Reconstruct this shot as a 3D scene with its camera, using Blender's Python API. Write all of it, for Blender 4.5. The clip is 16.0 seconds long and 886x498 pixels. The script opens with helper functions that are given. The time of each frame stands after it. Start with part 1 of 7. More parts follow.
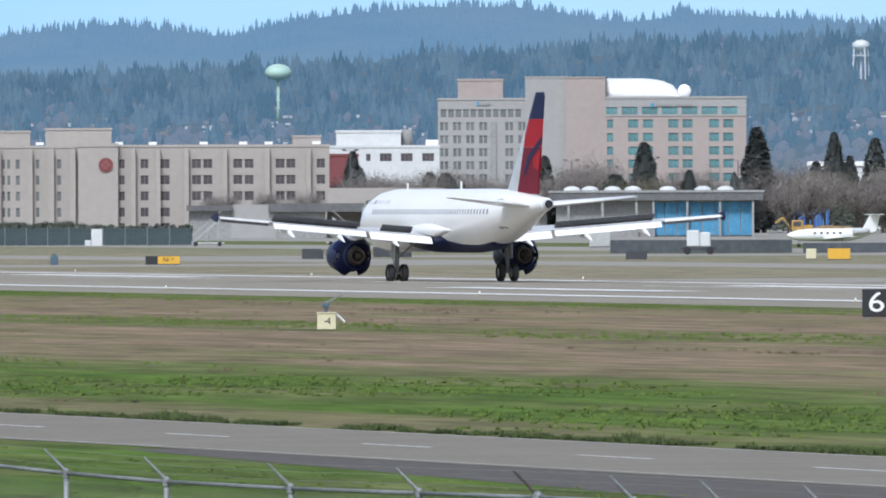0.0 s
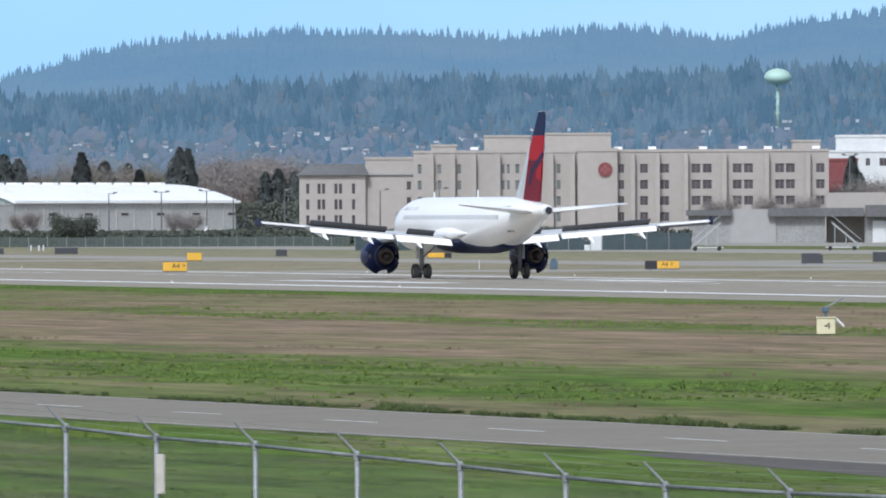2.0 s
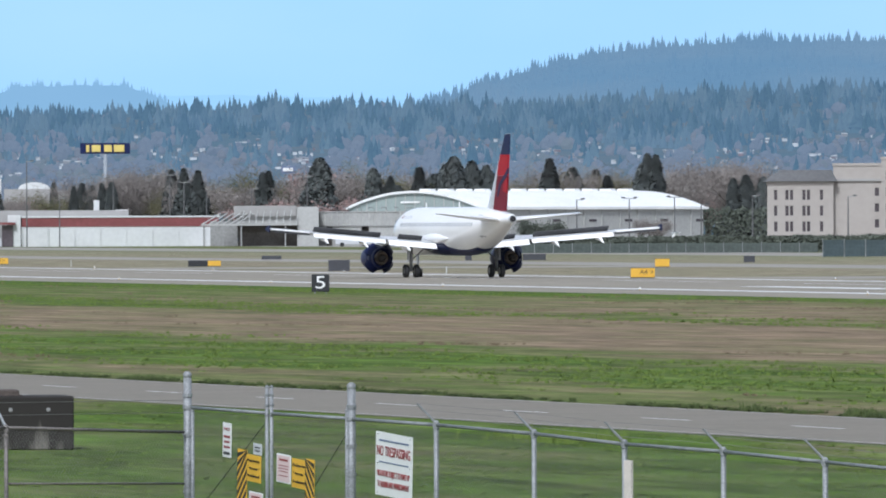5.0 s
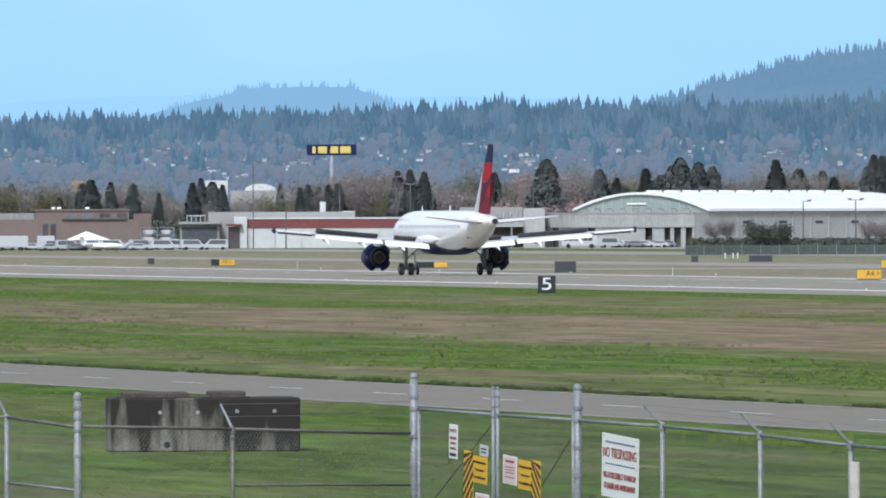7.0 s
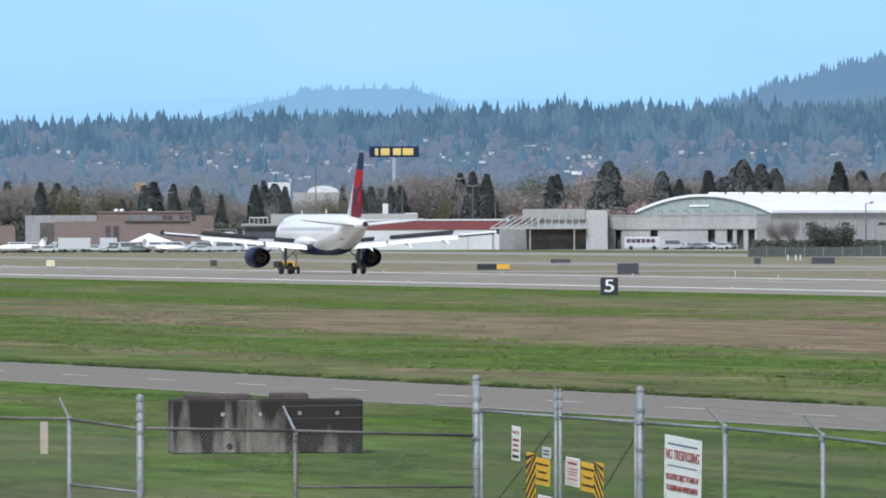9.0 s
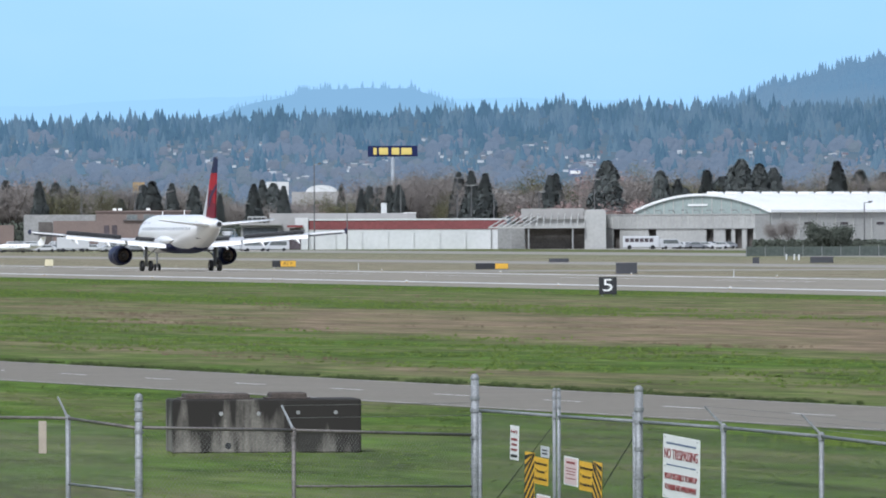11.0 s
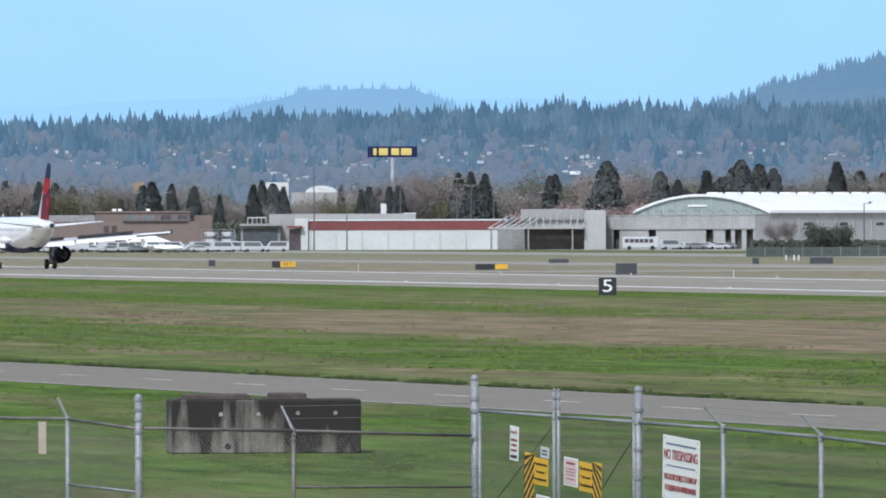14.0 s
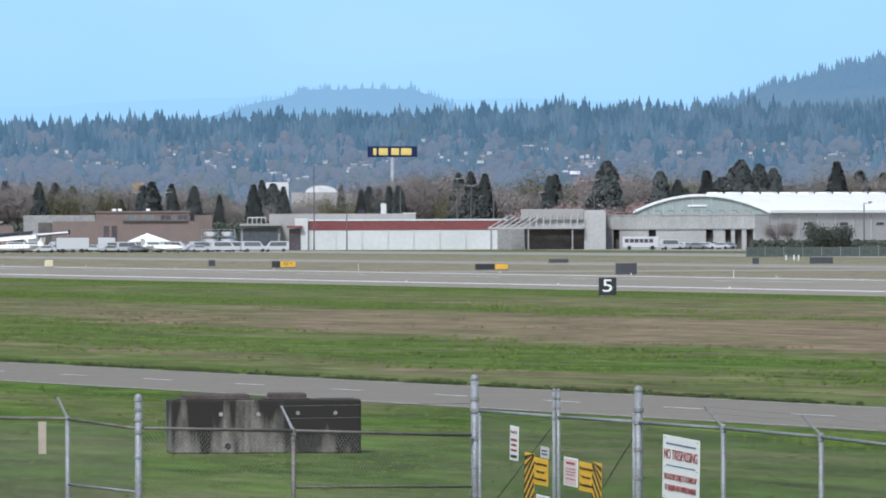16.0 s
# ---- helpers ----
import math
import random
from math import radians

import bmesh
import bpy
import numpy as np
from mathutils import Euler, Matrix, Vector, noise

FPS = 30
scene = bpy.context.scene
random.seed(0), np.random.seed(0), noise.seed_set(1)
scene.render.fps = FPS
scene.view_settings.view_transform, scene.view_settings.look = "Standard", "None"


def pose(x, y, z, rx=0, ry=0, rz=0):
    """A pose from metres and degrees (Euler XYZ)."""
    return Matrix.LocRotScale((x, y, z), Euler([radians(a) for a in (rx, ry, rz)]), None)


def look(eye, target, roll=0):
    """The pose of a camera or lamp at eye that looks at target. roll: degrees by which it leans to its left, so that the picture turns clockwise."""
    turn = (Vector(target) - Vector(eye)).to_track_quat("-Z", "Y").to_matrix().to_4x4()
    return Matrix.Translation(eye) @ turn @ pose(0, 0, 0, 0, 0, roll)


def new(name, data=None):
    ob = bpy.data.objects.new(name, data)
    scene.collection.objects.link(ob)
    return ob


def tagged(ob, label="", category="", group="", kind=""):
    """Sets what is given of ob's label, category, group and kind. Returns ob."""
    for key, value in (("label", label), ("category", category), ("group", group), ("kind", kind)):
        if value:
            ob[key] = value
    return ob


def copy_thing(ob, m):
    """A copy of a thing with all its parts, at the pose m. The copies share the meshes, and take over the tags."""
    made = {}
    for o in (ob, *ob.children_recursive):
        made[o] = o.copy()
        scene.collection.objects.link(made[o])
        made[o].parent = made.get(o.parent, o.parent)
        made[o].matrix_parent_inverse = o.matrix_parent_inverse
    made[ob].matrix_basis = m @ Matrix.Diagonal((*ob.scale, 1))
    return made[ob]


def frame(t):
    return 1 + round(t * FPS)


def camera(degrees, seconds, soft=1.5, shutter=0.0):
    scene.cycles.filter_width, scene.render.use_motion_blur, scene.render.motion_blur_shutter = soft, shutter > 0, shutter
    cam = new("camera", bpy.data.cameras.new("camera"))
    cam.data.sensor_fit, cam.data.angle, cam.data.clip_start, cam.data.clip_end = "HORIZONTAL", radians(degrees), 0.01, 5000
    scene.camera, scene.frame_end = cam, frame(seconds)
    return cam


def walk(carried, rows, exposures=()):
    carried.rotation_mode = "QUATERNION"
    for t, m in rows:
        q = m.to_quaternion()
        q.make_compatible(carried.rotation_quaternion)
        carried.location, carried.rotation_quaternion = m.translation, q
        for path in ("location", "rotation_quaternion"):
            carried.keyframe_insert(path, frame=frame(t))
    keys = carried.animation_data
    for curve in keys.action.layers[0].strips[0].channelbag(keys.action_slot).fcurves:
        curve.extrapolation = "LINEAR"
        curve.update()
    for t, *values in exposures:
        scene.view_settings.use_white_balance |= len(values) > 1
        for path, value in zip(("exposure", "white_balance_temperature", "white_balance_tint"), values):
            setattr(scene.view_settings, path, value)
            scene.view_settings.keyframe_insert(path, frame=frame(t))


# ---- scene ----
EYE = 4.92            # height of the camera over the field
TICK = 20000.0        # bearings and heights are given in ticks of 1/20000 radian
HEADING = radians(12.08)   # the runway runs this far to the left of the y axis

cam = camera(2 * math.degrees(math.atan(784 / TICK)), 16.0, soft=1.9)
PAN = ((0.0, -6.3587, -0.2052), (0.5, -5.6447, -0.1984), (1.0, -4.9810, -0.1907), (1.5, -4.3641, -0.1823),
       (2.0, -3.8271, -0.1732), (2.5, -3.3593, -0.1664), (3.0, -2.9323, -0.1597), (3.5, -2.5428, -0.1492),
       (4.0, -2.1568, -0.1478), (4.5, -1.8017, -0.1434), (5.0, -1.4554, -0.1337), (5.2, -1.3122, -0.1329),
       (7.3, -0.2012, -0.1208), (7.5, -0.1404, -0.1197), (8.0, -0.0304, -0.1160), (8.5, 0.0055, -0.1154),
       (9.0, 0.0091, -0.1115), (11.5, 0.0003, -0.1150), (12.0, 0.0002, -0.1101), (12.5, 0.0002, -0.1116),
       (13.0, 0.0002, -0.1116), (13.5, 0.0003, -0.1119), (14.0, 0.0002, -0.1116), (14.5, -0.0026, -0.1132),
       (15.0, -0.0025, -0.1169), (15.5, -0.0020, -0.1152), (16.0, 0.0000, -0.1120))
walk(cam, [(t, pose(0, 0, EYE, 90 + tilt, 0, turn) @ pose(0, 0, 0, 0, 0, -0.198)) for t, turn, tilt in PAN],
     ((0.0, -0.18, 5750, 10), (16.0, -0.18, 5750, 10)))

# ---- light ----
SUN_AZ, SUN_EL = radians(199), radians(46)     # clockwise from the view's axis
world = bpy.data.worlds.new("world")
scene.world = world
world.use_nodes = True
wn = world.node_tree
sky = wn.nodes.new("ShaderNodeTexSky")
sky.sky_type, sky.sun_disc = "NISHITA", False
sky.sun_elevation, sky.sun_rotation = SUN_EL, SUN_AZ
sky.air_density, sky.dust_density = 1.0, 2.0
veil = wn.nodes.new("ShaderNodeHueSaturation")     # thin cloud takes the blue out of the sky's light
veil.inputs["Saturation"].default_value = 0.42
wn.links.new(sky.outputs[0], veil.inputs["Color"])
wn.links.new(veil.outputs[0], wn.nodes["Background"].inputs[0])
wn.nodes["Background"].inputs[1].default_value = 0.165
sun = new("sun", bpy.data.lights.new("sun", "SUN"))
sun.data.energy, sun.data.angle, sun.data.color = 3.3, radians(10), (1.0, 0.97, 0.93)
toward = Vector((math.sin(SUN_AZ) * math.cos(SUN_EL), math.cos(SUN_AZ) * math.cos(SUN_EL), math.sin(SUN_EL)))
sun.matrix_world = look(toward * 100, (0, 0, 0))


# ---- materials ----
def material(name, color, rough=0.7, vary=0.12, size=1.0, fine=0.0, bump=0.0, metal=0.0, other=None, mix=0.5, each=0.0, coat=0.0,
             stretch=(1, 1, 1)):
    """Base colour, broken up by a coarse noise of that size in metres towards another colour and by a fine grain, with relief."""
    m = bpy.data.materials.new(name)
    m.use_nodes = True
    n, k = m.node_tree.nodes, m.node_tree.links
    b = n["Principled BSDF"]
    b.inputs["Roughness"].default_value, b.inputs["Metallic"].default_value = rough, metal
    b.inputs["Coat Weight"].default_value = coat
    tc = n.new("ShaderNodeTexCoord")
    mp = n.new("ShaderNodeMapping")
    mp.inputs["Scale"].default_value = stretch
    k.new(tc.outputs["Object"], mp.inputs[0])
    coarse = n.new("ShaderNodeTexNoise")
    coarse.inputs["Scale"].default_value, coarse.inputs["Detail"].default_value = 1.0 / size, 5
    k.new(mp.outputs[0], coarse.inputs["Vector"])
    ramp = n.new("ShaderNodeMapRange")
    ramp.inputs[1].default_value, ramp.inputs[2].default_value = 0.5 - mix * 0.4, 0.5 + mix * 0.4
    k.new(coarse.outputs[0], ramp.inputs[0])
    blend = n.new("ShaderNodeMix")
    blend.data_type = "RGBA"
    far = other or tuple(c * (1 - 2 * vary) for c in color)
    blend.inputs[6].default_value, blend.inputs[7].default_value = (*color, 1), (*far, 1)
    k.new(ramp.outputs[0], blend.inputs[0])
    grain = n.new("ShaderNodeTexNoise")
    grain.inputs["Scale"].default_value, grain.inputs["Detail"].default_value = 9.0 / size, 4
    k.new(mp.outputs[0], grain.inputs["Vector"])
    tone = n.new("ShaderNodeMapRange")
    tone.inputs[1].default_value, tone.inputs[2].default_value = 0.3, 0.7
    tone.inputs[3].default_value, tone.inputs[4].default_value = 1 - vary - fine, 1 + vary + fine
    k.new(grain.outputs[0], tone.inputs[0])
    hsv = n.new("ShaderNodeHueSaturation")
    k.new(blend.outputs[2], hsv.inputs["Color"])
    if each:
        info = n.new("ShaderNodeObjectInfo")
        isl = n.new("ShaderNodeNewGeometry")
        add = n.new("ShaderNodeMath")
        add.operation = "ADD"
        k.new(info.outputs["Random"], add.inputs[0])
        k.new(isl.outputs["Random Per Island"], add.inputs[1])
        r = n.new("ShaderNodeMapRange")
        r.inputs[2].default_value, r.inputs[3].default_value, r.inputs[4].default_value = 2.0, 1 - each, 1 + each
        k.new(add.outputs[0], r.inputs[0])
        mul = n.new("ShaderNodeMath")
        mul.operation = "MULTIPLY"
        k.new(r.outputs[0], mul.inputs[0])
        k.new(tone.outputs[0], mul.inputs[1])
        k.new(mul.outputs[0], hsv.inputs["Value"])
    else:
        k.new(tone.outputs[0], hsv.inputs["Value"])
    k.new(hsv.outputs[0], b.inputs["Base Color"])
    if bump:
        bp = n.new("ShaderNodeBump")
        bp.inputs["Strength"].default_value, bp.inputs["Distance"].default_value = bump, 0.02 * size
        k.new(grain.outputs[0], bp.inputs["Height"])
        k.new(bp.outputs[0], b.inputs["Normal"])
    return m


def glass(name, color, rough=0.08):
    m = material(name, color, rough, vary=0.25, size=4.0, each=0.35)
    m.node_tree.nodes["Principled BSDF"].inputs["Specular IOR Level"].default_value = 0.7
    return m


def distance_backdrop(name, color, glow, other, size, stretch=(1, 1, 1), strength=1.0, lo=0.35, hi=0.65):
    """Far backdrop: its own colour, with the air's haze painted in as emission."""
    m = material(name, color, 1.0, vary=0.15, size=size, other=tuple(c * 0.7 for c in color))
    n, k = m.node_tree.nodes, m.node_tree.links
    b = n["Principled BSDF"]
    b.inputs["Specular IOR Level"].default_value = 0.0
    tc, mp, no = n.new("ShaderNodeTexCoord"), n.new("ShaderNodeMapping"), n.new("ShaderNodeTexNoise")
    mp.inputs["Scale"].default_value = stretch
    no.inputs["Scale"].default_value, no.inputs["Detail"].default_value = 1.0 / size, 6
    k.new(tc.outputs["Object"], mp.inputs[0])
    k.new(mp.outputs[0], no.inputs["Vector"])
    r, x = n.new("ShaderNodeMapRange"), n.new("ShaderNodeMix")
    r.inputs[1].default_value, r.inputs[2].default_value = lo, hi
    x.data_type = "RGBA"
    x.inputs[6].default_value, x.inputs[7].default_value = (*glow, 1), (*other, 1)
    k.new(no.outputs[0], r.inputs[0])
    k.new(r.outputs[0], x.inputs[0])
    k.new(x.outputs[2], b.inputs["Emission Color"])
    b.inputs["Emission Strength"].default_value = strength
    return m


ASPHALT = material("asphalt", (0.232, 0.205, 0.158), 0.9, 0.08, 6.0, 0.05, 0.3, other=(0.27, 0.240, 0.187), stretch=(1, 0.15, 1))
ROAD = material("worn_asphalt", (0.178, 0.157, 0.122), 0.9, 0.06, 3.0, 0.05, 0.3, other=(0.206, 0.183, 0.144))
CONCRETE = material("pale_concrete", (0.30, 0.28, 0.24), 0.9, 0.10, 8.0, 0.05, 0.2)
LINE = material("road_paint", (0.82, 0.81, 0.77), 0.7, 0.10, 3.0, 0.1)
WORNLINE = material("worn_road_paint", (0.46, 0.44, 0.40), 0.8, 0.15, 1.5, 0.15)
WHITE = material("white_aircraft_paint", (0.88, 0.87, 0.85), 0.28, 0.02, 4.0, coat=0.3)
NAVY = material("navy_paint", (0.012, 0.019, 0.075), 0.42, 0.10, 2.0)
RED = material("red_paint", (0.38, 0.014, 0.026), 0.5, 0.06, 2.0)
CRIMSON = material("dark_red_paint", (0.165, 0.010, 0.026), 0.5, 0.06, 2.0)
for paint in (NAVY, RED, CRIMSON):
    paint.node_tree.nodes["Principled BSDF"].inputs["Specular IOR Level"].default_value = 0.2
SILVER = material("grey_wing_paint", (0.55, 0.56, 0.57), 0.4, 0.05, 2.0, 0.03)
DARKPANEL = material("shadowed_grey_panel", (0.10, 0.10, 0.105), 0.6, 0.15, 1.5, 0.1)
GEARGREY = material("gear_grey_paint", (0.20, 0.205, 0.21), 0.5, 0.12, 0.5)
SOOT = material("sooty_metal", (0.085, 0.078, 0.076), 0.6, 0.2, 0.6)
METAL = material("bare_metal", (0.42, 0.40, 0.38), 0.38, 0.12, 0.8, metal=0.9)
BURNT = material("burnt_metal", (0.16, 0.13, 0.11), 0.45, 0.2, 0.6, metal=0.8)
NOZZLE = material("heat_stained_metal", (0.23, 0.185, 0.155), 0.5, 0.15, 0.6, 0.05, metal=0.3)
AILERONSHADE = material("aileron_shade_grey", (0.075, 0.078, 0.085), 0.6, 0.1, 1.5)
RUBBER = material("black_rubber", (0.022, 0.022, 0.024), 0.8, 0.15, 0.5)
CABINGREY = material("grey_cabin_glass", (0.30, 0.31, 0.33), 0.3, 0.1, 1.0)
WINDOWBLACK = material("cabin_glass", (0.42, 0.43, 0.45), 0.15, 0.1, 1.0)


# ---- mesh tools ----
def mesh(name, bm, mat, smooth=False):
    me = bpy.data.meshes.new(name)
    bmesh.ops.recalc_face_normals(bm, faces=bm.faces)
    bm.to_mesh(me)
    bm.free()
    for p in me.polygons:
        p.use_smooth = smooth
    me.materials.append(mat)
    return me


def part(name, bm, mat, parent, label="", smooth=False):
    ob = new(name, bm if isinstance(bm, bpy.types.Mesh) else mesh(name, bm, mat, smooth))
    ob.parent = parent
    return tagged(ob, label)


def thing(name, m, label, category, group="", kind=""):
    ob = new(name)
    ob.matrix_basis = m
    return tagged(ob, label, category, group, kind)


def solid(name, bm, mat, m, label, category, group="", kind="", smooth=False):
    ob = new(name, bm if isinstance(bm, bpy.types.Mesh) else mesh(name, bm, mat, smooth))
    ob.matrix_basis = m
    return tagged(ob, label, category, group, kind)


def box(bm, x0, x1, y0, y1, z0, z1, bevel=0.0, m=None):
    made = bmesh.ops.create_cube(bm, size=1.0, matrix=Matrix.LocRotScale(((x0 + x1) / 2, (y0 + y1) / 2, (z0 + z1) / 2), None, (x1 - x0, y1 - y0, z1 - z0)))
    vs = made["verts"]
    if bevel:
        es = list({e for v in vs for e in v.link_edges})
        res = bmesh.ops.bevel(bm, geom=es, offset=bevel, segments=1, affect="EDGES")
        vs = list({v for f in res["faces"] for v in f.verts} | {v for v in vs if v.is_valid})
    if m is not None:
        bmesh.ops.transform(bm, matrix=m, verts=vs)
    return bm


def boxes(*rows):
    bm = bmesh.new()
    for r in rows:
        box(bm, *r)
    return bm


def tube(bm, a, b, r, r2=None, n=10, caps=True):
    a, b = Vector(a), Vector(b)
    d = b - a
    m = Matrix.Translation((a + b) / 2) @ d.to_track_quat("Z", "Y").to_matrix().to_4x4()
    bmesh.ops.create_cone(bm, cap_ends=caps, segments=n, radius1=r, radius2=r if r2 is None else r2, depth=d.length, matrix=m)
    return bm


def loft(rings, close=True):
    """A skin over rings of equal count."""
    bm = bmesh.new()
    rows = [[bm.verts.new(p) for p in ring] for ring in rings]
    n = len(rows[0])
    for r0, r1 in zip(rows, rows[1:]):
        for i in range(n):
            bm.faces.new((r0[i], r0[(i + 1) % n], r1[(i + 1) % n], r1[i]))
    if close:
        bm.faces.new(rows[0])
        bm.faces.new(rows[-1])
    return bm


def spot(b, d, z=0.0):
    """The place at bearing b (ticks, right of the y axis) and d metres from the camera."""
    a = b / TICK
    return Vector((d * math.sin(a), d * math.cos(a), z))


def facing(b, d, z=0.0, turn=0.0):
    """A frame at that place: x to the right, y away, z up; turned by so many degrees."""
    return Matrix.Translation(spot(b, d, z)) @ pose(0, 0, 0, 0, 0, -math.degrees(b / TICK) + turn)


def height(e, d):
    """The height of what stands e ticks over eye level at d metres."""
    return EYE + e * d / TICK


def lift(b):
    """The land climbs a little towards the hotels: extra ticks of height by bearing."""
    return float(np.interp(b, (600, 1000), (0.0, 5.0)))


def off(b, d):
    """The distance of a thing's foot on the field, with the same allowance."""
    return 98400.0 / (98400.0 / d - lift(b))


ALONG = Vector((-math.sin(HEADING), math.cos(HEADING), 0))
ACROSS = Vector((math.cos(HEADING), math.sin(HEADING), 0))
FIELD = pose(0, 0, 0, 0, 0, math.degrees(HEADING))     # x across the runway, y along it


def strip(bm, s0, s1, a0, a1, z, t0=None, t1=None):
    """A flat quad on the field from s0..s1 at a0 to t0..t1 at a1."""
    t0, t1 = s0 if t0 is None else t0, s1 if t1 is None else t1
    bm.faces.new([bm.verts.new(p) for p in ((s0, a0, z), (s1, a0, z), (t1, a1, z), (t0, a1, z))])
    return bm
# ---- the field ----
def field_material():
    """Mown grass in strips along the runway: green, dry brown and mixed."""
    m = bpy.data.materials.new("airfield_grass")
    m.use_nodes = True
    n, k = m.node_tree.nodes, m.node_tree.links
    b = n["Principled BSDF"]
    b.inputs["Roughness"].default_value = 1.0
    b.inputs["Specular IOR Level"].default_value = 0.1
    tc = n.new("ShaderNodeTexCoord")

    def noise_at(size, detail, stretch, off=0.0):
        mp, no = n.new("ShaderNodeMapping"), n.new("ShaderNodeTexNoise")
        mp.inputs["Scale"].default_value = stretch
        mp.inputs["Location"].default_value = (off, off, 0)
        no.inputs["Scale"].default_value, no.inputs["Detail"].default_value, no.inputs["Roughness"].default_value = 1 / size, detail, 0.65
        k.new(tc.outputs["Object"], mp.inputs[0])
        k.new(mp.outputs[0], no.inputs["Vector"])
        return no.outputs[0]

    def calc(op, a, c, clamp=False):
        x = n.new("ShaderNodeMath")
        x.operation, x.use_clamp = op, clamp
        for i, v in enumerate((a, c)):
            if isinstance(v, (int, float)):
                x.inputs[i].default_value = v
            else:
                k.new(v, x.inputs[i])
        return x.outputs[0]

    sep = n.new("ShaderNodeSeparateXYZ")
    k.new(tc.outputs["Object"], sep.inputs[0])
    # strips: position across the field, made uneven
    wob = calc("MULTIPLY_ADD", noise_at(30, 4, (1, 0.25, 1)), 18.0)
    wob.node.inputs[2].default_value = -9.0
    across = calc("ADD", sep.outputs[0], wob)
    ramp = n.new("ShaderNodeValToRGB")
    ramp.color_ramp.interpolation = "EASE"
    unit = n.new("ShaderNodeMapRange")
    unit.inputs[1].default_value, unit.inputs[2].default_value = 0.0, 400.0
    k.new(across, unit.inputs[0])
    k.new(unit.outputs[0], ramp.inputs[0])
    els = ramp.color_ramp.elements
    STRIPS = ((0.0, 0.98), (72, 0.92), (77, 0.55), (82, 0.50), (86, 0.95), (98, 0.95), (105, 0.66), (111, 0.22), (128, 0.05), (137, 0.12), (142, 0.56), (148, 0.50),
              (153, 0.10), (178, 0.12), (187, 0.66), (250, 0.22), (275, 0.34), (335, 0.26), (352, 0.40), (400, 0.65))
    els[0].position, els[0].color = 0.0, (0.98,) * 3 + (1,)
    els[1].position, els[1].color = 1.0, (0.65,) * 3 + (1,)
    for s, v in STRIPS[1:-1]:
        e = els.new(s / 400)
        e.color = (v, v, v, 1)
    # further along the field the grass is greener
    along = n.new("ShaderNodeMapRange")
    along.inputs[1].default_value, along.inputs[2].default_value = 540.0, 790.0
    along.inputs[3].default_value, along.inputs[4].default_value = -0.04, 0.62
    k.new(sep.outputs[1], along.inputs[0])
    patch = calc("MULTIPLY_ADD", noise_at(6.0, 8, (1, 0.22, 1), 7.0), 2.4)
    patch.node.inputs[2].default_value = -1.2
    inner = n.new("ShaderNodeMapRange")
    inner.inputs[1].default_value, inner.inputs[2].default_value, inner.inputs[3].default_value, inner.inputs[4].default_value = 190.0, 262.0, 1.0, 0.0
    k.new(sep.outputs[0], inner.inputs[0])
    green = calc("ADD", calc("ADD", ramp.outputs[0], calc("MULTIPLY", along.outputs[0], inner.outputs[0])), patch, True)
    mix = n.new("ShaderNodeMix")
    mix.data_type = "RGBA"
    k.new(green, mix.inputs[0])
    dry, lush = n.new("ShaderNodeMix"), n.new("ShaderNodeMix")
    for x, c0, c1, f in ((dry, (0.172, 0.128, 0.082), (0.248, 0.186, 0.122), noise_at(2.6, 7, (1, 0.2, 1), 3.0)),
                         (lush, (0.052, 0.088, 0.013), (0.100, 0.164, 0.025), noise_at(2.0, 8, (1, 0.22, 1), 11.0))):
        x.data_type = "RGBA"
        x.inputs[6].default_value, x.inputs[7].default_value = (*c0, 1), (*c1, 1)
        sharp = n.new("ShaderNodeMapRange")
        sharp.inputs[1].default_value, sharp.inputs[2].default_value = 0.36, 0.64
        k.new(f, sharp.inputs[0])
        k.new(sharp.outputs[0], x.inputs[0])
    k.new(dry.outputs[2], mix.inputs[6])
    k.new(lush.outputs[2], mix.inputs[7])
    # the strips beyond the runway are bleached
    bleach, pale = n.new("ShaderNodeMapRange"), n.new("ShaderNodeMix")
    bleach.inputs[1].default_value, bleach.inputs[2].default_value, bleach.inputs[4].default_value = 250.0, 264.0, 0.55
    k.new(sep.outputs[0], bleach.inputs[0])
    fade = n.new("ShaderNodeMapRange")
    fade.inputs[1].default_value, fade.inputs[2].default_value, fade.inputs[3].default_value, fade.inputs[4].default_value = 400.0, 480.0, 1.0, 0.0
    k.new(sep.outputs[0], fade.inputs[0])
    pale.data_type = "RGBA"
    pale.inputs[7].default_value = (0.285, 0.255, 0.185, 1)
    k.new(calc("MULTIPLY", bleach.outputs[0], fade.outputs[0]), pale.inputs[0])
    k.new(mix.outputs[2], pale.inputs[6])
    # mown swathes and clumps lie along the runway
    swathe = calc("ADD", calc("MULTIPLY", noise_at(1.1, 7, (1, 0.2, 1), 2.0), 0.85), calc("MULTIPLY", noise_at(4.0, 6, (1, 0.18, 1), 17.0), 0.65))
    tone = n.new("ShaderNodeMapRange")
    tone.inputs[1].default_value, tone.inputs[2].default_value, tone.inputs[3].default_value, tone.inputs[4].default_value = 0.58, 0.92, 0.62, 1.38
    k.new(swathe, tone.inputs[0])
    hsv = n.new("ShaderNodeHueSaturation")
    k.new(tone.outputs[0], hsv.inputs["Value"])
    k.new(pale.outputs[2], hsv.inputs["Color"])
    k.new(hsv.outputs[0], b.inputs["Base Color"])
    bp = n.new("ShaderNodeBump")
    bp.inputs["Strength"].default_value, bp.inputs["Distance"].default_value = 0.8, 0.12
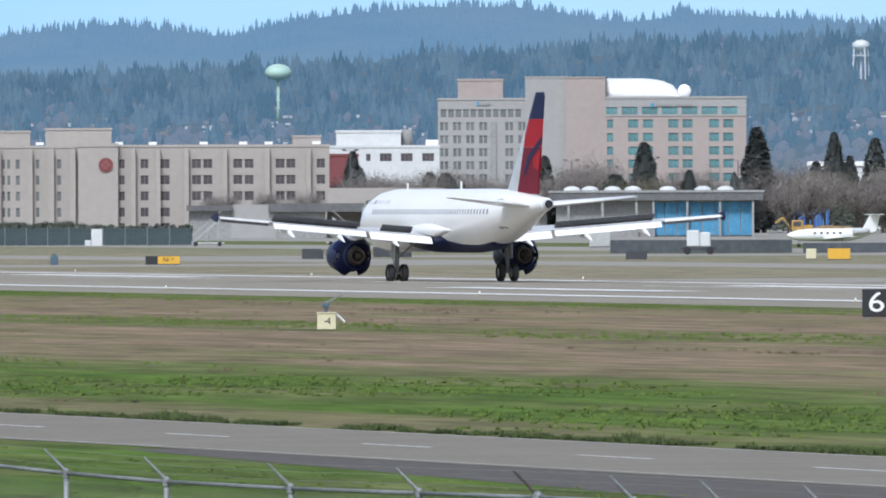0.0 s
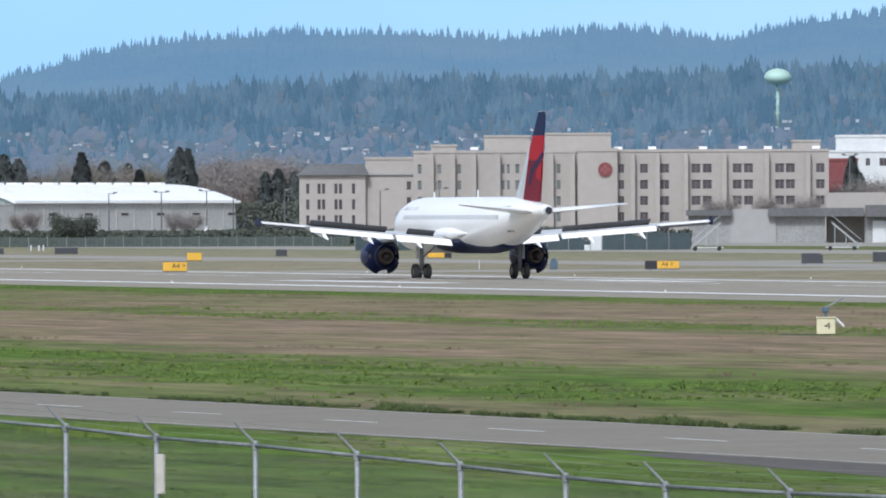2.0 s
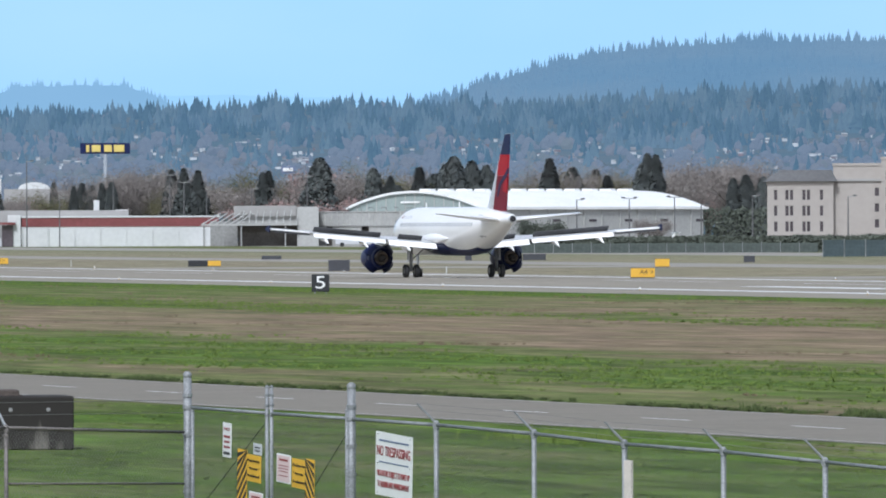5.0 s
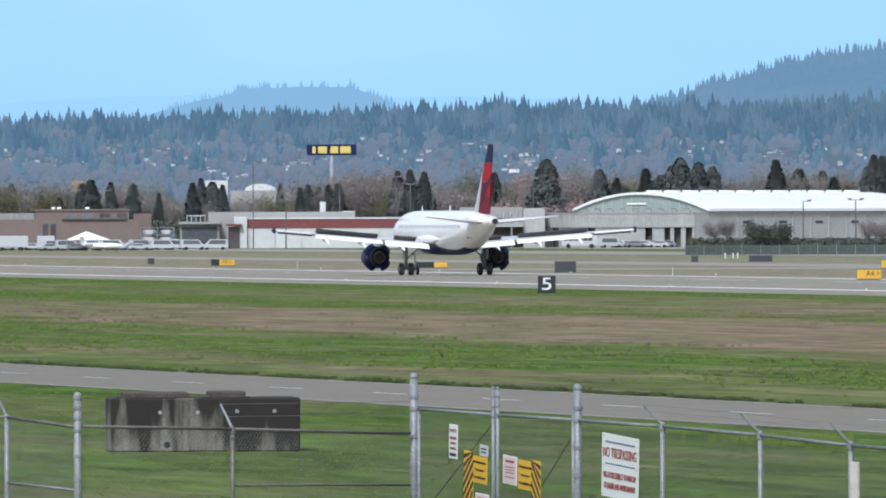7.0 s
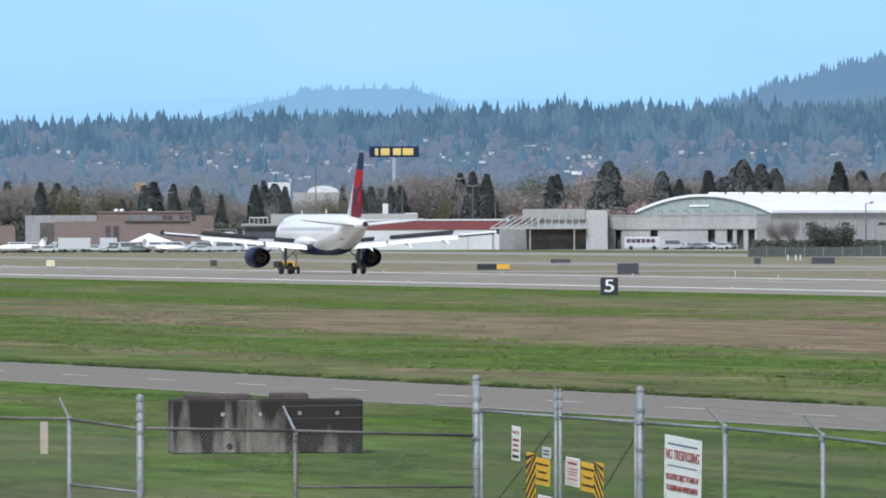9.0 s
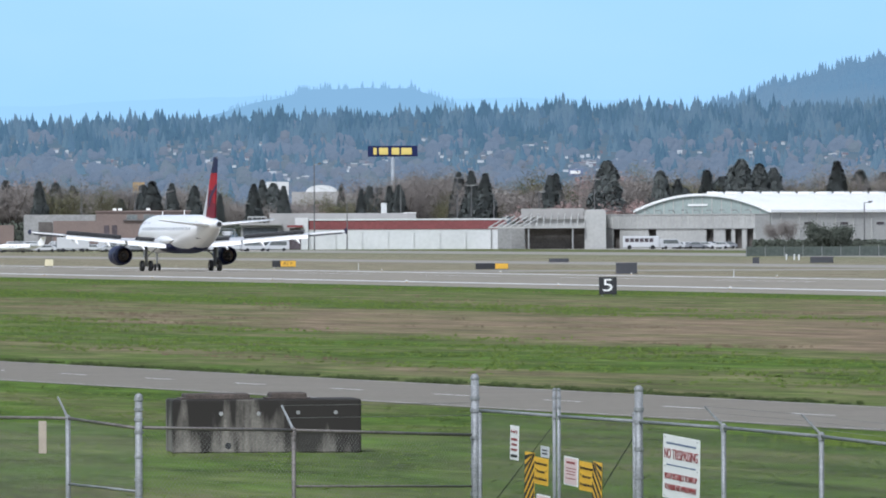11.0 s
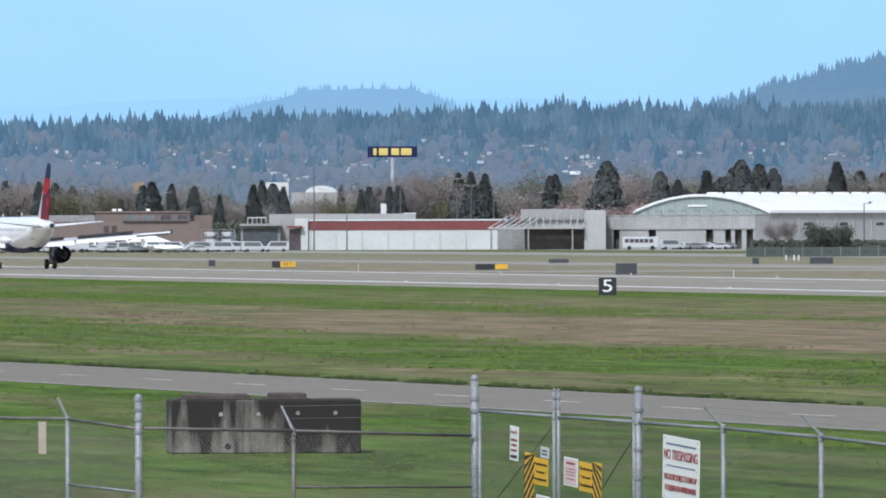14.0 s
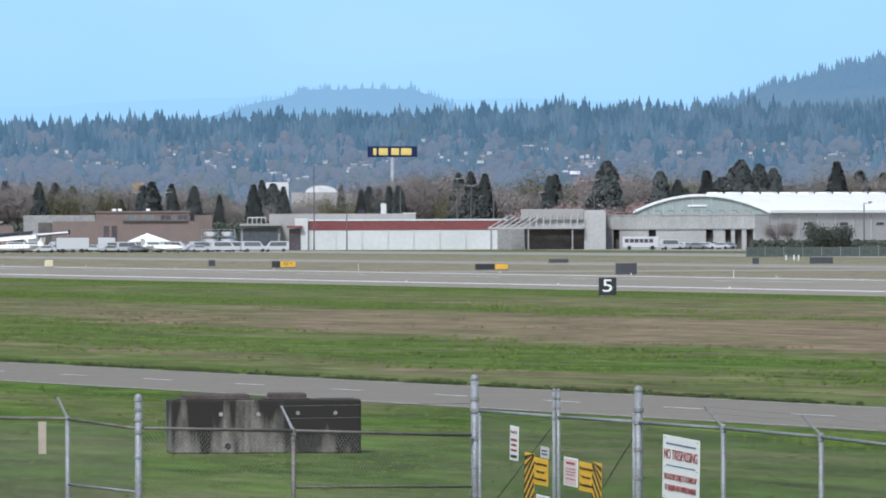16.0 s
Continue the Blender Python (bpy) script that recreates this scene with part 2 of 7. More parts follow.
    k.new(noise_at(0.6, 6, (1, 0.6, 1), 5.0), bp.inputs["Height"])
    k.new(bp.outputs[0], b.inputs["Normal"])
    return m


GRASS = field_material()


def crown(s):
    """The runway's surface falls from its middle to both sides."""
    return float(np.interp(s, (193, 204, 226.5, 249, 258), (0.012, 0.03, 0.21, 0.03, 0.012)))


def ground():
    bm = bmesh.new()
    strip(bm, -4900, 4900, -4900, 4900, 0.0)
    solid("ground", bm, GRASS, FIELD, "airfield of mown green and dry brown grass", "ground", kind="structure")
    # runway with its shoulders and painted lines
    bm = bmesh.new()
    for s0, s1 in ((193, 204), (204, 215), (215, 226.5), (226.5, 238), (238, 249), (249, 258)):
        bm.faces.new([bm.verts.new(p) for p in ((s0, -600, crown(s0)), (s1, -600, crown(s1)), (s1, 2600, crown(s1)), (s0, 2600, crown(s0)))])
    runway = solid("runway", bm, ASPHALT, FIELD, "grey asphalt runway with white edge lines", "runway", kind="structure")
    for s0, s1 in ((204.3, 207.0), (246.6, 248.8)):
        part("edge_line", strip(bmesh.new(), s0, s1, -600, 2600, crown((s0 + s1) / 2) + 0.02), LINE, runway, "white painted edge line")
    for a0 in (455, 607, 760):
        for s in (215.0, 233.5):
            part("touchdown_bar", strip(bmesh.new(), s, s + 3.6, a0, a0 + 42, crown(s + 1.8) + 0.02), LINE, runway, "white painted touchdown bar")
    for i in range(24):
        part("centre_dash", strip(bmesh.new(), 226.2, 226.7, 300 + i * 61, 336 + i * 61, 0.23), LINE, runway, "white painted centre dash")
    # taxiways beyond
    for s0, s1, a0, a1, nm in ((318, 342, -400, 3000, "taxiway"), (425, 470, -400, 3200, "taxiway"), (258, 318, 1190, 1230, "taxiway_link"), (258, 318, 930, 968, "taxiway_link"),
                               (258, 318, 690, 735, "taxiway_link"), (342, 425, 1080, 1130, "taxiway_link")):
        solid(nm, strip(bmesh.new(), s0, s1, a0, a1, 0.008 if nm == "taxiway" else 0.012), CONCRETE, FIELD, "pale concrete taxiway", "taxiway", kind="structure")
    bm = bmesh.new()
    strip(bm, 520, 900, -400, 3600, 0.02)
    solid("apron", bm, CONCRETE, FIELD, "pale concrete apron before the hangars", "apron", kind="structure")
    # perimeter road
    far = lambda a: 78.6 - 0.0366 * (a - 208)
    near = lambda a: 69.9 - 0.0440 * (a - 184)
    bm = bmesh.new()
    strip(bm, near(100), far(100), 100, 620, 0.012, near(620), far(620))
    road = solid("road", bm, ROAD, FIELD, "grey asphalt perimeter road with worn white lines", "road", kind="structure")
    for f, w in ((lambda a: far(a) - 0.35, 0.16), (lambda a: near(a) + 0.35, 0.16)):
        part("edge_line", strip(bmesh.new(), f(100), f(100) + w, 100, 620, 0.017, f(620), f(620) + w), WORNLINE, road, "worn white edge line")
    mid = lambda a: (far(a) + near(a)) / 2
    for i in range(22):
        a = 196 + i * 12.2 + 0.02 * i * i
        part("lane_dash", strip(bmesh.new(), mid(a) - 0.07, mid(a) + 0.07, a, a + 4.0, 0.017, mid(a + 4) - 0.07, mid(a + 4) + 0.07), LINE, road, "white lane dash")
    # bare gravel beside the road
    bm = bmesh.new()
    strip(bm, near(150) - 9.0, near(150), 150, 222, 0.006, near(222) - 1.2, near(222))
    solid("gravel_verge", bm, material("grey_gravel", (0.105, 0.092, 0.080), 1.0, 0.2, 0.5, 0.1, 0.6), FIELD, "dark grey gravel beside the road", "gravel", kind="stuff")


ground()


# ---- far distance ----
def between(table, x):
    xs = [p[0] for p in table]
    return float(np.interp(x, xs, [p[1] for p in table]))


NEAR_RIDGE = ((-1200, 174), (-784, 177), (-500, 181), (-200, 187), (0, 196), (300, 204), (650, 201), (1000, 221), (1250, 233), (1540, 231), (2088, 257), (2506, 287), (3004, 303), (3600, 315))
FAR_RIDGE = ((380, 150), (456, 206), (602, 250), (722, 284), (862, 308), (1102, 319), (1292, 317), (1439, 307), (1639, 327), (1839, 304), (1976, 337), (2186, 357), (2336, 357), (2556, 327), (2636, 343), (2786, 337), (3004, 323), (3600, 305))
PALE_HILL = ((-420, 195), (-370, 210), (-300, 226), (-230, 243), (-150, 245), (-50, 245), (0, 225), (60, 190))
PALE_RANGE = ((-1200, 215), (-700, 215), (-560, 225), (-300, 232), (200, 226), (500, 215))


def hill(name, table, d0, d1, e0, mat, b0, b1, label, step=14):
    """A slope that climbs from e0 ticks at d0 metres to its ridge at d1."""
    bm = bmesh.new()
    rows = []
    for j in range(7):
        f = j / 6
        row = []
        for b in range(b0, b1 + 1, step):
            d = d0 + (d1 - d0) * f
            e = e0 + (between(table, b) - e0) * f ** 0.9 + 4 * noise.noise((b / 60, j * 1.7, d0))
            row.append(bm.verts.new(spot(b, d, height(e, d) if j else -2)))
        rows.append(row)
    for r0, r1 in zip(rows, rows[1:]):
        for i in range(len(r0) - 1):
            bm.faces.new((r0[i], r0[i + 1], r1[i + 1], r1[i]))
    return solid(name, bm, mat, Matrix(), label, "hill", kind="structure", smooth=True)


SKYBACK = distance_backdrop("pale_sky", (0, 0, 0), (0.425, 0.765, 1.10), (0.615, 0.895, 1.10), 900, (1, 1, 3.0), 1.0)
# Haze over the hills is painted into these as blue emission.
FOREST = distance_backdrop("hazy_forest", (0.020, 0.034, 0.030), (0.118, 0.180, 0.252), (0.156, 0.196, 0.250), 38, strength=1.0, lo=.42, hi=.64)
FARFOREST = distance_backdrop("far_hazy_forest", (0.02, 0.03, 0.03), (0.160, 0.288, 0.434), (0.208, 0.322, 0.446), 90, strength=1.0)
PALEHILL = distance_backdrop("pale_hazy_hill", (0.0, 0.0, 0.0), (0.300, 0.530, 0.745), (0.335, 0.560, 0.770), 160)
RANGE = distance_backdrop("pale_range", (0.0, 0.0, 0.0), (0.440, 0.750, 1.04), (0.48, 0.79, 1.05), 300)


def backdrop():
    bm = bmesh.new()
    ring = [(bm.verts.new(spot(b, 4940, -5)), bm.verts.new(spot(b, 4940, 420))) for b in range(-4000, 7001, 250)]
    for (a, c), (d, e) in zip(ring, ring[1:]):
        bm.faces.new((a, d, e, c))
    solid("backdrop", bm, SKYBACK, Matrix(), "pale blue hazy sky with soft thin clouds", "sky", kind="structure")
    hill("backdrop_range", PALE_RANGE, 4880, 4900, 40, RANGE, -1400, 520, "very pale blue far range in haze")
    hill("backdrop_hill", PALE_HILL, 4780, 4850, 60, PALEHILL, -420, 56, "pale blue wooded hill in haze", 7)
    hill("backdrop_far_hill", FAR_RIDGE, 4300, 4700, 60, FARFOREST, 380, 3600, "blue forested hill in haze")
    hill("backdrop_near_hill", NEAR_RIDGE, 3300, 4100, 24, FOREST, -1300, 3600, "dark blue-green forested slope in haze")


backdrop()


def spruce(v, f, base, h, w, rng, tiers=4, n=6):
    """A small far conifer: ragged tiers of boughs round a spike."""
    for t in range(tiers):
        z0, z1 = h * (0.06 + 0.8 * t / tiers), h * (0.42 + 0.58 * (t + 1) / tiers)
        r = w * (1 - t / (tiers + 0.4))
        i0 = len(v)
        v.append((base[0], base[1], base[2] + min(z1, h)))
        turn = rng.random() * 6.28
        for i in range(n):
            a = turn + i * 6.283 / n
            k = r * rng.uniform(0.65, 1.25)
            v.append((base[0] + k * math.cos(a), base[1] + k * math.sin(a), base[2] + z0 + rng.uniform(-0.04, 0.05) * h))
        for i in range(n):
            f.append((i0, i0 + 1 + i, i0 + 1 + (i + 1) % n))


def dome(v, f, base, h, w, rng, tiers=2, n=5):
    """A small far leafless crown, round and uneven."""
    n, i0, turn = n + 2, len(v), rng.random() * 6.28
    for z, r in ((0.0, .75), (0.38, 1.0), (0.78, .72)):
        for i in range(n):
            a, k = turn + i * 6.283 / n, r * w * rng.uniform(.55, 1.3)
            v.append((base[0] + k * math.cos(a), base[1] + k * math.sin(a), base[2] + h * (z + rng.uniform(-.06, .06))))
    v.append((base[0], base[1], base[2] + h))
    for j in range(2):
        for i in range(n):
            a, b = i0 + j * n + i, i0 + j * n + (i + 1) % n
            f.append((a, b, b + n, a + n))
    for i in range(n):
        f.append((i0 + 2 * n + i, i0 + 2 * n + (i + 1) % n, i0 + 3 * n))


def forest(name, mat, table, d0, d1, e0, b0, b1, count, size, label, ridge_count, ridge_size, power=1.0, wide=1.0, shape=spruce):
    rng = random.Random(len(name) + count)
    v, f = [], []
    for i in range(count + ridge_count):
        b = rng.uniform(b0, b1)
        top = between(table, b)
        if i < count:
            u = rng.random() ** power
            h = rng.uniform(*size)
        else:
            u = rng.uniform(0.93, 1.0)
            h = rng.uniform(*ridge_size) * (0.6 + 0.9 * abs(noise.noise((b / 38, 3.1, d0))))
        d = d0 + (d1 - d0) * u
        e = e0 + (top - e0) * u ** 0.9
        p = spot(b, d, height(e, d) - 0.1 * h)
        shape(v, f, p, h, h * rng.uniform(0.16, 0.26) * wide, rng, 3, 5)
    me = bpy.data.meshes.new(name)
    me.from_pydata(v, [], f)
    me.materials.append(mat)
    tagged(new(name, me), label, "forest", kind="stuff")


def town(b, e):
    """How densely the slope is built up there."""
    return noise.noise((b / 105, e / 17, 2.0)) + .5 * noise.noise((b / 31, e / 9, 6.0)) - abs(e - 116 - max(0, b - 600) * .018) / 80


def wooded_slope():
    """Dark conifer stands over leafless woods, in patches; each tint is a wood of its own."""
    r = random.Random(31)
    # Each wood glows in a blue that stands for the haze over it.
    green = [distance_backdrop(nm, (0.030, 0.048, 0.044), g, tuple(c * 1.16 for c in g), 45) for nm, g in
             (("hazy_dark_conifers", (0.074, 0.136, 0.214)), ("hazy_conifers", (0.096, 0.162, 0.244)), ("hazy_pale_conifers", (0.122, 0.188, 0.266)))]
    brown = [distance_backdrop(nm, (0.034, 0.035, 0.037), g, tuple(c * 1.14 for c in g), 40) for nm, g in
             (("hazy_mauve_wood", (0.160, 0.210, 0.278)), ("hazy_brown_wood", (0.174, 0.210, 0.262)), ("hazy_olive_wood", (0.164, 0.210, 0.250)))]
    woods = [([], []) for _ in range(6)]
    for i in range(13500):
        b = r.uniform(-1200, 3500)
        u = r.random() ** .8 if i < 12000 else r.uniform(.93, 1.0)
        ridge = between(NEAR_RIDGE, b)
        d, e = 3300 + 800 * u, 24 + (ridge - 24) * u ** .9
        stand = noise.noise((b / 75, e / 30, 5.0)) + .6 * noise.noise((b / 24, e / 12, 9.0))
        share = min(1.1, max(-.75, (e - 118) / 55)) + 1.25 * stand + r.gauss(0, .30)
        built = town(b, e) > -.02
        if built and r.random() < .72:
            continue
        tone = noise.noise((b / 46, e / 24, 12.0)) + r.gauss(0, .10)
        if share > .12 or i >= 12000:
            k = 0 if tone < -.12 else 1 if tone < .16 else 2
            h = r.uniform(4.4, 8.4) * (.72 + .75 * abs(noise.noise((b / 38, 3.1, u * 4))))
            if i >= 12000:
                h = r.uniform(2.4, 6.0) * (.65 + .9 * abs(noise.noise((b / 38, 3.1, 3300))))
            h *= .6 if built else 1.0
            spruce(*woods[k], spot(b, d, height(e, d) - .1 * h), h, h * (r.uniform(.19, .31) if i < 12000 else r.uniform(.26, .42)), r, 5, 7)
        else:
            tone += (100 - e) / 160
            k = 3 if tone < .06 else 4 if tone < .30 else 5
            h = r.uniform(2.0, 4.4) * (.6 if built else 1.0)
            dome(*woods[k], spot(b, d, height(e, d) - .15 * h), h, h * r.uniform(.42, .62), r)
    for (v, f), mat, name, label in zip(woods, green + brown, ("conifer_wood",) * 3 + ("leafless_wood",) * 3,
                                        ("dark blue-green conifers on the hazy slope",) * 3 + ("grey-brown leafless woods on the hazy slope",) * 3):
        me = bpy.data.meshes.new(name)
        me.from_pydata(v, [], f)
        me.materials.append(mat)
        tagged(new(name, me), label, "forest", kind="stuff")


wooded_slope()
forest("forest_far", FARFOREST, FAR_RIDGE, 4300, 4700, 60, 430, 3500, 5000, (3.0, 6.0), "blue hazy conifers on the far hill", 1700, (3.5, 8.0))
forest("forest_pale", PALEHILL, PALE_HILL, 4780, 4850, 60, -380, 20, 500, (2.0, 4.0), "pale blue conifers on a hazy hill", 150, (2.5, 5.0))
# ---- the aircraft ----
def airfoil(x, le, te, z, thick, drop=0.0, n=7):
    """A closed wing section at span x from le back to te."""
    up, low = [], []
    for i in range(n):
        f = 0.5 - 0.5 * math.cos(math.pi * i / (n - 1))
        t = thick * (le - te) * 2.6 * (math.sqrt(f) - f ** 1.6) * 0.5
        y = le + (te - le) * f
        up.append((x, y, z + t * 1.1 - drop * f * f))
        low.append((x, y, z - t * 0.9 - drop * f * f))
    return up + low[-2:0:-1]


def slab(points, y0, y1):
    """An upright plate in the x-z plane between two depths."""
    bm = bmesh.new()
    a = [bm.verts.new((x, y0, z)) for x, z in points]
    b = [bm.verts.new((x, y1, z)) for x, z in points]
    n = len(points)
    bm.faces.new(a)
    bm.faces.new(b)
    for i in range(n):
        bm.faces.new((a[i], a[(i + 1) % n], b[(i + 1) % n], b[i]))
    return bm


def fin_patch(points, side, off):
    """A thin panel over the fin's side; points are (y, z)."""
    bm = bmesh.new()
    def half(y, z):
        le, te = -12.1 - 0.9358 * (z - 6.5), -18.1 - 0.2018 * (z - 6.5)
        f = (y - le) / (te - le)
        return (0.30 - 0.0295 * (z - 5.5)) * (f / 0.3 if f < 0.3 else 1 - 0.9 * (f - 0.3) / 0.7)
    a = [bm.verts.new((side * (half(y, z) + off), y, z)) for y, z in points]
    b = [bm.verts.new((side * (half(y, z) - 0.02), y, z)) for y, z in points]
    n = len(points)
    bm.faces.new(a)
    for i in range(n):
        bm.faces.new((a[i], a[(i + 1) % n], b[(i + 1) % n], b[i]))
    return bm


HULL = ((0.0, 0.06, 0.06, 3.40), (0.35, 0.58, 0.52, 3.44), (0.9, 0.95, 0.90, 3.55), (1.8, 1.32, 1.32, 3.70), (3.2, 1.70, 1.76, 3.90),
        (4.8, 1.91, 1.99, 3.98), (6.5, 1.975, 2.07, 4.0), (12, 1.975, 2.07, 4.0), (18, 1.975, 2.07, 4.0), (24, 1.975, 2.07, 4.0),
        (26.5, 1.93, 1.98, 4.09), (29, 1.75, 1.72, 4.31), (31.5, 1.42, 1.36, 4.56), (34, 0.97, 0.92, 4.82), (36, 0.58, 0.55, 4.98),
        (37.1, 0.44, 0.43, 5.04), (37.4, 0.40, 0.39, 5.05))


def hull_at(d):
    xs = [h[0] for h in HULL]
    return [float(np.interp(d, xs, [h[i] for h in HULL])) for i in (1, 2, 3)]


def aircraft():
    plane = thing("airliner", Matrix(), "white twin-engine airliner with navy belly and red tail fin", "airplane")
    N = 17.7
    ring = lambda d, w, h, z, n=36: [(w * math.cos(6.2832 * i / n), N - d, z + h * math.sin(6.2832 * i / n)) for i in range(n)]
    fine = []
    for (d0, *_), (d1, *_) in zip(HULL, HULL[1:]):
        fine += [d0 + (d1 - d0) * i / 3 for i in range(3)]
    fine.append(37.4)
    hull = part("fuselage", loft([ring(d, *hull_at(d)) for d in fine]), WHITE, plane, "white fuselage", True)
    bm = tube(bmesh.new(), (0, N - 37.3, 5.05), (0, N - 37.66, 5.05), 0.37, 0.33, 20)
    part("tail_cone", bm, SILVER, hull, "pale metal exhaust ring", True)
    bm = tube(bmesh.new(), (0, N - 37.62, 5.05), (0, N - 37.70, 5.05), 0.26, 0.26, 16)
    part("exhaust", bm, RUBBER, hull, "black auxiliary exhaust hole")
    # belly fairing, white above and navy below
    belly = []
    for d in np.linspace(10.5, 23.5, 14):
        f = math.sin(math.pi * (d - 10.5) / 13.0) ** 0.45 if 10.5 < d < 23.5 else 0.02
        belly.append([(2.15 * max(f, .3) * math.cos(a), N - d, 2.78 + (0.95 if math.sin(a) > 0 else 0.88 * max(f, .2)) * math.sin(a)) for a in np.linspace(0, 6.2832, 25)[:-1]])
    part("belly_fairing", loft(belly), NAVY, plane, "navy belly fairing", True)
    # navy lower hull from the wing back, swept up at its end
    low = []
    for d in np.linspace(15.0, 28.5, 14):
        w, h, z = hull_at(d)
        lim = 1.12 - 0.72 * ((d - 15.0) / 13.5) ** 1.5
        arc = np.linspace(-math.pi / 2 - lim, -math.pi / 2 + lim, 13)
        low.append([((w + 0.03) * math.cos(a), N - d, z + (h + 0.03) * math.sin(a)) for a in arc] +
                   [((w - 0.05) * math.cos(a), N - d, z + (h - 0.05) * math.sin(a)) for a in arc[::-1]])
    part("belly_paint", loft(low), NAVY, hull, "navy painted lower hull", True)
    # cabin windows, doors and name on both sides
    for side in (-1, 1):
        def on_hull(d, z):
            w, h, zc = hull_at(d)
            return side * w * math.sqrt(max(0, 1 - ((z - zc) / h) ** 2))
        def patch(name, d0, d1, z0, z1, mat, label, thick=0.012, parent=hull):
            bm = bmesh.new()
            box(bm, 0, 1, 0, 1, 0, 1)
            for v in bm.verts:
                d = d1 if v.co.y < 0.5 else d0
                z = z0 if v.co.z < 0.5 else z1
                v.co = (on_hull(d, z) + side * (thick if v.co.x > 0.5 else -0.05), N - d, z)
            return part(name, bm, mat, parent, label)
        for i in range(46):
            d = 6.4 + i * 0.533
            if d < 30.2:
                patch("cabin_window", d, d + 0.24, 4.42, 4.74, CABINGREY, "")
        for d0, z0, z1, w in ((4.6, 3.3, 5.15, 0.82), (31.0, 3.55, 5.35, 0.78)):
            for a0, a1, c0, c1 in ((d0, d0 + w, z1, z1 + 0.05), (d0, d0 + 0.05, z0, z1), (d0 + w, d0 + w + 0.05, z0, z1), (d0, d0 + w, z0, z0 + 0.06)):
                patch("door_seam", a0, a1, c0, c1, CABINGREY, "grey door outline")
        patch("door_sill", 31.0, 31.75, 3.48, 3.54, DARKPANEL, "dark door sill")
        for i, w in enumerate((0.34, 0.5, 0.42, 0.30, 0.46, 0.42)):
            patch("name_bar", 5.9 + i * 0.6, 5.9 + i * 0.6 + w * .75, 5.10, 5.36, SILVER if i else CRIMSON, "plain bars of the airline name", 0.006)
    # cockpit glazing
    for x0, x1 in ((-1.25, -0.7), (-0.62, -0.04), (0.04, 0.62), (0.7, 1.25)):
        bm = boxes((x0, x1, N - 2.25, N - 1.6, 4.52, 4.98))
        for v in bm.verts:
            v.co.y -= 0.55 * (v.co.z - 4.52) + 0.25 * abs(v.co.x)
        part("cockpit_window", bm, WINDOWBLACK, hull, "dark cockpit glass")
    for d, h in ((8.0, 0.42), (19.5, 0.50)):
        part("antenna", slab(((-0.02, 5.95), (0.02, 5.95), (0.02, 6.07 + h), (-0.02, 6.07 + h)), N - d - 0.3, N - d), WHITE, hull, "white blade antenna")
    # fin
    fin = loft([[(p[0] * 0 + sx, y, z) for sx, y in ((0, le), (th, le - 0.3 * (le - te)), (th * 0.1, te), (-th * 0.1, te), (-th, le - 0.3 * (le - te)))]
                for p, z, le, te, th in (((0,), 5.5, -11.164, -17.3598, 0.30), ((0,), 12.25, -17.48, -19.26, 0.10))])
    fin = part("fin", fin, SILVER, plane, "grey-white fin leading edge")
    le = lambda z: -12.1 - 5.1 * (z - 6.5) / 5.45
    te = lambda z: -18.1 - 1.1 * (z - 6.5) / 5.45
    for side in (-1, 1):
        at = lambda f, z: (le(z) + (te(z) - le(z)) * f, z)
        part("fin_red", fin_patch((at(.46, 5.7), at(.99, 5.7), at(.99, 8.7), at(.33, 8.7)), side, 0.03), CRIMSON, fin, "dark red lower fin field")
        part("fin_red", fin_patch((at(.33, 8.72), at(.99, 8.72), at(.99, 10.49), at(.31, 10.49), at(.31, 9.0)), side, 0.03), RED, fin, "red fin field")
        part("fin_top", fin_patch((at(.30, 10.5), at(.99, 10.5), at(.99, 12.22), at(.30, 12.22)), side, 0.03), NAVY, fin, "navy fin tip")
        part("fin_top", fin_patch((at(.10, 10.5), at(.30, 10.5), at(.30, 12.22), at(.06, 12.22)), side, 0.03), NAVY, fin, "navy fin tip")
        part("fin_red", fin_patch((at(.18, 9.6), at(.31, 9.0), at(.31, 10.5), at(.12, 10.5)), side, 0.03), RED, fin, "red fin field")
        part("fin_sweep", fin_patch((at(.99, 9.35), at(.99, 8.85), at(.66, 7.9), at(.60, 6.9), at(.54, 6.9), at(.54, 8.0)), side, 0.045), NAVY, fin, "navy sweep on the fin")
        part("fin_shade", fin_patch((at(.99, 8.6), at(.99, 7.2), at(.80, 7.4), at(.78, 8.0)), side, 0.045), RED, fin, "red fin flash")
    # tailplane
    for side in (-1, 1):
        bm = loft([airfoil(side * x, a, b, z, 0.10) for x, a, b, z in ((0.7, -14.2, -18.3, 4.95), (6.22, -17.9, -19.4, 5.50))])
        part("tailplane", bm, WHITE, plane, "white tailplane", True)
    # wings
    WZ = lambda x: 2.95 + (x - 1.9) * 0.083
    LE = lambda x: 5.4 - (x - 1.9) * 0.525
    TE = lambda x: -1.55 if x < 6.4 else -1.55 - (x - 6.4) * 0.245
    for side in (-1, 1):
        wing = part("wing", loft([airfoil(side * x, LE(x), TE(x), WZ(x), th) for x, th in ((1.2, .13), (4, .125), (6.4, .115), (10, .11), (14.6, .10), (17.35, .09))]),
                    SILVER, plane, "grey-white wing", True)
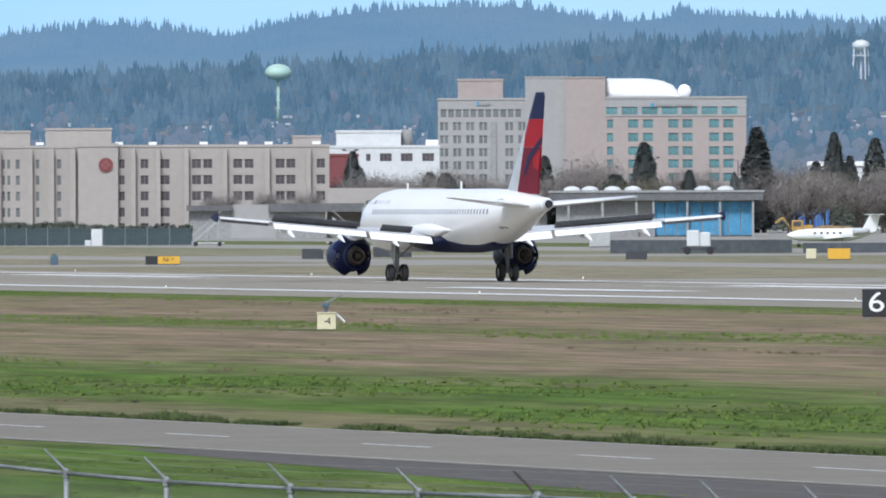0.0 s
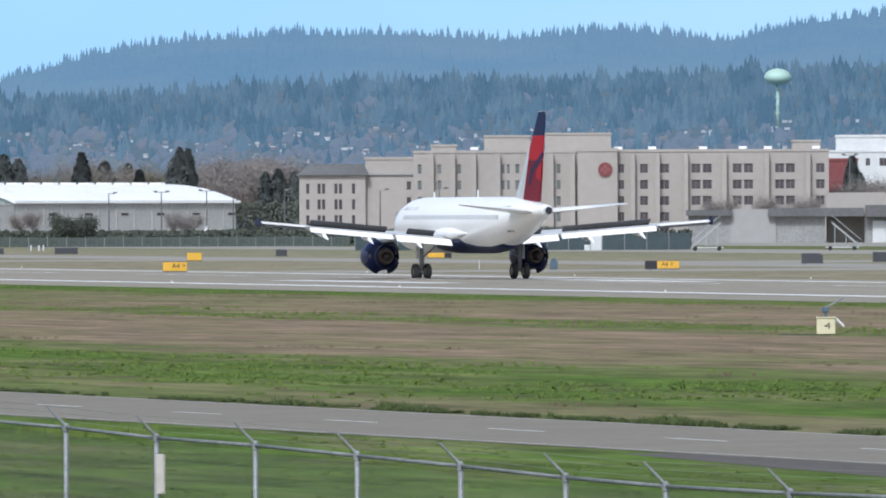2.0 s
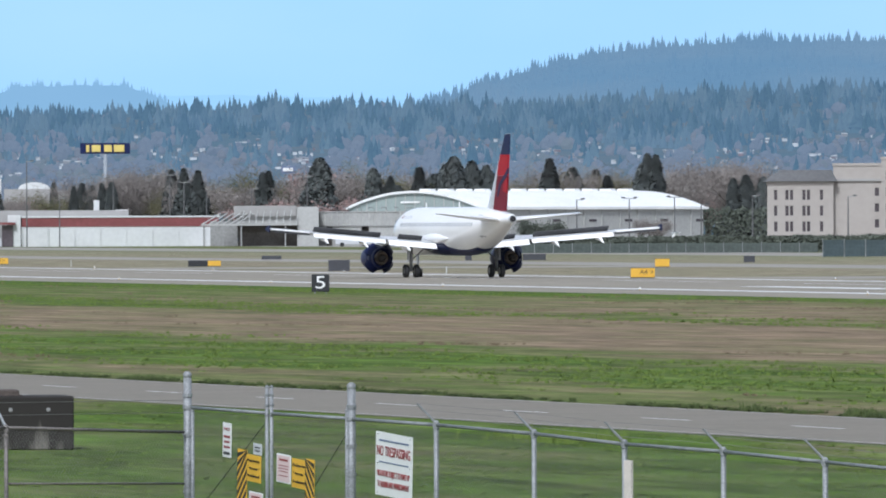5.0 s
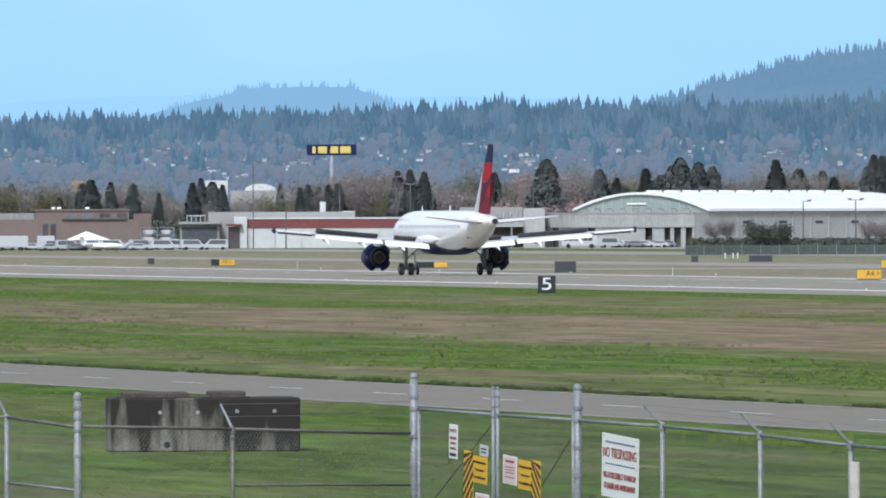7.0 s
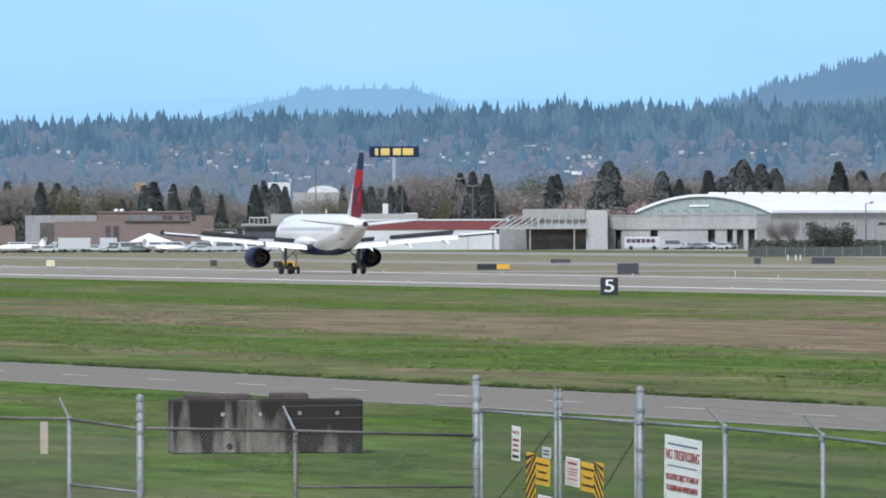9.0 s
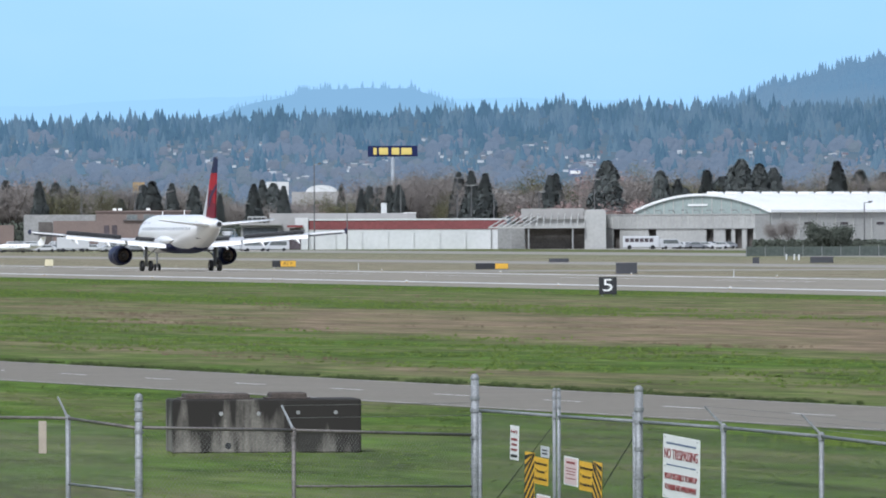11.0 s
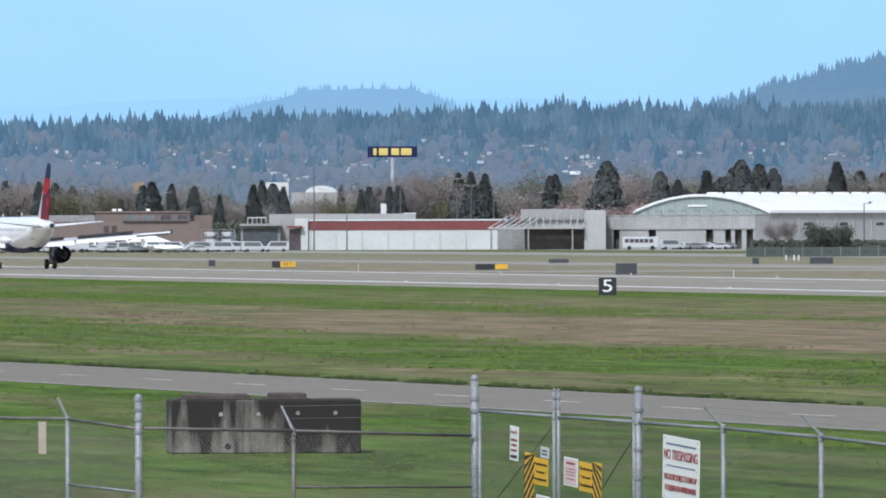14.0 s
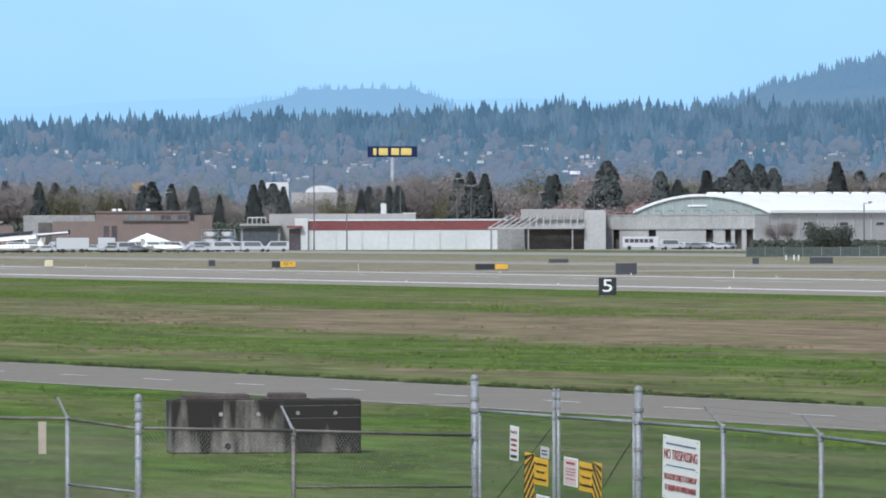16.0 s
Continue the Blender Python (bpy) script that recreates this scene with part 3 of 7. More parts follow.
        bm = loft([[(side * (1.55 + w * math.cos(a)), y, 3.38 + hh * math.sin(a)) for a in np.linspace(0, 6.2832, 19)[:-1]] for y, w, hh in
                   ((4.5, .10, .10), (3.0, .55, .34), (0.5, .78, .48), (-1.5, .80, .50), (-3.2, .62, .38), (-4.8, .44, .20), (-6.2, .25, .05))])
        part("root_fairing", bm, WHITE, plane, "white wing root fairing", True)
        # fowler flaps run out and down
        for x0, x1, c in ((2.0, 6.25, 0.70), (6.5, 13.3, 0.54)):
            bm = loft([[(side * x, TE(x) + 0.35, WZ(x) - 0.10), (side * x, TE(x) - 0.15, WZ(x) - 0.02), (side * x, TE(x) - c * .72, WZ(x) - c * .62),
                        (side * x, TE(x) - c * .76, WZ(x) - c * .70), (side * x, TE(x) - 0.2, WZ(x) - 0.26)] for x in np.linspace(x0, x1, 5)])
            part("flap", bm, WHITE, wing, "white lowered flap")
        # raised spoilers
        for x0, x1 in ((3.1, 5.2), (6.8, 8.45), (8.46, 10.1), (10.11, 11.75), (11.76, 13.1)):
            bm = bmesh.new()
            ring = []
            for x in (x0, x1):
                y = TE(x) + 0.95
                ring.append([(side * x, y, WZ(x) + 0.12), (side * x, y - 0.60, WZ(x) + 0.56), (side * x, y - 0.64, WZ(x) + 0.53), (side * x, y - 0.05, WZ(x) + 0.10)])
            part("spoiler", loft(ring), DARKPANEL, wing, "raised dark grey spoiler")
        bm = loft([[(side * x, TE(x) + 0.4, WZ(x) + 0.12), (side * x, TE(x) - 0.08, WZ(x) + 0.06), (side * x, TE(x) - 0.08, WZ(x) - 0.05), (side * x, TE(x) + 0.3, WZ(x) - 0.05)] for x in (13.6, 17.2)])
        ail = part("aileron", bm, WHITE, wing, "white aileron")
        # Dark strip paints in the shade under the aileron.
        bm = loft([[(side * x, TE(x) + 0.3, WZ(x) - 0.054), (side * x, TE(x) - 0.07, WZ(x) - 0.054), (side * x, TE(x) - 0.02, WZ(x) - 0.24), (side * x, TE(x) + 0.3, WZ(x) - 0.22)] for x in (13.6, 17.0)])
        part("aileron_shade", bm, AILERONSHADE, ail, "underside with its shade painted dark grey")
        for x in (4.6, 8.5, 12.2):
            bm = loft([[(side * (x + r * math.cos(a)), y, WZ(x) - 0.42 + dz + r * math.sin(a)) for a in np.linspace(0, 6.2832, 9)[:-1]] for y, r, dz in
                       ((TE(x) + 1.8, .05, .05), (TE(x) + 0.9, .19, 0), (TE(x) - 0.4, .17, -.12), (TE(x) - 1.4, .04, -.42))])
            part("flap_fairing", bm, WHITE, wing, "white flap track fairing", True)
        bm = loft([[(side * (17.35 + o), y, z) for y, z in ((-2.8, WZ(17.35) + .02), (-3.8, WZ(17.35) + .30), (-4.4, WZ(17.35) + .32), (-4.5, WZ(17.35)), (-4.35, WZ(17.35) - .26), (-4.0, WZ(17.35) - .26))] for o in (0, 0.07)])
        part("wingtip_fence", bm, NAVY, wing, "navy wingtip fence")
        # engine with its reverser doors open
        x, z = side * 5.78, 1.70
        def turned(*rows, close=False, n=32):
            return loft([[(x + r * math.cos(a), y, z + r * math.sin(a)) for a in np.linspace(0, 6.2832, n + 1)[:-1]] for y, r in rows], close)
        def shell(mid, half, rows, thick, origin=(0, 0, 0)):
            """A curved plate round the engine's axis; rows of (y, r)."""
            arc = [radians(mid + da) for da in np.linspace(-half, half, 9)]
            o = Vector(origin)
            return loft([[Vector((x + r * math.cos(a), y, z + r * math.sin(a))) - o for a in arc] + [Vector((x + (r - thick) * math.cos(a), y, z + (r - thick) * math.sin(a))) - o for a in arc[::-1]] for y, r in rows])
        eng = part("engine", turned((5.9, .88), (6.1, .96), (5.95, 1.03), (5.3, 1.08), (4.5, 1.09), (3.85, 1.06), (3.76, 1.05), (3.76, .92), (4.3, .88)), NAVY, plane, "navy engine nacelle", True)
        part("inlet", turned((5.92, .87), (5.4, .84), (5.3, .1), close=True, n=24), BURNT, eng, "dark fan inlet", True)
        part("duct", turned((4.28, .875), (4.24, .30), close=True, n=24), BURNT, eng, "dark fan duct")
        part("core", turned((4.3, .74), (3.5, .71), (2.7, .60), (2.2, .50), (2.18, .44), (2.6, .40), close=True, n=24), NOZZLE, eng, "brown heat-stained core nozzle", True)
        part("plug", turned((2.5, .34), (2.1, .26), (1.7, .05), close=True, n=16), SOOT, eng, "sooty exhaust plug", True)
        part("aft_ring", turned((2.56, .945), (2.3, .90), (2.0, .845), (2.0, .79), (2.56, .86)), NAVY, eng, "navy nozzle ring", True)
        for a0 in (0, 90, 180, 270):
            part("beam", shell(a0, 9, ((3.76, 1.045), (3.2, 1.01), (2.56, .943)), .09), NAVY, eng, "navy beam between the reverser doors", True)
        for a0 in (45, 135, 225, 315):
            out = Vector((math.cos(radians(a0)), 0, math.sin(radians(a0))))
            pivot = Vector((x, 3.1, z)) + out * .96
            door = part("reverser_door", shell(a0, 35, ((3.74, 1.05), (3.3, 1.02), (2.9, .985), (2.58, .95)), .07, pivot), NAVY, eng, "navy thrust reverser door", True)
            folding.append((door, pivot, Vector((0, 1, 0)).cross(out)))
        part("pylon", loft([[(x + o, y, zz) for y, zz in ((5.2, 3.15), (4.2, 3.35), (0.8, 3.35), (-0.6, 3.1), (2.0, 2.75), (4.5, 2.95))] for o in (-.16, .16)]), WHITE, eng, "white engine pylon")
        # main gear
        gx = side * 3.8
        gear = part("main_gear", tube(bmesh.new(), (gx, 0, 0.58), (gx, 0.1, 3.0), 0.14, 0.19, 12), GEARGREY, plane, "dark grey main gear strut", True)
        part("side_stay", tube(bmesh.new(), (gx, 0, 1.5), (gx - side * 1.6, 0, 2.9), 0.06), GEARGREY, gear)
        part("gear_door", boxes((gx + side * .22, gx + side * .28, -0.3, 0.35, 1.5, 2.75)), SILVER, gear, "grey gear door")
        part("axle", tube(bmesh.new(), (gx - .6, 0, .58), (gx + .6, 0, .58), 0.07), METAL, gear)
        for o in (-0.46, 0.46):
            wheel = new("wheel")
            wheel.parent = plane
            wheel.matrix_basis = pose(gx + o, 0, 0.58)
            wheel["label"] = "black main wheel"
            spinning.append((wheel, 0.58))
            tyre(wheel, 0.58, 0.21)
    gear = part("nose_gear", tube(bmesh.new(), (0, 12.64, 0.38), (0, 12.5, 2.4), 0.09, 0.11, 12), SILVER, plane, "grey nose gear strut", True)
    part("drag_stay", tube(bmesh.new(), (0, 12.6, 1.2), (0, 13.8, 2.3), 0.05), SILVER, gear)
    for o in (-0.25, 0.25):
        wheel = new("wheel")
        wheel.parent = plane
        wheel.matrix_basis = pose(o, 12.64, 0.38)
        wheel["label"] = "black nose wheel"
        spinning.append((wheel, 0.38))
        tyre(wheel, 0.38, 0.11)
    return plane


def tyre(wheel, r, half):
    prof = ((-half, r * .55), (-half, r * .82), (-half * .75, r * .97), (-half * .3, r), (half * .3, r), (half * .75, r * .97), (half, r * .82), (half, r * .55))
    name_t, name_r = "tyre_%.2f" % r, "rim_%.2f" % r
    if name_t not in wheel_meshes:
        wheel_meshes[name_t] = mesh("tyre", loft([[(o, q * math.cos(a), q * math.sin(a)) for a in np.linspace(0, 6.2832, 29)[:-1]] for o, q in prof], False), RUBBER, True)
        bm = tube(bmesh.new(), (-half * .8, 0, 0), (half * .8, 0, 0), r * .56, None, 20)
        for i in range(5):
            a = i * 1.2566
            tube(bm, (-half * .86, r * .34 * math.cos(a), r * .34 * math.sin(a)), (half * .86, r * .34 * math.cos(a), r * .34 * math.sin(a)), r * .09, None, 6)
        wheel_meshes[name_r] = mesh("rim", bm, METAL)
    part("tyre", wheel_meshes[name_t], RUBBER, wheel, "black tyre")
    part("rim", wheel_meshes[name_r], METAL, wheel, "grey metal rim")


spinning, folding, wheel_meshes = [], [], {}
airliner = aircraft()

# where the tail passes along the runway, metres by seconds
ROLLOUT = ((0, 656.4), (1, 712.3), (2, 765.0), (3, 815.7), (4, 865.1), (5, 913.3), (6, 960.4), (7, 1006.0), (8, 1050.5), (9, 1092.8),
           (10, 1131.8), (11, 1168.0), (12, 1201.8), (13, 1234.8), (14, 1268.0), (15, 1301.3), (16, 1334.6))


def motions():
    rows = []
    for t, a in ROLLOUT:
        lead = (a + 19.9 + between(((0, -0.3), (3, 1.35), (16, 3.3)), t)) * 231.0 / 226.0
        swing = between(((0, -0.5), (1.5, 0.2), (3, 0.8), (7, 0.9), (11.5, 1.1), (16, 1.1)), t)
        wide = between(((0, 235.0), (3, 229.5), (9, 228.0), (16, 228.0)), t)       # drifts back to the centre line
        p = ACROSS * wide + ALONG * lead * wide / 231.0
        rows.append((t, pose(p.x, p.y, crown(wide) - 0.01, 0, 0, math.degrees(HEADING) + swing)))
    walk(airliner, rows)
    for door, pivot, axis in folding:      # the reversers are stowed as the aircraft slows
        swung = Matrix.Translation(pivot) @ Matrix.Rotation(radians(36), 4, axis)
        stowed = Matrix.Translation(pivot)
        walk(door, [(0, swung), (7.5, swung), (8.9, stowed), (16, stowed)])
    for wheel, r in spinning:
        base = wheel.location.copy()
        walk(wheel, [(i * 0.5, pose(*base, -70.0 * i, 0, 0)) for i in range(33)])


# ---- buildings over the field ----
BEIGE = material("beige_render", (0.362, 0.332, 0.30), 0.9, 0.03, 12.0, 0.01, other=(0.335, 0.305, 0.275))
PINK = material("pinkish_stucco", (0.35, 0.298, 0.272), 0.9, 0.03, 12.0, 0.01, other=(0.325, 0.278, 0.255))
CREAM = material("cream_stucco", (0.325, 0.318, 0.305), 0.9, 0.03, 12.0, 0.01)
PALE = material("white_wall", (0.58, 0.59, 0.58), 0.8, 0.03, 8.0, 0.02, other=(0.52, 0.53, 0.52))
GREYWALL = material("grey_concrete_wall", (0.30, 0.30, 0.29), 0.9, 0.10, 5.0, 0.05)
DARKWALL = material("dark_slate_wall", (0.075, 0.085, 0.095), 0.8, 0.15, 6.0, 0.05)
DARKROOF = material("dark_grey_roofing", (0.13, 0.13, 0.13), 0.8, 0.12, 5.0, 0.05)
MAROON = material("maroon_panel", (0.20, 0.055, 0.055), 0.7, 0.10, 6.0, 0.05)
CRIMSONWALL = material('faded_red', (0.26, 0.09, 0.09), 0.7, 0.08, 3.0)
BRICK = material("brown_brick", (0.190, 0.145, 0.125), 0.9, 0.08, 3.0, 0.05, other=(0.165, 0.13, 0.115))
TEAL = glass("teal_glass", (0.10, 0.24, 0.26))
SMOKE = glass("smoky_glass", (0.085, 0.070, 0.080))
GREYGLASS = glass("grey_glass", (0.17, 0.19, 0.19))
BLUEPANEL = material("blue_panel", (0.075, 0.27, 0.45), 0.6, 0.15, 4.0, 0.05)
ROOFWHITE = material("white_roof_membrane", (0.82, 0.82, 0.80), 0.6, 0.04, 6.0, 0.02)
HANGARGREEN = material("pale_green_cladding", (0.29, 0.34, 0.32), 0.7, 0.04, 5.0, 0.02)
HANGARWALL = material("grey_white_cladding", (0.40, 0.40, 0.38), 0.8, 0.05, 6.0, 0.03, other=(0.345, 0.345, 0.33))
FRAMEGREY = material('grey_window_frame', (0.20, 0.20, 0.20), 0.6, 0.05, 1.0)
# Dark brown-grey that paints in the shade inside open bays.
SHADOWBAY = material("bay_shade", (0.13, 0.118, 0.108), 0.9, 0.2, 3.0)


def raised(e, d):
    """Heights in the hotel quarter, where the land climbs."""
    return height(e + lift(2000), d)


def wall_with_openings(x0, x1, z0, z1, holes, reveal):
    """The front of a wall in its own x-z plane, with openings cut through to a reveal."""
    xs = sorted({x0, x1, *[h[0] for h in holes], *[h[1] for h in holes]})
    zs = sorted({z0, z1, *[h[2] for h in holes], *[h[3] for h in holes]})
    bm = bmesh.new()
    at = {}

    def vert(x, z, y=0.0):
        key = (round(x, 3), round(z, 3), y)
        if key not in at:
            at[key] = bm.verts.new((x, y, z))
        return at[key]

    for i in range(len(xs) - 1):
        for j in range(len(zs) - 1):
            cx, cz = (xs[i] + xs[i + 1]) / 2, (zs[j] + zs[j + 1]) / 2
            if not any(h[0] < cx < h[1] and h[2] < cz < h[3] for h in holes):
                bm.faces.new((vert(xs[i], zs[j]), vert(xs[i + 1], zs[j]), vert(xs[i + 1], zs[j + 1]), vert(xs[i], zs[j + 1])))
    for a, b, c, d in holes:
        for p, q in (((a, c), (b, c)), ((b, c), (b, d)), ((b, d), (a, d)), ((a, d), (a, c))):
            fs = [bm.verts.new((p[0], 0, p[1])), bm.verts.new((q[0], 0, q[1])), bm.verts.new((q[0], reveal, q[1])), bm.verts.new((p[0], reveal, p[1]))]
            bm.faces.new(fs)
    return bm


pane_meshes = {}


def window(parent, a, b, c, d, mat, y, name="window", split=1):
    """A set-back window: panes and a frame with mullions."""
    w, h = round(b - a, 2), round(d - c, 2)
    key = (w, h, mat.name, split)
    if key not in pane_meshes:
        pane_meshes[key] = mesh("pane", boxes((-w / 2, w / 2, 0.06, 0.14, -h / 2, h / 2)), mat)
        bm, t = bmesh.new(), 0.06
        for r in ((-w / 2, w / 2, 0, 0.1, -h / 2, -h / 2 + t), (-w / 2, w / 2, 0, 0.1, h / 2 - t, h / 2),
                  (-w / 2, -w / 2 + t, 0, 0.1, -h / 2 + t, h / 2 - t), (w / 2 - t, w / 2, 0, 0.1, -h / 2 + t, h / 2 - t)):
            box(bm, *r)
        for i in range(1, split):
            x = -w / 2 + w * i / split
            box(bm, x - t / 2, x + t / 2, 0, 0.1, -h / 2 + t, h / 2 - t)
        pane_meshes[key + (0,)] = mesh("frame", bm, FRAMEGREY)
    ob = new(name)
    ob.parent = parent
    ob.matrix_basis = pose((a + b) / 2, y, (c + d) / 2)
    part("pane", pane_meshes[key], mat, ob)
    part("frame", pane_meshes[key + (0,)], GREYWALL, ob)
    return ob


def block(parent, b0, b1, e0, e1, base, dist, depth, mat, holes=(), pane=SMOKE, roof=None, y=0.0, name="wall", parapet=0.5, label="", split=1):
    """A wing of a building: bearings b0 to b1, heights e0 to e1 (None: the ground), in the frame at bearing base."""
    k = dist / TICK
    x0, x1 = (b0 - base) * k, (b1 - base) * k
    z0 = 0.0 if e0 is None else raised(e0, dist)
    z1 = raised(e1, dist)
    hs = [((c - w / 2 - base) * k, (c + w / 2 - base) * k, max(z0 + 0.1, raised(e - h / 2, dist)), raised(e + h / 2, dist)) for c, w, e, h in holes]
    hs = [h for h in hs if h[3] > h[2] + 0.4]
    bm = wall_with_openings(x0, x1, z0, z1, hs, 0.35)
    for rows in (((x1, 0), (x1, depth)), ((x1, depth), (x0, depth)), ((x0, depth), (x0, 0))):
        (xa, ya), (xb, yb) = rows
        bm.faces.new([bm.verts.new(p) for p in ((xa, ya, z0), (xb, yb, z0), (xb, yb, z1), (xa, ya, z1))])
    for v in bm.verts:
        v.co.y += y
    wall = part(name, bm, mat, parent, label)
    top = bmesh.new()
    box(top, x0 - 0.15, x1 + 0.15, y - 0.15, y + depth + 0.15, z1 + 0.004, z1 + parapet)
    part("roof", top, roof or mat, parent)
    for h in hs:
        window(parent, *h, pane, y + 0.22, split=split)
    return wall


def hotel_a():
    D, base = 2100, 1560
    h = thing("hotel", facing(base, D), "long beige five-storey hotel with red round emblem", "hotel")
    rows = (76, 47.5, 19, -9.5, -37)
    win = lambda cols: [(c, w, e, 16) for c, w in cols for e in rows]
    left = [(1295, 7), (1330, 7), (1365, 7), (1443, 5), (1452, 5), (1468, 7), (1503, 6), (1541, 7)]
    block(h, 1284, 1575, None, 104, base, D, 18, BEIGE, win(left), GREYGLASS)
    block(h, 1575, 1645, None, 106, base, D, 18, BEIGE, y=-2.0, parapet=0.7)
    right = [(1652, 10), (1692, 14), (1728, 17), (1784, 16), (1804, 16), (1857, 16), (1877, 16), (1932, 16), (1951, 16), (2004, 15)]
    block(h, 1645, 2019, None, 105, base, D, 18, BEIGE, win(right), SMOKE, split=2)
    k = D / TICK
    for b in (1310, 1348, 1385, 1428, 1484, 1522, 1560, 1668, 1712, 1762, 1830, 1905, 1978):
        w = 10 if b < 1600 else 8
        part("pier", boxes(((b - base) * k, (b - base + w) * k, -1.7, 0.0, 0, raised(103, D))), BEIGE, h, "projecting wall pier")
    for b0, b1, e, dep in ((1409, 1490, 132, 6), (1517, 1634, 136, 7), (1315, 1360, 116, 3), (1955, 2005, 122, 4)):
        block(h, b0, b1, 105, e, base, D, 9, BEIGE, y=4, name="penthouse", parapet=0.4)
    for b in (1385, 1500, 1640, 1700, 1790, 1860, 1905, 1990):
        part("roof_unit", boxes(((b - base) * k, (b - base + 14) * k, 2, 4, raised(105, D) + .5, raised(110, D) + 0.5)), ROOFWHITE, h, "white roof unit")
    bm = tube(bmesh.new(), ((1623.5 - base) * k, -2.02, raised(74, D)), ((1623.5 - base) * k, -2.25, raised(74, D)), 12.8 * k, None, 32)
    em = part("emblem", bm, MAROON, h, "round red emblem")
    bm = bmesh.new()
    for a in range(4):
        tube(bm, ((1623.5 - base + 5 * math.cos(a * 1.57)) * k, -2.26, raised(74 + 5 * math.sin(a * 1.57), D)), ((1623.5 - base + 5 * math.cos(a * 1.57)) * k, -2.32, raised(74 + 5 * math.sin(a * 1.57), D)), 3.2 * k, None, 10)
    part("emblem_mark", bm, CRIMSONWALL, em, "darker mark on the emblem")
    # annex with a dark hipped roof
    an = thing("annex_building", facing(1140, D), "beige three-storey annex with dark hipped roof", "building")
    holes = [(c, w, e, 18) for c, w in ((1097, 6), (1117, 6), (1125, 6), (1147, 6), (1155, 6), (1178, 6)) for e in (42, 14, -14)]
    block(an, 1082, 1199, None, 60, 1140, D, 16, BEIGE, holes, SMOKE, parapet=0.6)
    x0, x1, z0, z1 = (1080 - 1140) * .105, (1201 - 1140) * .105, raised(60, D) + .6, raised(86, D)
    bm = bmesh.new()
    lo = [bm.verts.new(p) for p in ((x0 - .5, -.7, z0), (x1 + .5, -.7, z0), (x1 + .5, 17, z0), (x0 - .5, 17, z0))]
    hi = [bm.verts.new(p) for p in ((x0 + 2.6, 3, z1), (x1 - .5, 3, z1), (x1 - .5, 13, z1), (x0 + 2.6, 13, z1))]
    bm.faces.new(lo), bm.faces.new(hi)
    for i in range(4):
        bm.faces.new((lo[i], lo[(i + 1) % 4], hi[(i + 1) % 4], hi[i]))
    part("hipped_roof", bm, DARKROOF, an, "dark grey hipped roof")
    block(an, 1199, 1292, None, 93, 1140, D, 14, BEIGE, [(1276, 8, e, 15) for e in (47, 19, -9)], SMOKE, y=1.5)
    part("cornice", boxes(((1197 - 1140) * .105, (1294 - 1140) * .105, 1.1, 1.5, raised(66, D), raised(70, D))), CREAM, an)


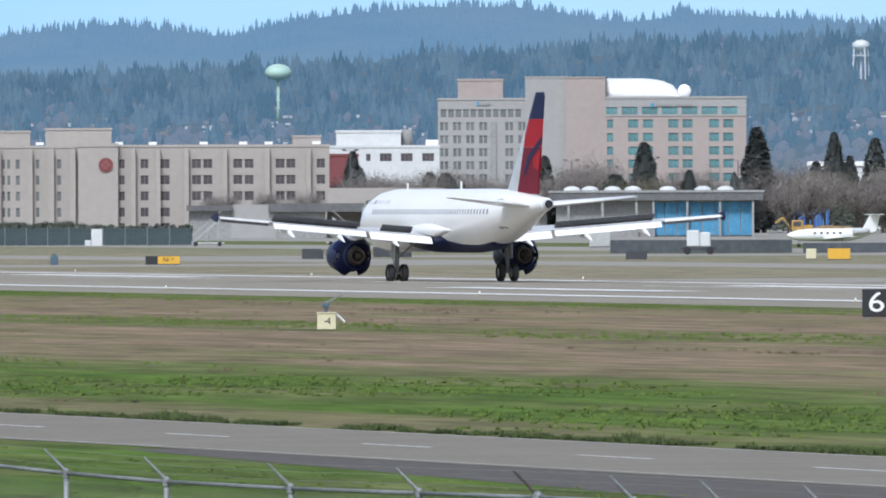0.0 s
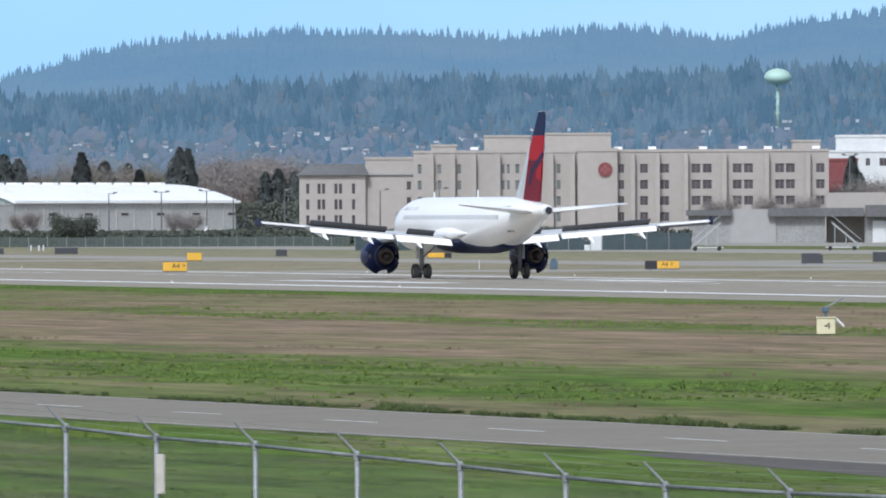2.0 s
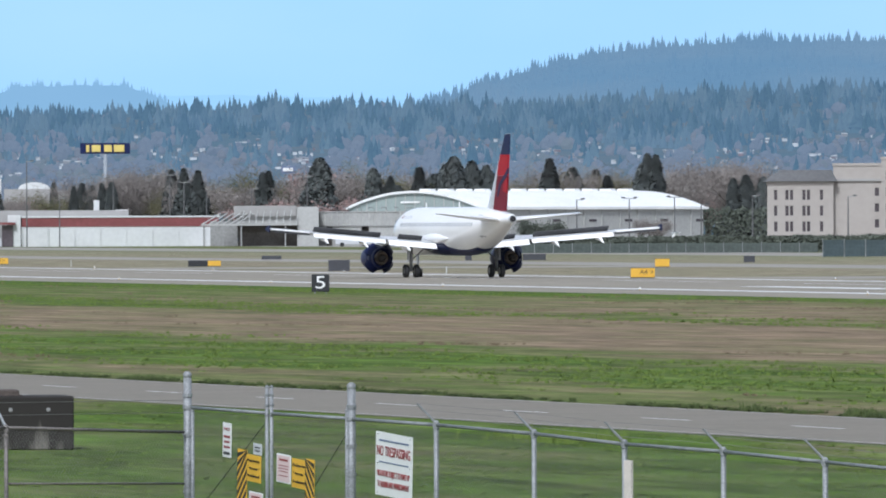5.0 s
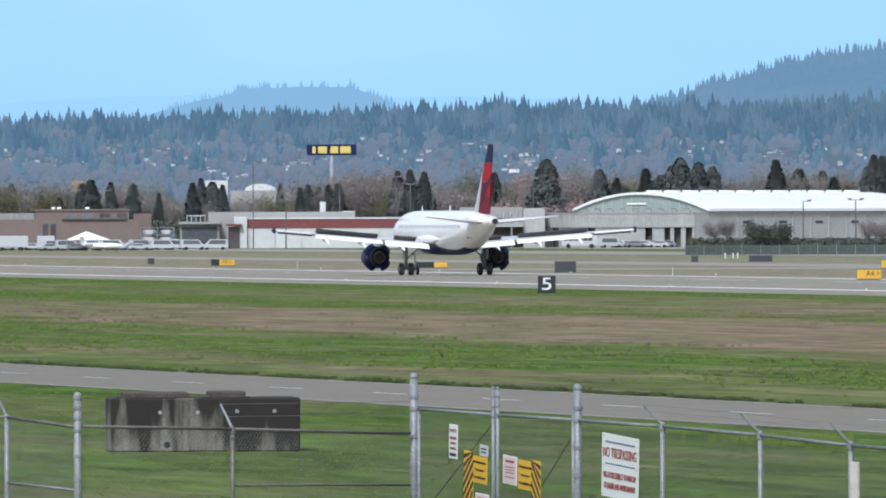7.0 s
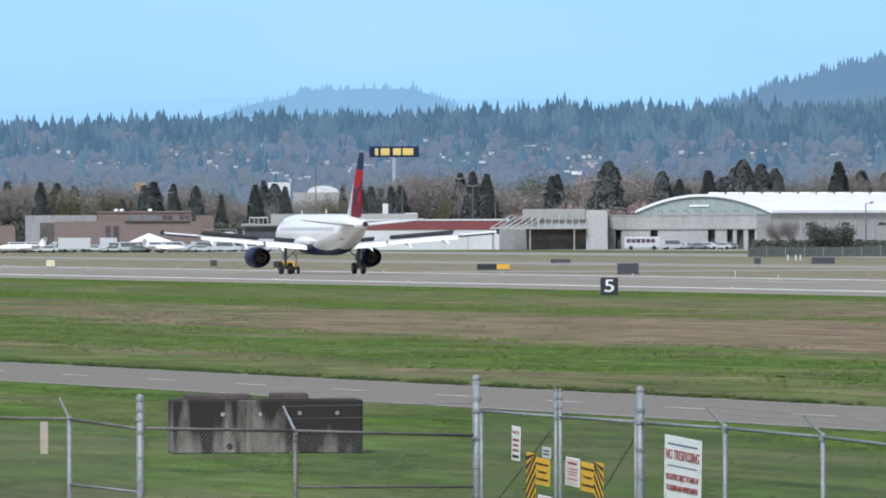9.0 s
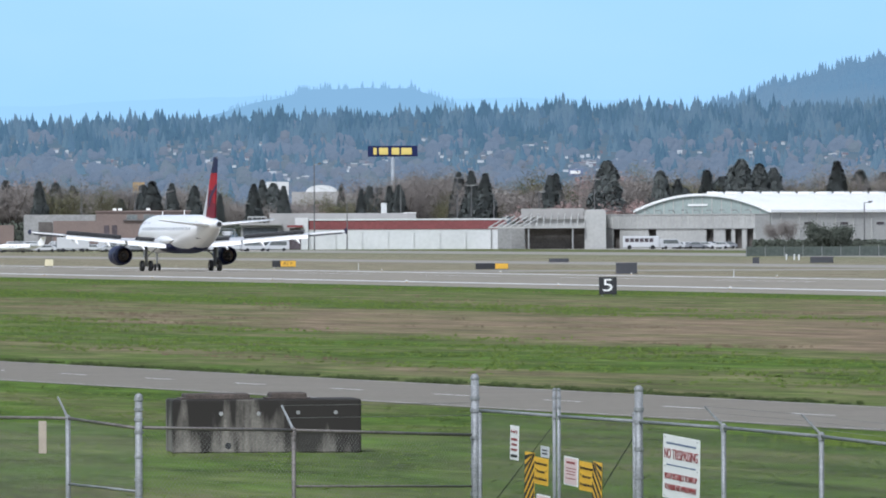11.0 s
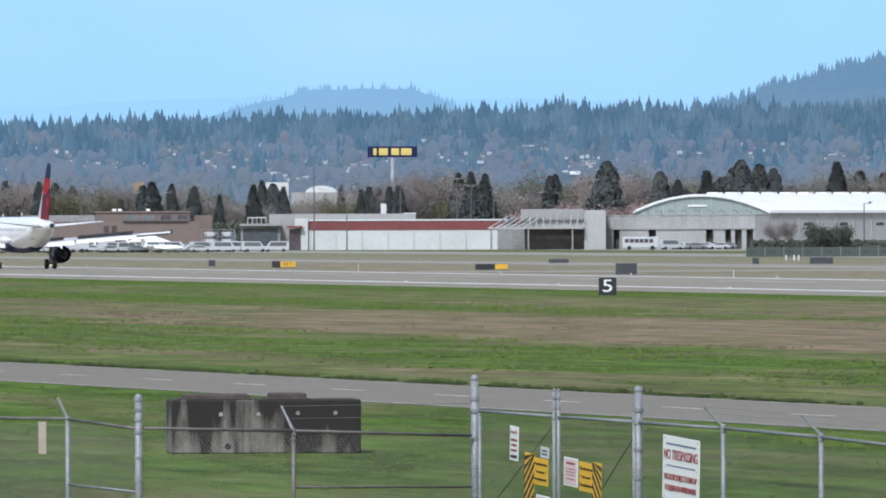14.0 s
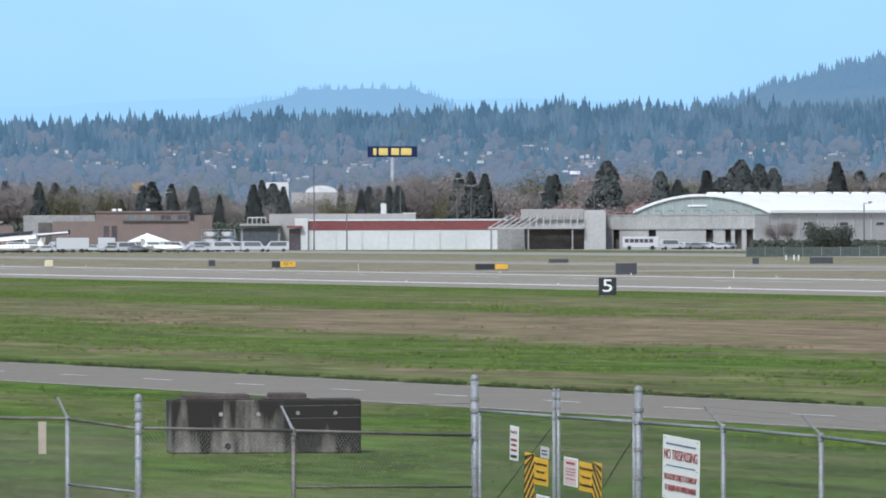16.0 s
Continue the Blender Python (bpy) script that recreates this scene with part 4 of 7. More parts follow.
def hotel_b():
    D, base = 2430, 2560
    k = D / TICK
    h = thing("tall_hotel", facing(base, D), "pinkish eight-storey hotel with teal windows and white vaulted roof", "hotel")
    top = [(2222 + 13.2 * i, 10, 163, 14) for i in range(11)]
    low = [(2219 + 23.0 * i + o, 6, e, 14) for i in range(7) for o in (0, 8) for e in (140, 117, 94, 71, 48, 25) if i != 4]
    block(h, 2212, 2373, None, 186, base, D + 8, 20, CREAM, top + low, GREYGLASS, y=3)
    # A raised grey strip paints the slot's shade; no recess is cut.
    part("slot", boxes(((2304 - base) * k, (2314 - base) * k, 2.5, 2.9, 0, raised(148, D))), GREYWALL, h, "grey strip painted for the shade of a vertical slot")
    block(h, 2366, 2438, None, 226, base, D, 22, CREAM, y=1.5, parapet=0.3)
    block(h, 2438, 2508, None, 225, base, D, 22, PINK, y=0.0, parapet=0.3)
    tp = [(2519, 20, 167, 13)] + [(2551 + 35.3 * i, 28, 167, 14) for i in range(6)]
    lw = [(c, w, e, 15) for c, w in ((2516, 11), (2557, 18), (2583, 18), (2628, 18), (2653, 18), (2700, 18), (2725, 18)) for e in (144, 120, 96, 73, 49, 26)]
    block(h, 2508, 2757, None, 157, base, D, 20, PINK, [x for x in lw], TEAL, split=2, parapet=0.01)
    block(h, 2508, 2757, 157, 188, base, D, 20, CREAM, tp, TEAL, y=-0.1, split=3, name="upper_wall")
    block(h, 2246, 2326, 187, 221, base, D, 9, PINK, y=5, name="penthouse")
    # vaulted white roof
    ring = []
    for b in np.linspace(2508, 2645, 9):
        f = (b - 2508) / 137
        z = raised(190 + 35 * math.sqrt(max(0.0, 1 - max(0, (f - 0.45) / 0.55) ** 2.2)), D)
        ring.append([((b - base) * k, 4 + 12 * u, raised(189, D) + (z - raised(189, D)) * math.sin(math.pi * u) ** 0.5) for u in (0.0, .08, .2, .5, .8, 1.0)])
    part("vaulted_roof", loft(ring), ROOFWHITE, h, "white vaulted roof", True)
    bm = bmesh.new()
    c = Vector(((2648 - base) * k, 8, raised(202, D)))
    bmesh.ops.create_uvsphere(bm, u_segments=14, v_segments=8, radius=1.5, matrix=Matrix.Translation(c) @ Matrix.Diagonal((1, .45, 1, 1)) @ pose(0, 0, 0, 60, 0, 0))
    tube(bm, c - Vector((0, 0, 2.6)), c, 0.2)
    part("dish", bm, ROOFWHITE, h, "white satellite dish", True)
    # signs as plain bars
    for b0, b1, e0, e1, m in ((2588, 2594, 173, 180, BLUEPANEL), (2597, 2625, 175, 178.5, GREYWALL), (2630, 2660, 175, 178.5, GREYWALL), (2280, 2284, 177, 184, BLUEPANEL), (2286, 2303, 178, 182, GREYWALL)):
        part("sign_bar", boxes(((b0 - base) * k, (b1 - base) * k, -0.35 if b0 > 2500 else 2.7, -0.15 if b0 > 2500 else 2.95, raised(e0, D), raised(e1, D))), m, h, "plain bars of the hotel sign")


def low_white():
    D, base = 2250, 2110
    h = thing("office_building", facing(base, D), "low white office block with dark windows", "building")
    block(h, 2019, 2214, None, 103, base, D, 16, PALE, [(c, 21, 86, 14) for c in (2119, 2156, 2194)] + [(2088, 8, 86, 13), (2046, 12, 86, 13)], SMOKE, y=2, split=3)
    block(h, 2031, 2146, 103, 130, base, D, 10, PALE, y=5, name="upper_wall")
    bm = tube(bmesh.new(), (46 * .1125, 9, raised(104, D)), (46 * .1125, 9, raised(136, D)), 1.3, 1.2, 18)
    part("tank", bm, GREYWALL, h, "grey rooftop tank", True)
    part("roof_unit", boxes(((2190 - base) * .1125, (2212 - base) * .1125, 4, 8, raised(104, D), raised(117, D))), ROOFWHITE, h, "white roof unit")
    g = thing("red_brick_building", facing(2045, 2180), "dark red brick building behind trees", "building")
    block(g, 2019, 2070, None, 88, 2045, 2180, 12, MAROON)


def long_shed():
    """The low service building in front of the hotels, with its deep flat roof."""
    D, base = 1900, 2500
    k = D / TICK
    h = thing("service_building", facing(base, D), "long low grey service building with deep flat roof and blue panels", "building")
    x = lambda b: (b - base) * k
    z = lambda e: raised(e, D)
    part("wall", boxes((x(2420), x(2770), 0, 14, 0, z(6))), GREYWALL, h)
    part("flat_roof", boxes((x(2408), x(2786), -2.5, 16, z(8), z(25))), DARKROOF, h, "thick grey flat roof")
    part("roof_lip", boxes((x(2406), x(2788), -2.7, 16.2, z(22), z(26))), GREYWALL, h)
    for i in range(8):
        b = 2590 + i * 22.5
        part("blue_panel", boxes((x(b), x(b + 20.5), -0.25, -0.02, 0.3, z(5))), BLUEPANEL, h, "bright blue wall panel")
    for b in (2440, 2500, 2560, 2590, 2650, 2708, 2766):
        part("post", boxes((x(b), x(b + 4), -2.2, -1.7, 0, z(8))), GREYWALL, h)
    for b in (2448, 2480, 2520, 2556, 2618, 2680, 2720):
        bm = bmesh.new()
        bmesh.ops.create_uvsphere(bm, u_segments=12, v_segments=6, radius=1.0, matrix=Matrix.Translation((x(b), 4, z(26))) @ Matrix.Diagonal((1.5, 1.3, 0.75, 1)))
        part("roof_vent", bm, PALE, h, "pale round roof vent", True)
    g = thing("terminal_shed", facing(1930, 1900), "low pale service shed with dark flat roof", "building")
    x2 = lambda b: (b - 1930) * k
    part("wall", boxes((x2(1772), x2(2012), 0, 12, 0, z(-1))), GREYWALL, g)
    part("pale_wall", boxes((x2(1846), x2(1925), -0.3, -0.02, 0, z(3))), CREAM, g)
    part("flat_roof", boxes((x2(1766), x2(1848), -1.5, 13, z(-8), z(2))), DARKROOF, g, "dark grey roof edge")
    part("flat_roof", boxes((x2(1911), x2(2080), -1.5, 13, z(-10), z(5))), DARKROOF, g, "dark grey roof edge")
    part("upper_wall", boxes((x2(2015), x2(2222), 6, 18, 0, z(32))), BEIGE, g, "beige upper wall")
    part("low_wall", boxes((x2(2082), x2(2404), 1, 12, 0, z(-12))), GREYWALL, g, "grey lower wall")
    part("flat_roof", boxes((x2(2084), x2(2406), -1.2, 13, z(-11), z(10))), DARKROOF, g, "thick dark roof edge")
    for i in range(9):
        b = 2096 + i * 34
        part("roller_door", boxes((x2(b), x2(b + 24), .7, .98, 0, z(-18))), (PALE, GREYWALL, CREAM)[i % 3], g, "pale roller door")
    w = thing("boundary_wall", facing(2640, off(2640, 1150)), "long dark slate boundary wall", "wall", kind="structure")
    part("panel", boxes(((2515 - 2640) * .0608, (2838 - 2640) * .0608, 0, 0.4, 0, raised(-62, off(2640, 1150)))), DARKWALL, w)
    w = thing("boundary_wall", facing(2980, off(2640, 1150)), "long dark slate boundary wall", "wall", kind="structure")
    part("panel", boxes(((2856 - 2980) * .0608, (3110 - 2980) * .0608, 0, 0.4, 0, raised(-68, off(2640, 1150)))), DARKWALL, w)


def hangar():
    D = 2400
    h = thing("hangar", facing(579, D, 0, 45), "large hangar with white vaulted roof and pale green arched front", "hangar")
    W, L, spring, rise = 41.0, 68.0, 7.9, 3.5
    arch = lambda u: spring + rise * (1 - (2 * u - 1) ** 2)
    n = 20
    # x runs along the side wall, y along the front away from the corner
    bm = bmesh.new()
    rows = []
    for x in (-0.6, L):
        rows.append([bm.verts.new((x, W * i / n, arch(i / n) + 0.35)) for i in range(n + 1)] + [bm.verts.new((x, W * i / n, arch(i / n) - 0.15)) for i in range(n, -1, -1)])
    m = len(rows[0])
    for i in range(m):
        bm.faces.new((rows[0][i], rows[0][(i + 1) % m], rows[1][(i + 1) % m], rows[1][i]))
    for r in rows:
        for i in range(n):
            bm.faces.new((r[i], r[i + 1], r[m - 2 - i], r[m - 1 - i]))
    part("vaulted_roof", bm, ROOFWHITE, h, "white vaulted roof")
    bm = bmesh.new()
    vs = [bm.verts.new((0, W * i / n, arch(i / n))) for i in range(n + 1)] + [bm.verts.new((0, W, 4.6)), bm.verts.new((0, 0, 4.6))]
    bm.faces.new(vs)
    rear = bmesh.new()
    vs = [rear.verts.new((L - .5, W * i / n, arch(i / n))) for i in range(n + 1)] + [rear.verts.new((L - .5, W, 0)), rear.verts.new((L - .5, 0, 0))]
    rear.faces.new(vs)
    part("rear_wall", rear, HANGARWALL, h)
    front = part("arched_front", bm, HANGARGREEN, h, "pale green glazed arch")
    for i in range(1, 14):
        u = i / 14
        part("mullion", boxes((-0.14, -0.01, W * u - .1, W * u + .1, 4.6, arch(u) - .1)), HANGARWALL, front)
    part("arch_sign", boxes((-0.3, -0.15, W * .46, W * .60, 9.1, 9.5)), ROOFWHITE, front, "pale plate over the doors")
    # low door block standing out before the arch
    P, E, T = 4.6, W + 5.4, 7.2
    part("door_block_roof", boxes((-P - .15, -.16, -.1, E + .1, T, T + .22)), HANGARWALL, h, "flat roof over the door block")
    part("lintel", boxes((-P, -P + .5, 0, E, 4.35, T - .004)), HANGARWALL, h, "pale concrete band over the doors")
    part("end_wall", boxes((-P + .5, -.2, 0, .4, 0, T - .004)), HANGARWALL, h)
    part("end_wall", boxes((-P + .5, -.2, E - .4, E, 0, T - .004)), HANGARWALL, h)
    # The wall's colour carries the shade inside the block.
    part("inner_wall", boxes((-P + 1.6, -P + 1.9, .4, E - .4, 0, 4.35)), SHADOWBAY, h, "inner wall coloured dark for the shade in the door block")
    edge = 0.0
    for y0, y1 in ((.6, 2.7), (4.0, 6.2), (7.2, 9.1), (12.6, 14.9), (30.0, 32.4), (41.2, 43.2)):
        part("hangar_door", boxes((-P + .06, -P + .3, edge, y0, 0, 4.35)), HANGARWALL, h, "grey-white sliding door")
        edge = y1
    part("hangar_door", boxes((-P + .06, -P + .3, edge, E, 0, 4.35)), HANGARWALL, h, "grey-white sliding door")
    for i in range(24):
        y = 1.0 + i * (E - 2.0) / 23
        part("band_rib", boxes((-P - .12, -P - .002, y - .09, y + .09, 4.4, T - .05)), HANGARWALL, h)
        if i % 2 == 0:
            lamp = part("gooseneck_lamp", tube(tube(bmesh.new(), (-P - .05, y, T + .2), (-P - .6, y, T + 1.0), .07, None, 6), (-P - .6, y, T + 1.0), (-P - 1.8, y, T + 1.05), .07, None, 6), FRAMEGREY, h, "dark gooseneck lamp")
            part("lamp_shade", tube(bmesh.new(), (-P - 1.8, y, T + .82), (-P - 1.8, y, T + 1.08), .26, .08, 10), FRAMEGREY, lamp)
    part("door_beam", boxes((-P - .2, -P - .004, 0, E, 4.2, 4.38)), GREYWALL, h, "grey door track")
    part("side_wall", boxes((0.1, L - .6, -0.02, 0.25, 0, spring)), HANGARWALL, h, "grey-white side wall")
    part("eave", boxes((-0.5, L + .4, -0.7, -0.03, spring - .25, spring + .3)), ROOFWHITE, h)
    for i in range(12):
        x = 3 + i * 5.5
        part("rib", boxes((x, x + .35, -0.22, -0.03, 0, spring - .3)), HANGARWALL, h)
        if i % 2:
            window(h, x + 1.6, x + 3.9, 5.0, 5.6, SMOKE, -0.12)
        part("ridge_vent", boxes((x, x + 1.6, W * .46, W * .54, spring + rise + .3, spring + rise + .75)), ROOFWHITE, h, "white ridge vent")
    # lower wing to the left
    g = thing("workshop", facing(270, 2420), "low pale flat-roofed workshop with open bays", "building")
    k = 2420 / TICK
    x = lambda b: (b - 270) * k
    z = lambda e: height(e, 2420)
    part("wall", boxes((x(142), x(286), 0.6, 12, z(-2), z(29))), HANGARWALL, g)
    part("fascia", boxes((x(138), x(249), -0.2, 0.55, z(12), z(31))), CREAM, g, "cream roof fascia")
    part("open_bay", boxes((x(145), x(250), 2.4, 2.7, 0, z(-2))), SHADOWBAY, g, "open bay, coloured dark for the shade inside")
    part("blank_wall", boxes((x(250), x(288), -1.2, 12, 0, z(26))), HANGARWALL, g, "pale blank wall")
    part("porch_wall", boxes((x(96), x(144), 5, 5.4, 0, z(4))), GREYWALL, g, "shaded porch wall")
    part("canopy", boxes((x(80), x(250), -3.5, 0.3, z(-4), z(-1))), HANGARWALL, g, "flat canopy")
    for i in range(6):
        a = x(82 + i * 12)
        part("brace", tube(bmesh.new(), (a, -3.4, z(-2)), (a + 4.0, 0, z(18)), 0.14), HANGARWALL, g, "sloping pale brace")
    for i in range(9):
        b = 150 + i * 12
        part("fascia_rib", boxes((x(b), x(b + 1.6), -.34, -.21, z(12.5), z(30.5))), CREAM, g)
        part("bracket", tube(bmesh.new(), (x(b + 6), -.25, z(22)), (x(b + 3), -2.6, z(0)), .10, None, 6), HANGARWALL, g, "sloping pale bracket")
    for b in (84, 118, 150, 228):
        part("post", boxes((x(b), x(b + 2.5), -3.3, -3.0, 0, z(-4))), GREYWALL, g)


def striped_building():
    D, base = 2450, -80
    k = D / TICK
    h = thing("striped_warehouse", facing(base, D), "long white warehouse with a maroon band", "warehouse")
    x = lambda b: (b - base) * k
    z = lambda e: height(e, D)
    part("wall", boxes((x(-238), x(115), 0, 16, 0, z(-5))), PALE, h, "white lower wall")
    part("band", boxes((x(-238), x(112), -0.12, 16, z(-5) + .004, z(11))), MAROON, h, "maroon painted band")
    part("roof_edge", boxes((x(-240), x(114), -0.3, 16.2, z(11) + .004, z(14))), PALE, h)
    for i in range(8):
        part("pilaster", boxes((x(-238 + i * 46), x(-235.5 + i * 46), -0.3, -0.13, 0, z(-5))), PALE, h)
    part("upper_wall", boxes((x(-308), x(-48), 8, 20, 0, z(24))), CREAM, h, "cream upper storey")
    part("chimney", boxes((x(-110), x(-100), 10, 12, z(24), z(42))), PALE, h, "white square chimney")
    part("roof_unit", boxes((x(-70), x(-48), 10, 13, z(18), z(25))), ROOFWHITE, h)
    part("side_block", boxes((x(-262), x(-239), -1, 10, 0, z(16))), PALE, h)
    part("dark_door", boxes((x(-272), x(-252), -1.25, -1.02, 0, z(-2))), SMOKE, h, "dark doorway")
    part("door_hood", boxes((x(-276), x(-248), -2.4, -1.0, z(-1), z(3))), MAROON, h)
    part("garage", boxes((x(-358), x(-288), 2.0, 10, 0, z(3))), GREYWALL, h, "grey open garage")
    # Dark panel stands in for the shaded garage opening.
    part("garage_bay", boxes((x(-354), x(-293), 1.7, 1.98, 0, z(-2))), DARKWALL, h, "dark panel for the shade in the garage bay")
    part("garage_roof", boxes((x(-360), x(-286), 0.5, 11, z(3) + .004, z(7))), CREAM, h)
    for i in range(5):
        part("railing_post", boxes((x(-346 + i * 8), x(-345 + i * 8), 1, 1.1, z(7), z(18))), PALE, h)
    part("railing", boxes((x(-346), x(-313), 1, 1.1, z(17), z(18.5))), PALE, h)
    g = thing("brick_building", facing(-530, 2480), "low brown brick building with dark windows", "building")
    x = lambda b: (b + 530) * .124
    z = lambda e: height(e, 2480)
    part("wall", boxes((x(-614), x(-448), 0, 14, 0, z(27))), BRICK, g)
    part("canopy_strip", boxes((x(-566), x(-452), -3.6, -.2, z(12) + .004, z(14))), DARKROOF, g, "dark flat canopy over the front wing")
    for b in (-600, -586):
        part("dark_door", boxes((x(b), x(b + 9), -3.2, -3.02, 0, z(4))), SMOKE, g, "dark doorway")
    part("wall", boxes((x(-690), x(-430), -3, -0.02, 0, z(12))), BRICK, g, "brown brick front wing")
    part("parapet", boxes((x(-616), x(-446), -0.3, 14.2, z(27) + .004, z(30))), BRICK, g)
    part("grey_wing", boxes((x(-742), x(-615), 1, 13, 0, z(23))), GREYWALL, g, "grey concrete wing")
    part("open_bay", boxes((x(-716), x(-692), 0.7, 0.98, 0, z(10))), SHADOWBAY, g)
    for b in (-560, -530, -500, -470):
        window(g, x(b), x(b + 19), z(14), z(23), GREYGLASS if b < -510 else SMOKE, -0.16, split=2)
    for b in (-585, -575, -525):
        part("roof_vent", boxes((x(b), x(b + 7), 4, 5, z(30), z(34))), ROOFWHITE, g, "white roof vent")
    for b, e, w in ((-440, 22, 32), (-800, 5, 40)):
        part("side_shed", boxes((x(b), x(b + w), 4, 10, 0, z(e))), BRICK, g)
    f = thing("white_dome_building", facing(-235, 2900), "white building with domed roof in the distance", "building")
    k = 2900 / TICK
    part("wall", boxes((-33 * k, 60 * k, 0, 12, 0, height(62, 2900))), CREAM, f)
    part("upper_wall", boxes((-78 * k, -38 * k, 2, 12, 0, height(80, 2900))), PALE, f)
    ring = [[(20 * k + 28 * k * math.cos(a) , 2 + 6 * u, height(62, 2900) + 12 * k * math.sin(a)) for a in np.linspace(0, math.pi, 12)] for u in (0, 1)]
    part("domed_roof", loft(ring), PALE, f, "white domed roof")
    part("long_wall", boxes((60 * k, 150 * k, 6, 14, 0, height(60, 2900))), CREAM, f)
    f = thing("yellow_building", facing(-540, 2950), "small ochre building among trees", "building")
    part("wall", boxes((-9 * .1475, 12 * .1475, 0, 5, 0, height(80, 2950))), material("ochre_wall", (0.34, 0.25, 0.14), 0.9, 0.08, 3.0), f)
    window(f, 0.2, 1.4, height(66, 2950), height(74, 2950), SMOKE, -0.12)


hotel_a(), hotel_b(), low_white(), long_shed(), hangar(), striped_building()


# ---- signs, masts and towers ----
YELLOW = material("yellow_sign_face", (0.66, 0.38, 0.035), 0.5, 0.05, 1.0)
BLACK = material("black_sign_face", (0.018, 0.019, 0.022), 0.5, 0.15, 1.0)
DARKBACK = material("dark_sign_back", (0.05, 0.052, 0.06), 0.7, 0.15, 1.0)
CREAMBOX = material("cream_box_paint", (0.66, 0.60, 0.40), 0.6, 0.08, 0.8)
BLUEGREY = material("blue_grey_paint", (0.075, 0.115, 0.15), 0.5, 0.1, 0.5)
GALV = material("galvanised_steel", (0.275, 0.285, 0.29), 0.55, 0.14, 0.25, 0.1, metal=0.2)
SIGNWHITE = material("white_sign_face", (0.74, 0.74, 0.72), 0.5, 0.04, 0.6)
REDINK = material("red_print", (0.27, 0.050, 0.050), 0.6, 0.08, 0.5)
BLUEINK = material("grey_blue_print", (0.13, 0.17, 0.27), 0.6, 0.08, 0.5)
WHITEINK = material("white_print", (0.80, 0.80, 0.78), 0.6, 0.03, 0.5)


def lettering(text, size, mat, parent, m, width=None):
    cu = bpy.data.curves.new("lettering", "FONT")
    cu.body, cu.size, cu.align_x, cu.align_y, cu.extrude, cu.offset = text, size, "CENTER", "CENTER", 0.003, 0.0
    tmp = bpy.data.objects.new("lettering", cu)
    me = bpy.data.meshes.new_from_object(tmp)
    me.materials.clear()
    me.materials.append(mat)
    bpy.data.objects.remove(tmp)
    if width:
        w = max(v.co.x for v in me.vertices) - min(v.co.x for v in me.vertices)
        for v in me.vertices:
            v.co.x *= width / w
    ob = new("lettering", me)
    ob.parent = parent
    ob.matrix_basis = m
    return ob


UPRIGHT = pose(0, 0, 0, 90, 0, 0)


def field_sign(b0, b1, e_top, dist, faces, label, text="", group=""):
    """A lit taxiway sign on two legs; faces: stretches of its width with their colours."""
    e_top, dist = e_top + lift(b0), off(b0, dist)
    k = dist / TICK
    w, top = (b1 - b0) * k, height(e_top, dist)
    s = thing("airfield_sign", facing((b0 + b1) / 2, dist), label, "airfield sign", group)
    for f0, f1, mat in faces:
        part("panel", boxes((-w / 2 + f0 * w + .01, -w / 2 + f1 * w - .01, 0, 0.25, 0.18, top, 0.02)), mat, s)
    part("base_frame", boxes((-w / 2 - .04, w / 2 + .04, 0.03, 0.22, 0.12, 0.178)), DARKBACK, s)
    part("top_frame", boxes((-w / 2 - .04, w / 2 + .04, 0.03, 0.22, top + .002, top + .04)), DARKBACK, s)
    for x in (-w * .35, w * .35):
        part("leg", tube(bmesh.new(), (x, .12, 0), (x, .12, .13), 0.05), GALV, s)
    if text:
        lettering(text, top * 0.62, BLACK, s, pose(w * 0.16, -0.012, 0.14 + top * .5) @ UPRIGHT)
    return s


Y2 = ((0, .36, BLACK), (.36, 1, YELLOW))
YY = ((0, 1, YELLOW),)
DK = ((0, 1, DARKBACK),)
dirs = "yellow direction signs"
field_sign(1693, 1754, -88, 937, Y2, "black and yellow taxiway sign lettered A6", "A6 >", dirs)
field_sign(840, 883, -85, 940, YY, "yellow taxiway sign lettered A4", "A4 >", dirs)
field_sign(883, 909, -69, 1150, YY, "small yellow taxiway sign with dark marks", "", dirs)
field_sign(1309, 1351, -69, 1180, ((0, .7, YELLOW), (.7, 1, BLACK)), "yellow taxiway sign with a black panel", "", dirs)
field_sign(57, 115, -66, 1260, ((0, .6, BLACK), (.6, 1, YELLOW)), "black and yellow taxiway sign", "", dirs)
field_sign(-303, -261, -60, 1350, Y2, "black and yellow taxiway sign lettered A3", "A3 >", dirs)
field_sign(2900, 2940, -78, 980, YY, "yellow taxiway sign beside a tan box", "", dirs)
field_sign(2862, 2880, -78, 990, ((0, 1, CREAMBOX),), "tan equipment box on legs", "")
field_sign(-705, -690, -56, 1400, ((0, 1, CREAMBOX),), "tan equipment box on legs", "")
darks = "dark sign backs"
for b0, b1, e, d in ((1970, 2008, -79, 1030), (2543, 2581, -82, 1000), (305, 343, -66, 1130), (649, 690, -57, 1420), (187, 222, -58, 1500), (1970, 2004, -76, 1060), (2096, 2164, -74, 1060), (-415, -403, -58, 1420),
                     (547, 559, -57, 1430), (1040, 1060, -66, 1250)):
    field_sign(b0, b1, e, d, DK, "dark grey back of an airfield sign", "", darks)
for b in (607, 621, 629):
    solid("marker_post", boxes((-.11, .11, -.11, .11, 0, 0.8, 0.03)), PALE, facing(b, 1600), "short white marker post on grass", "marker", "marker posts")
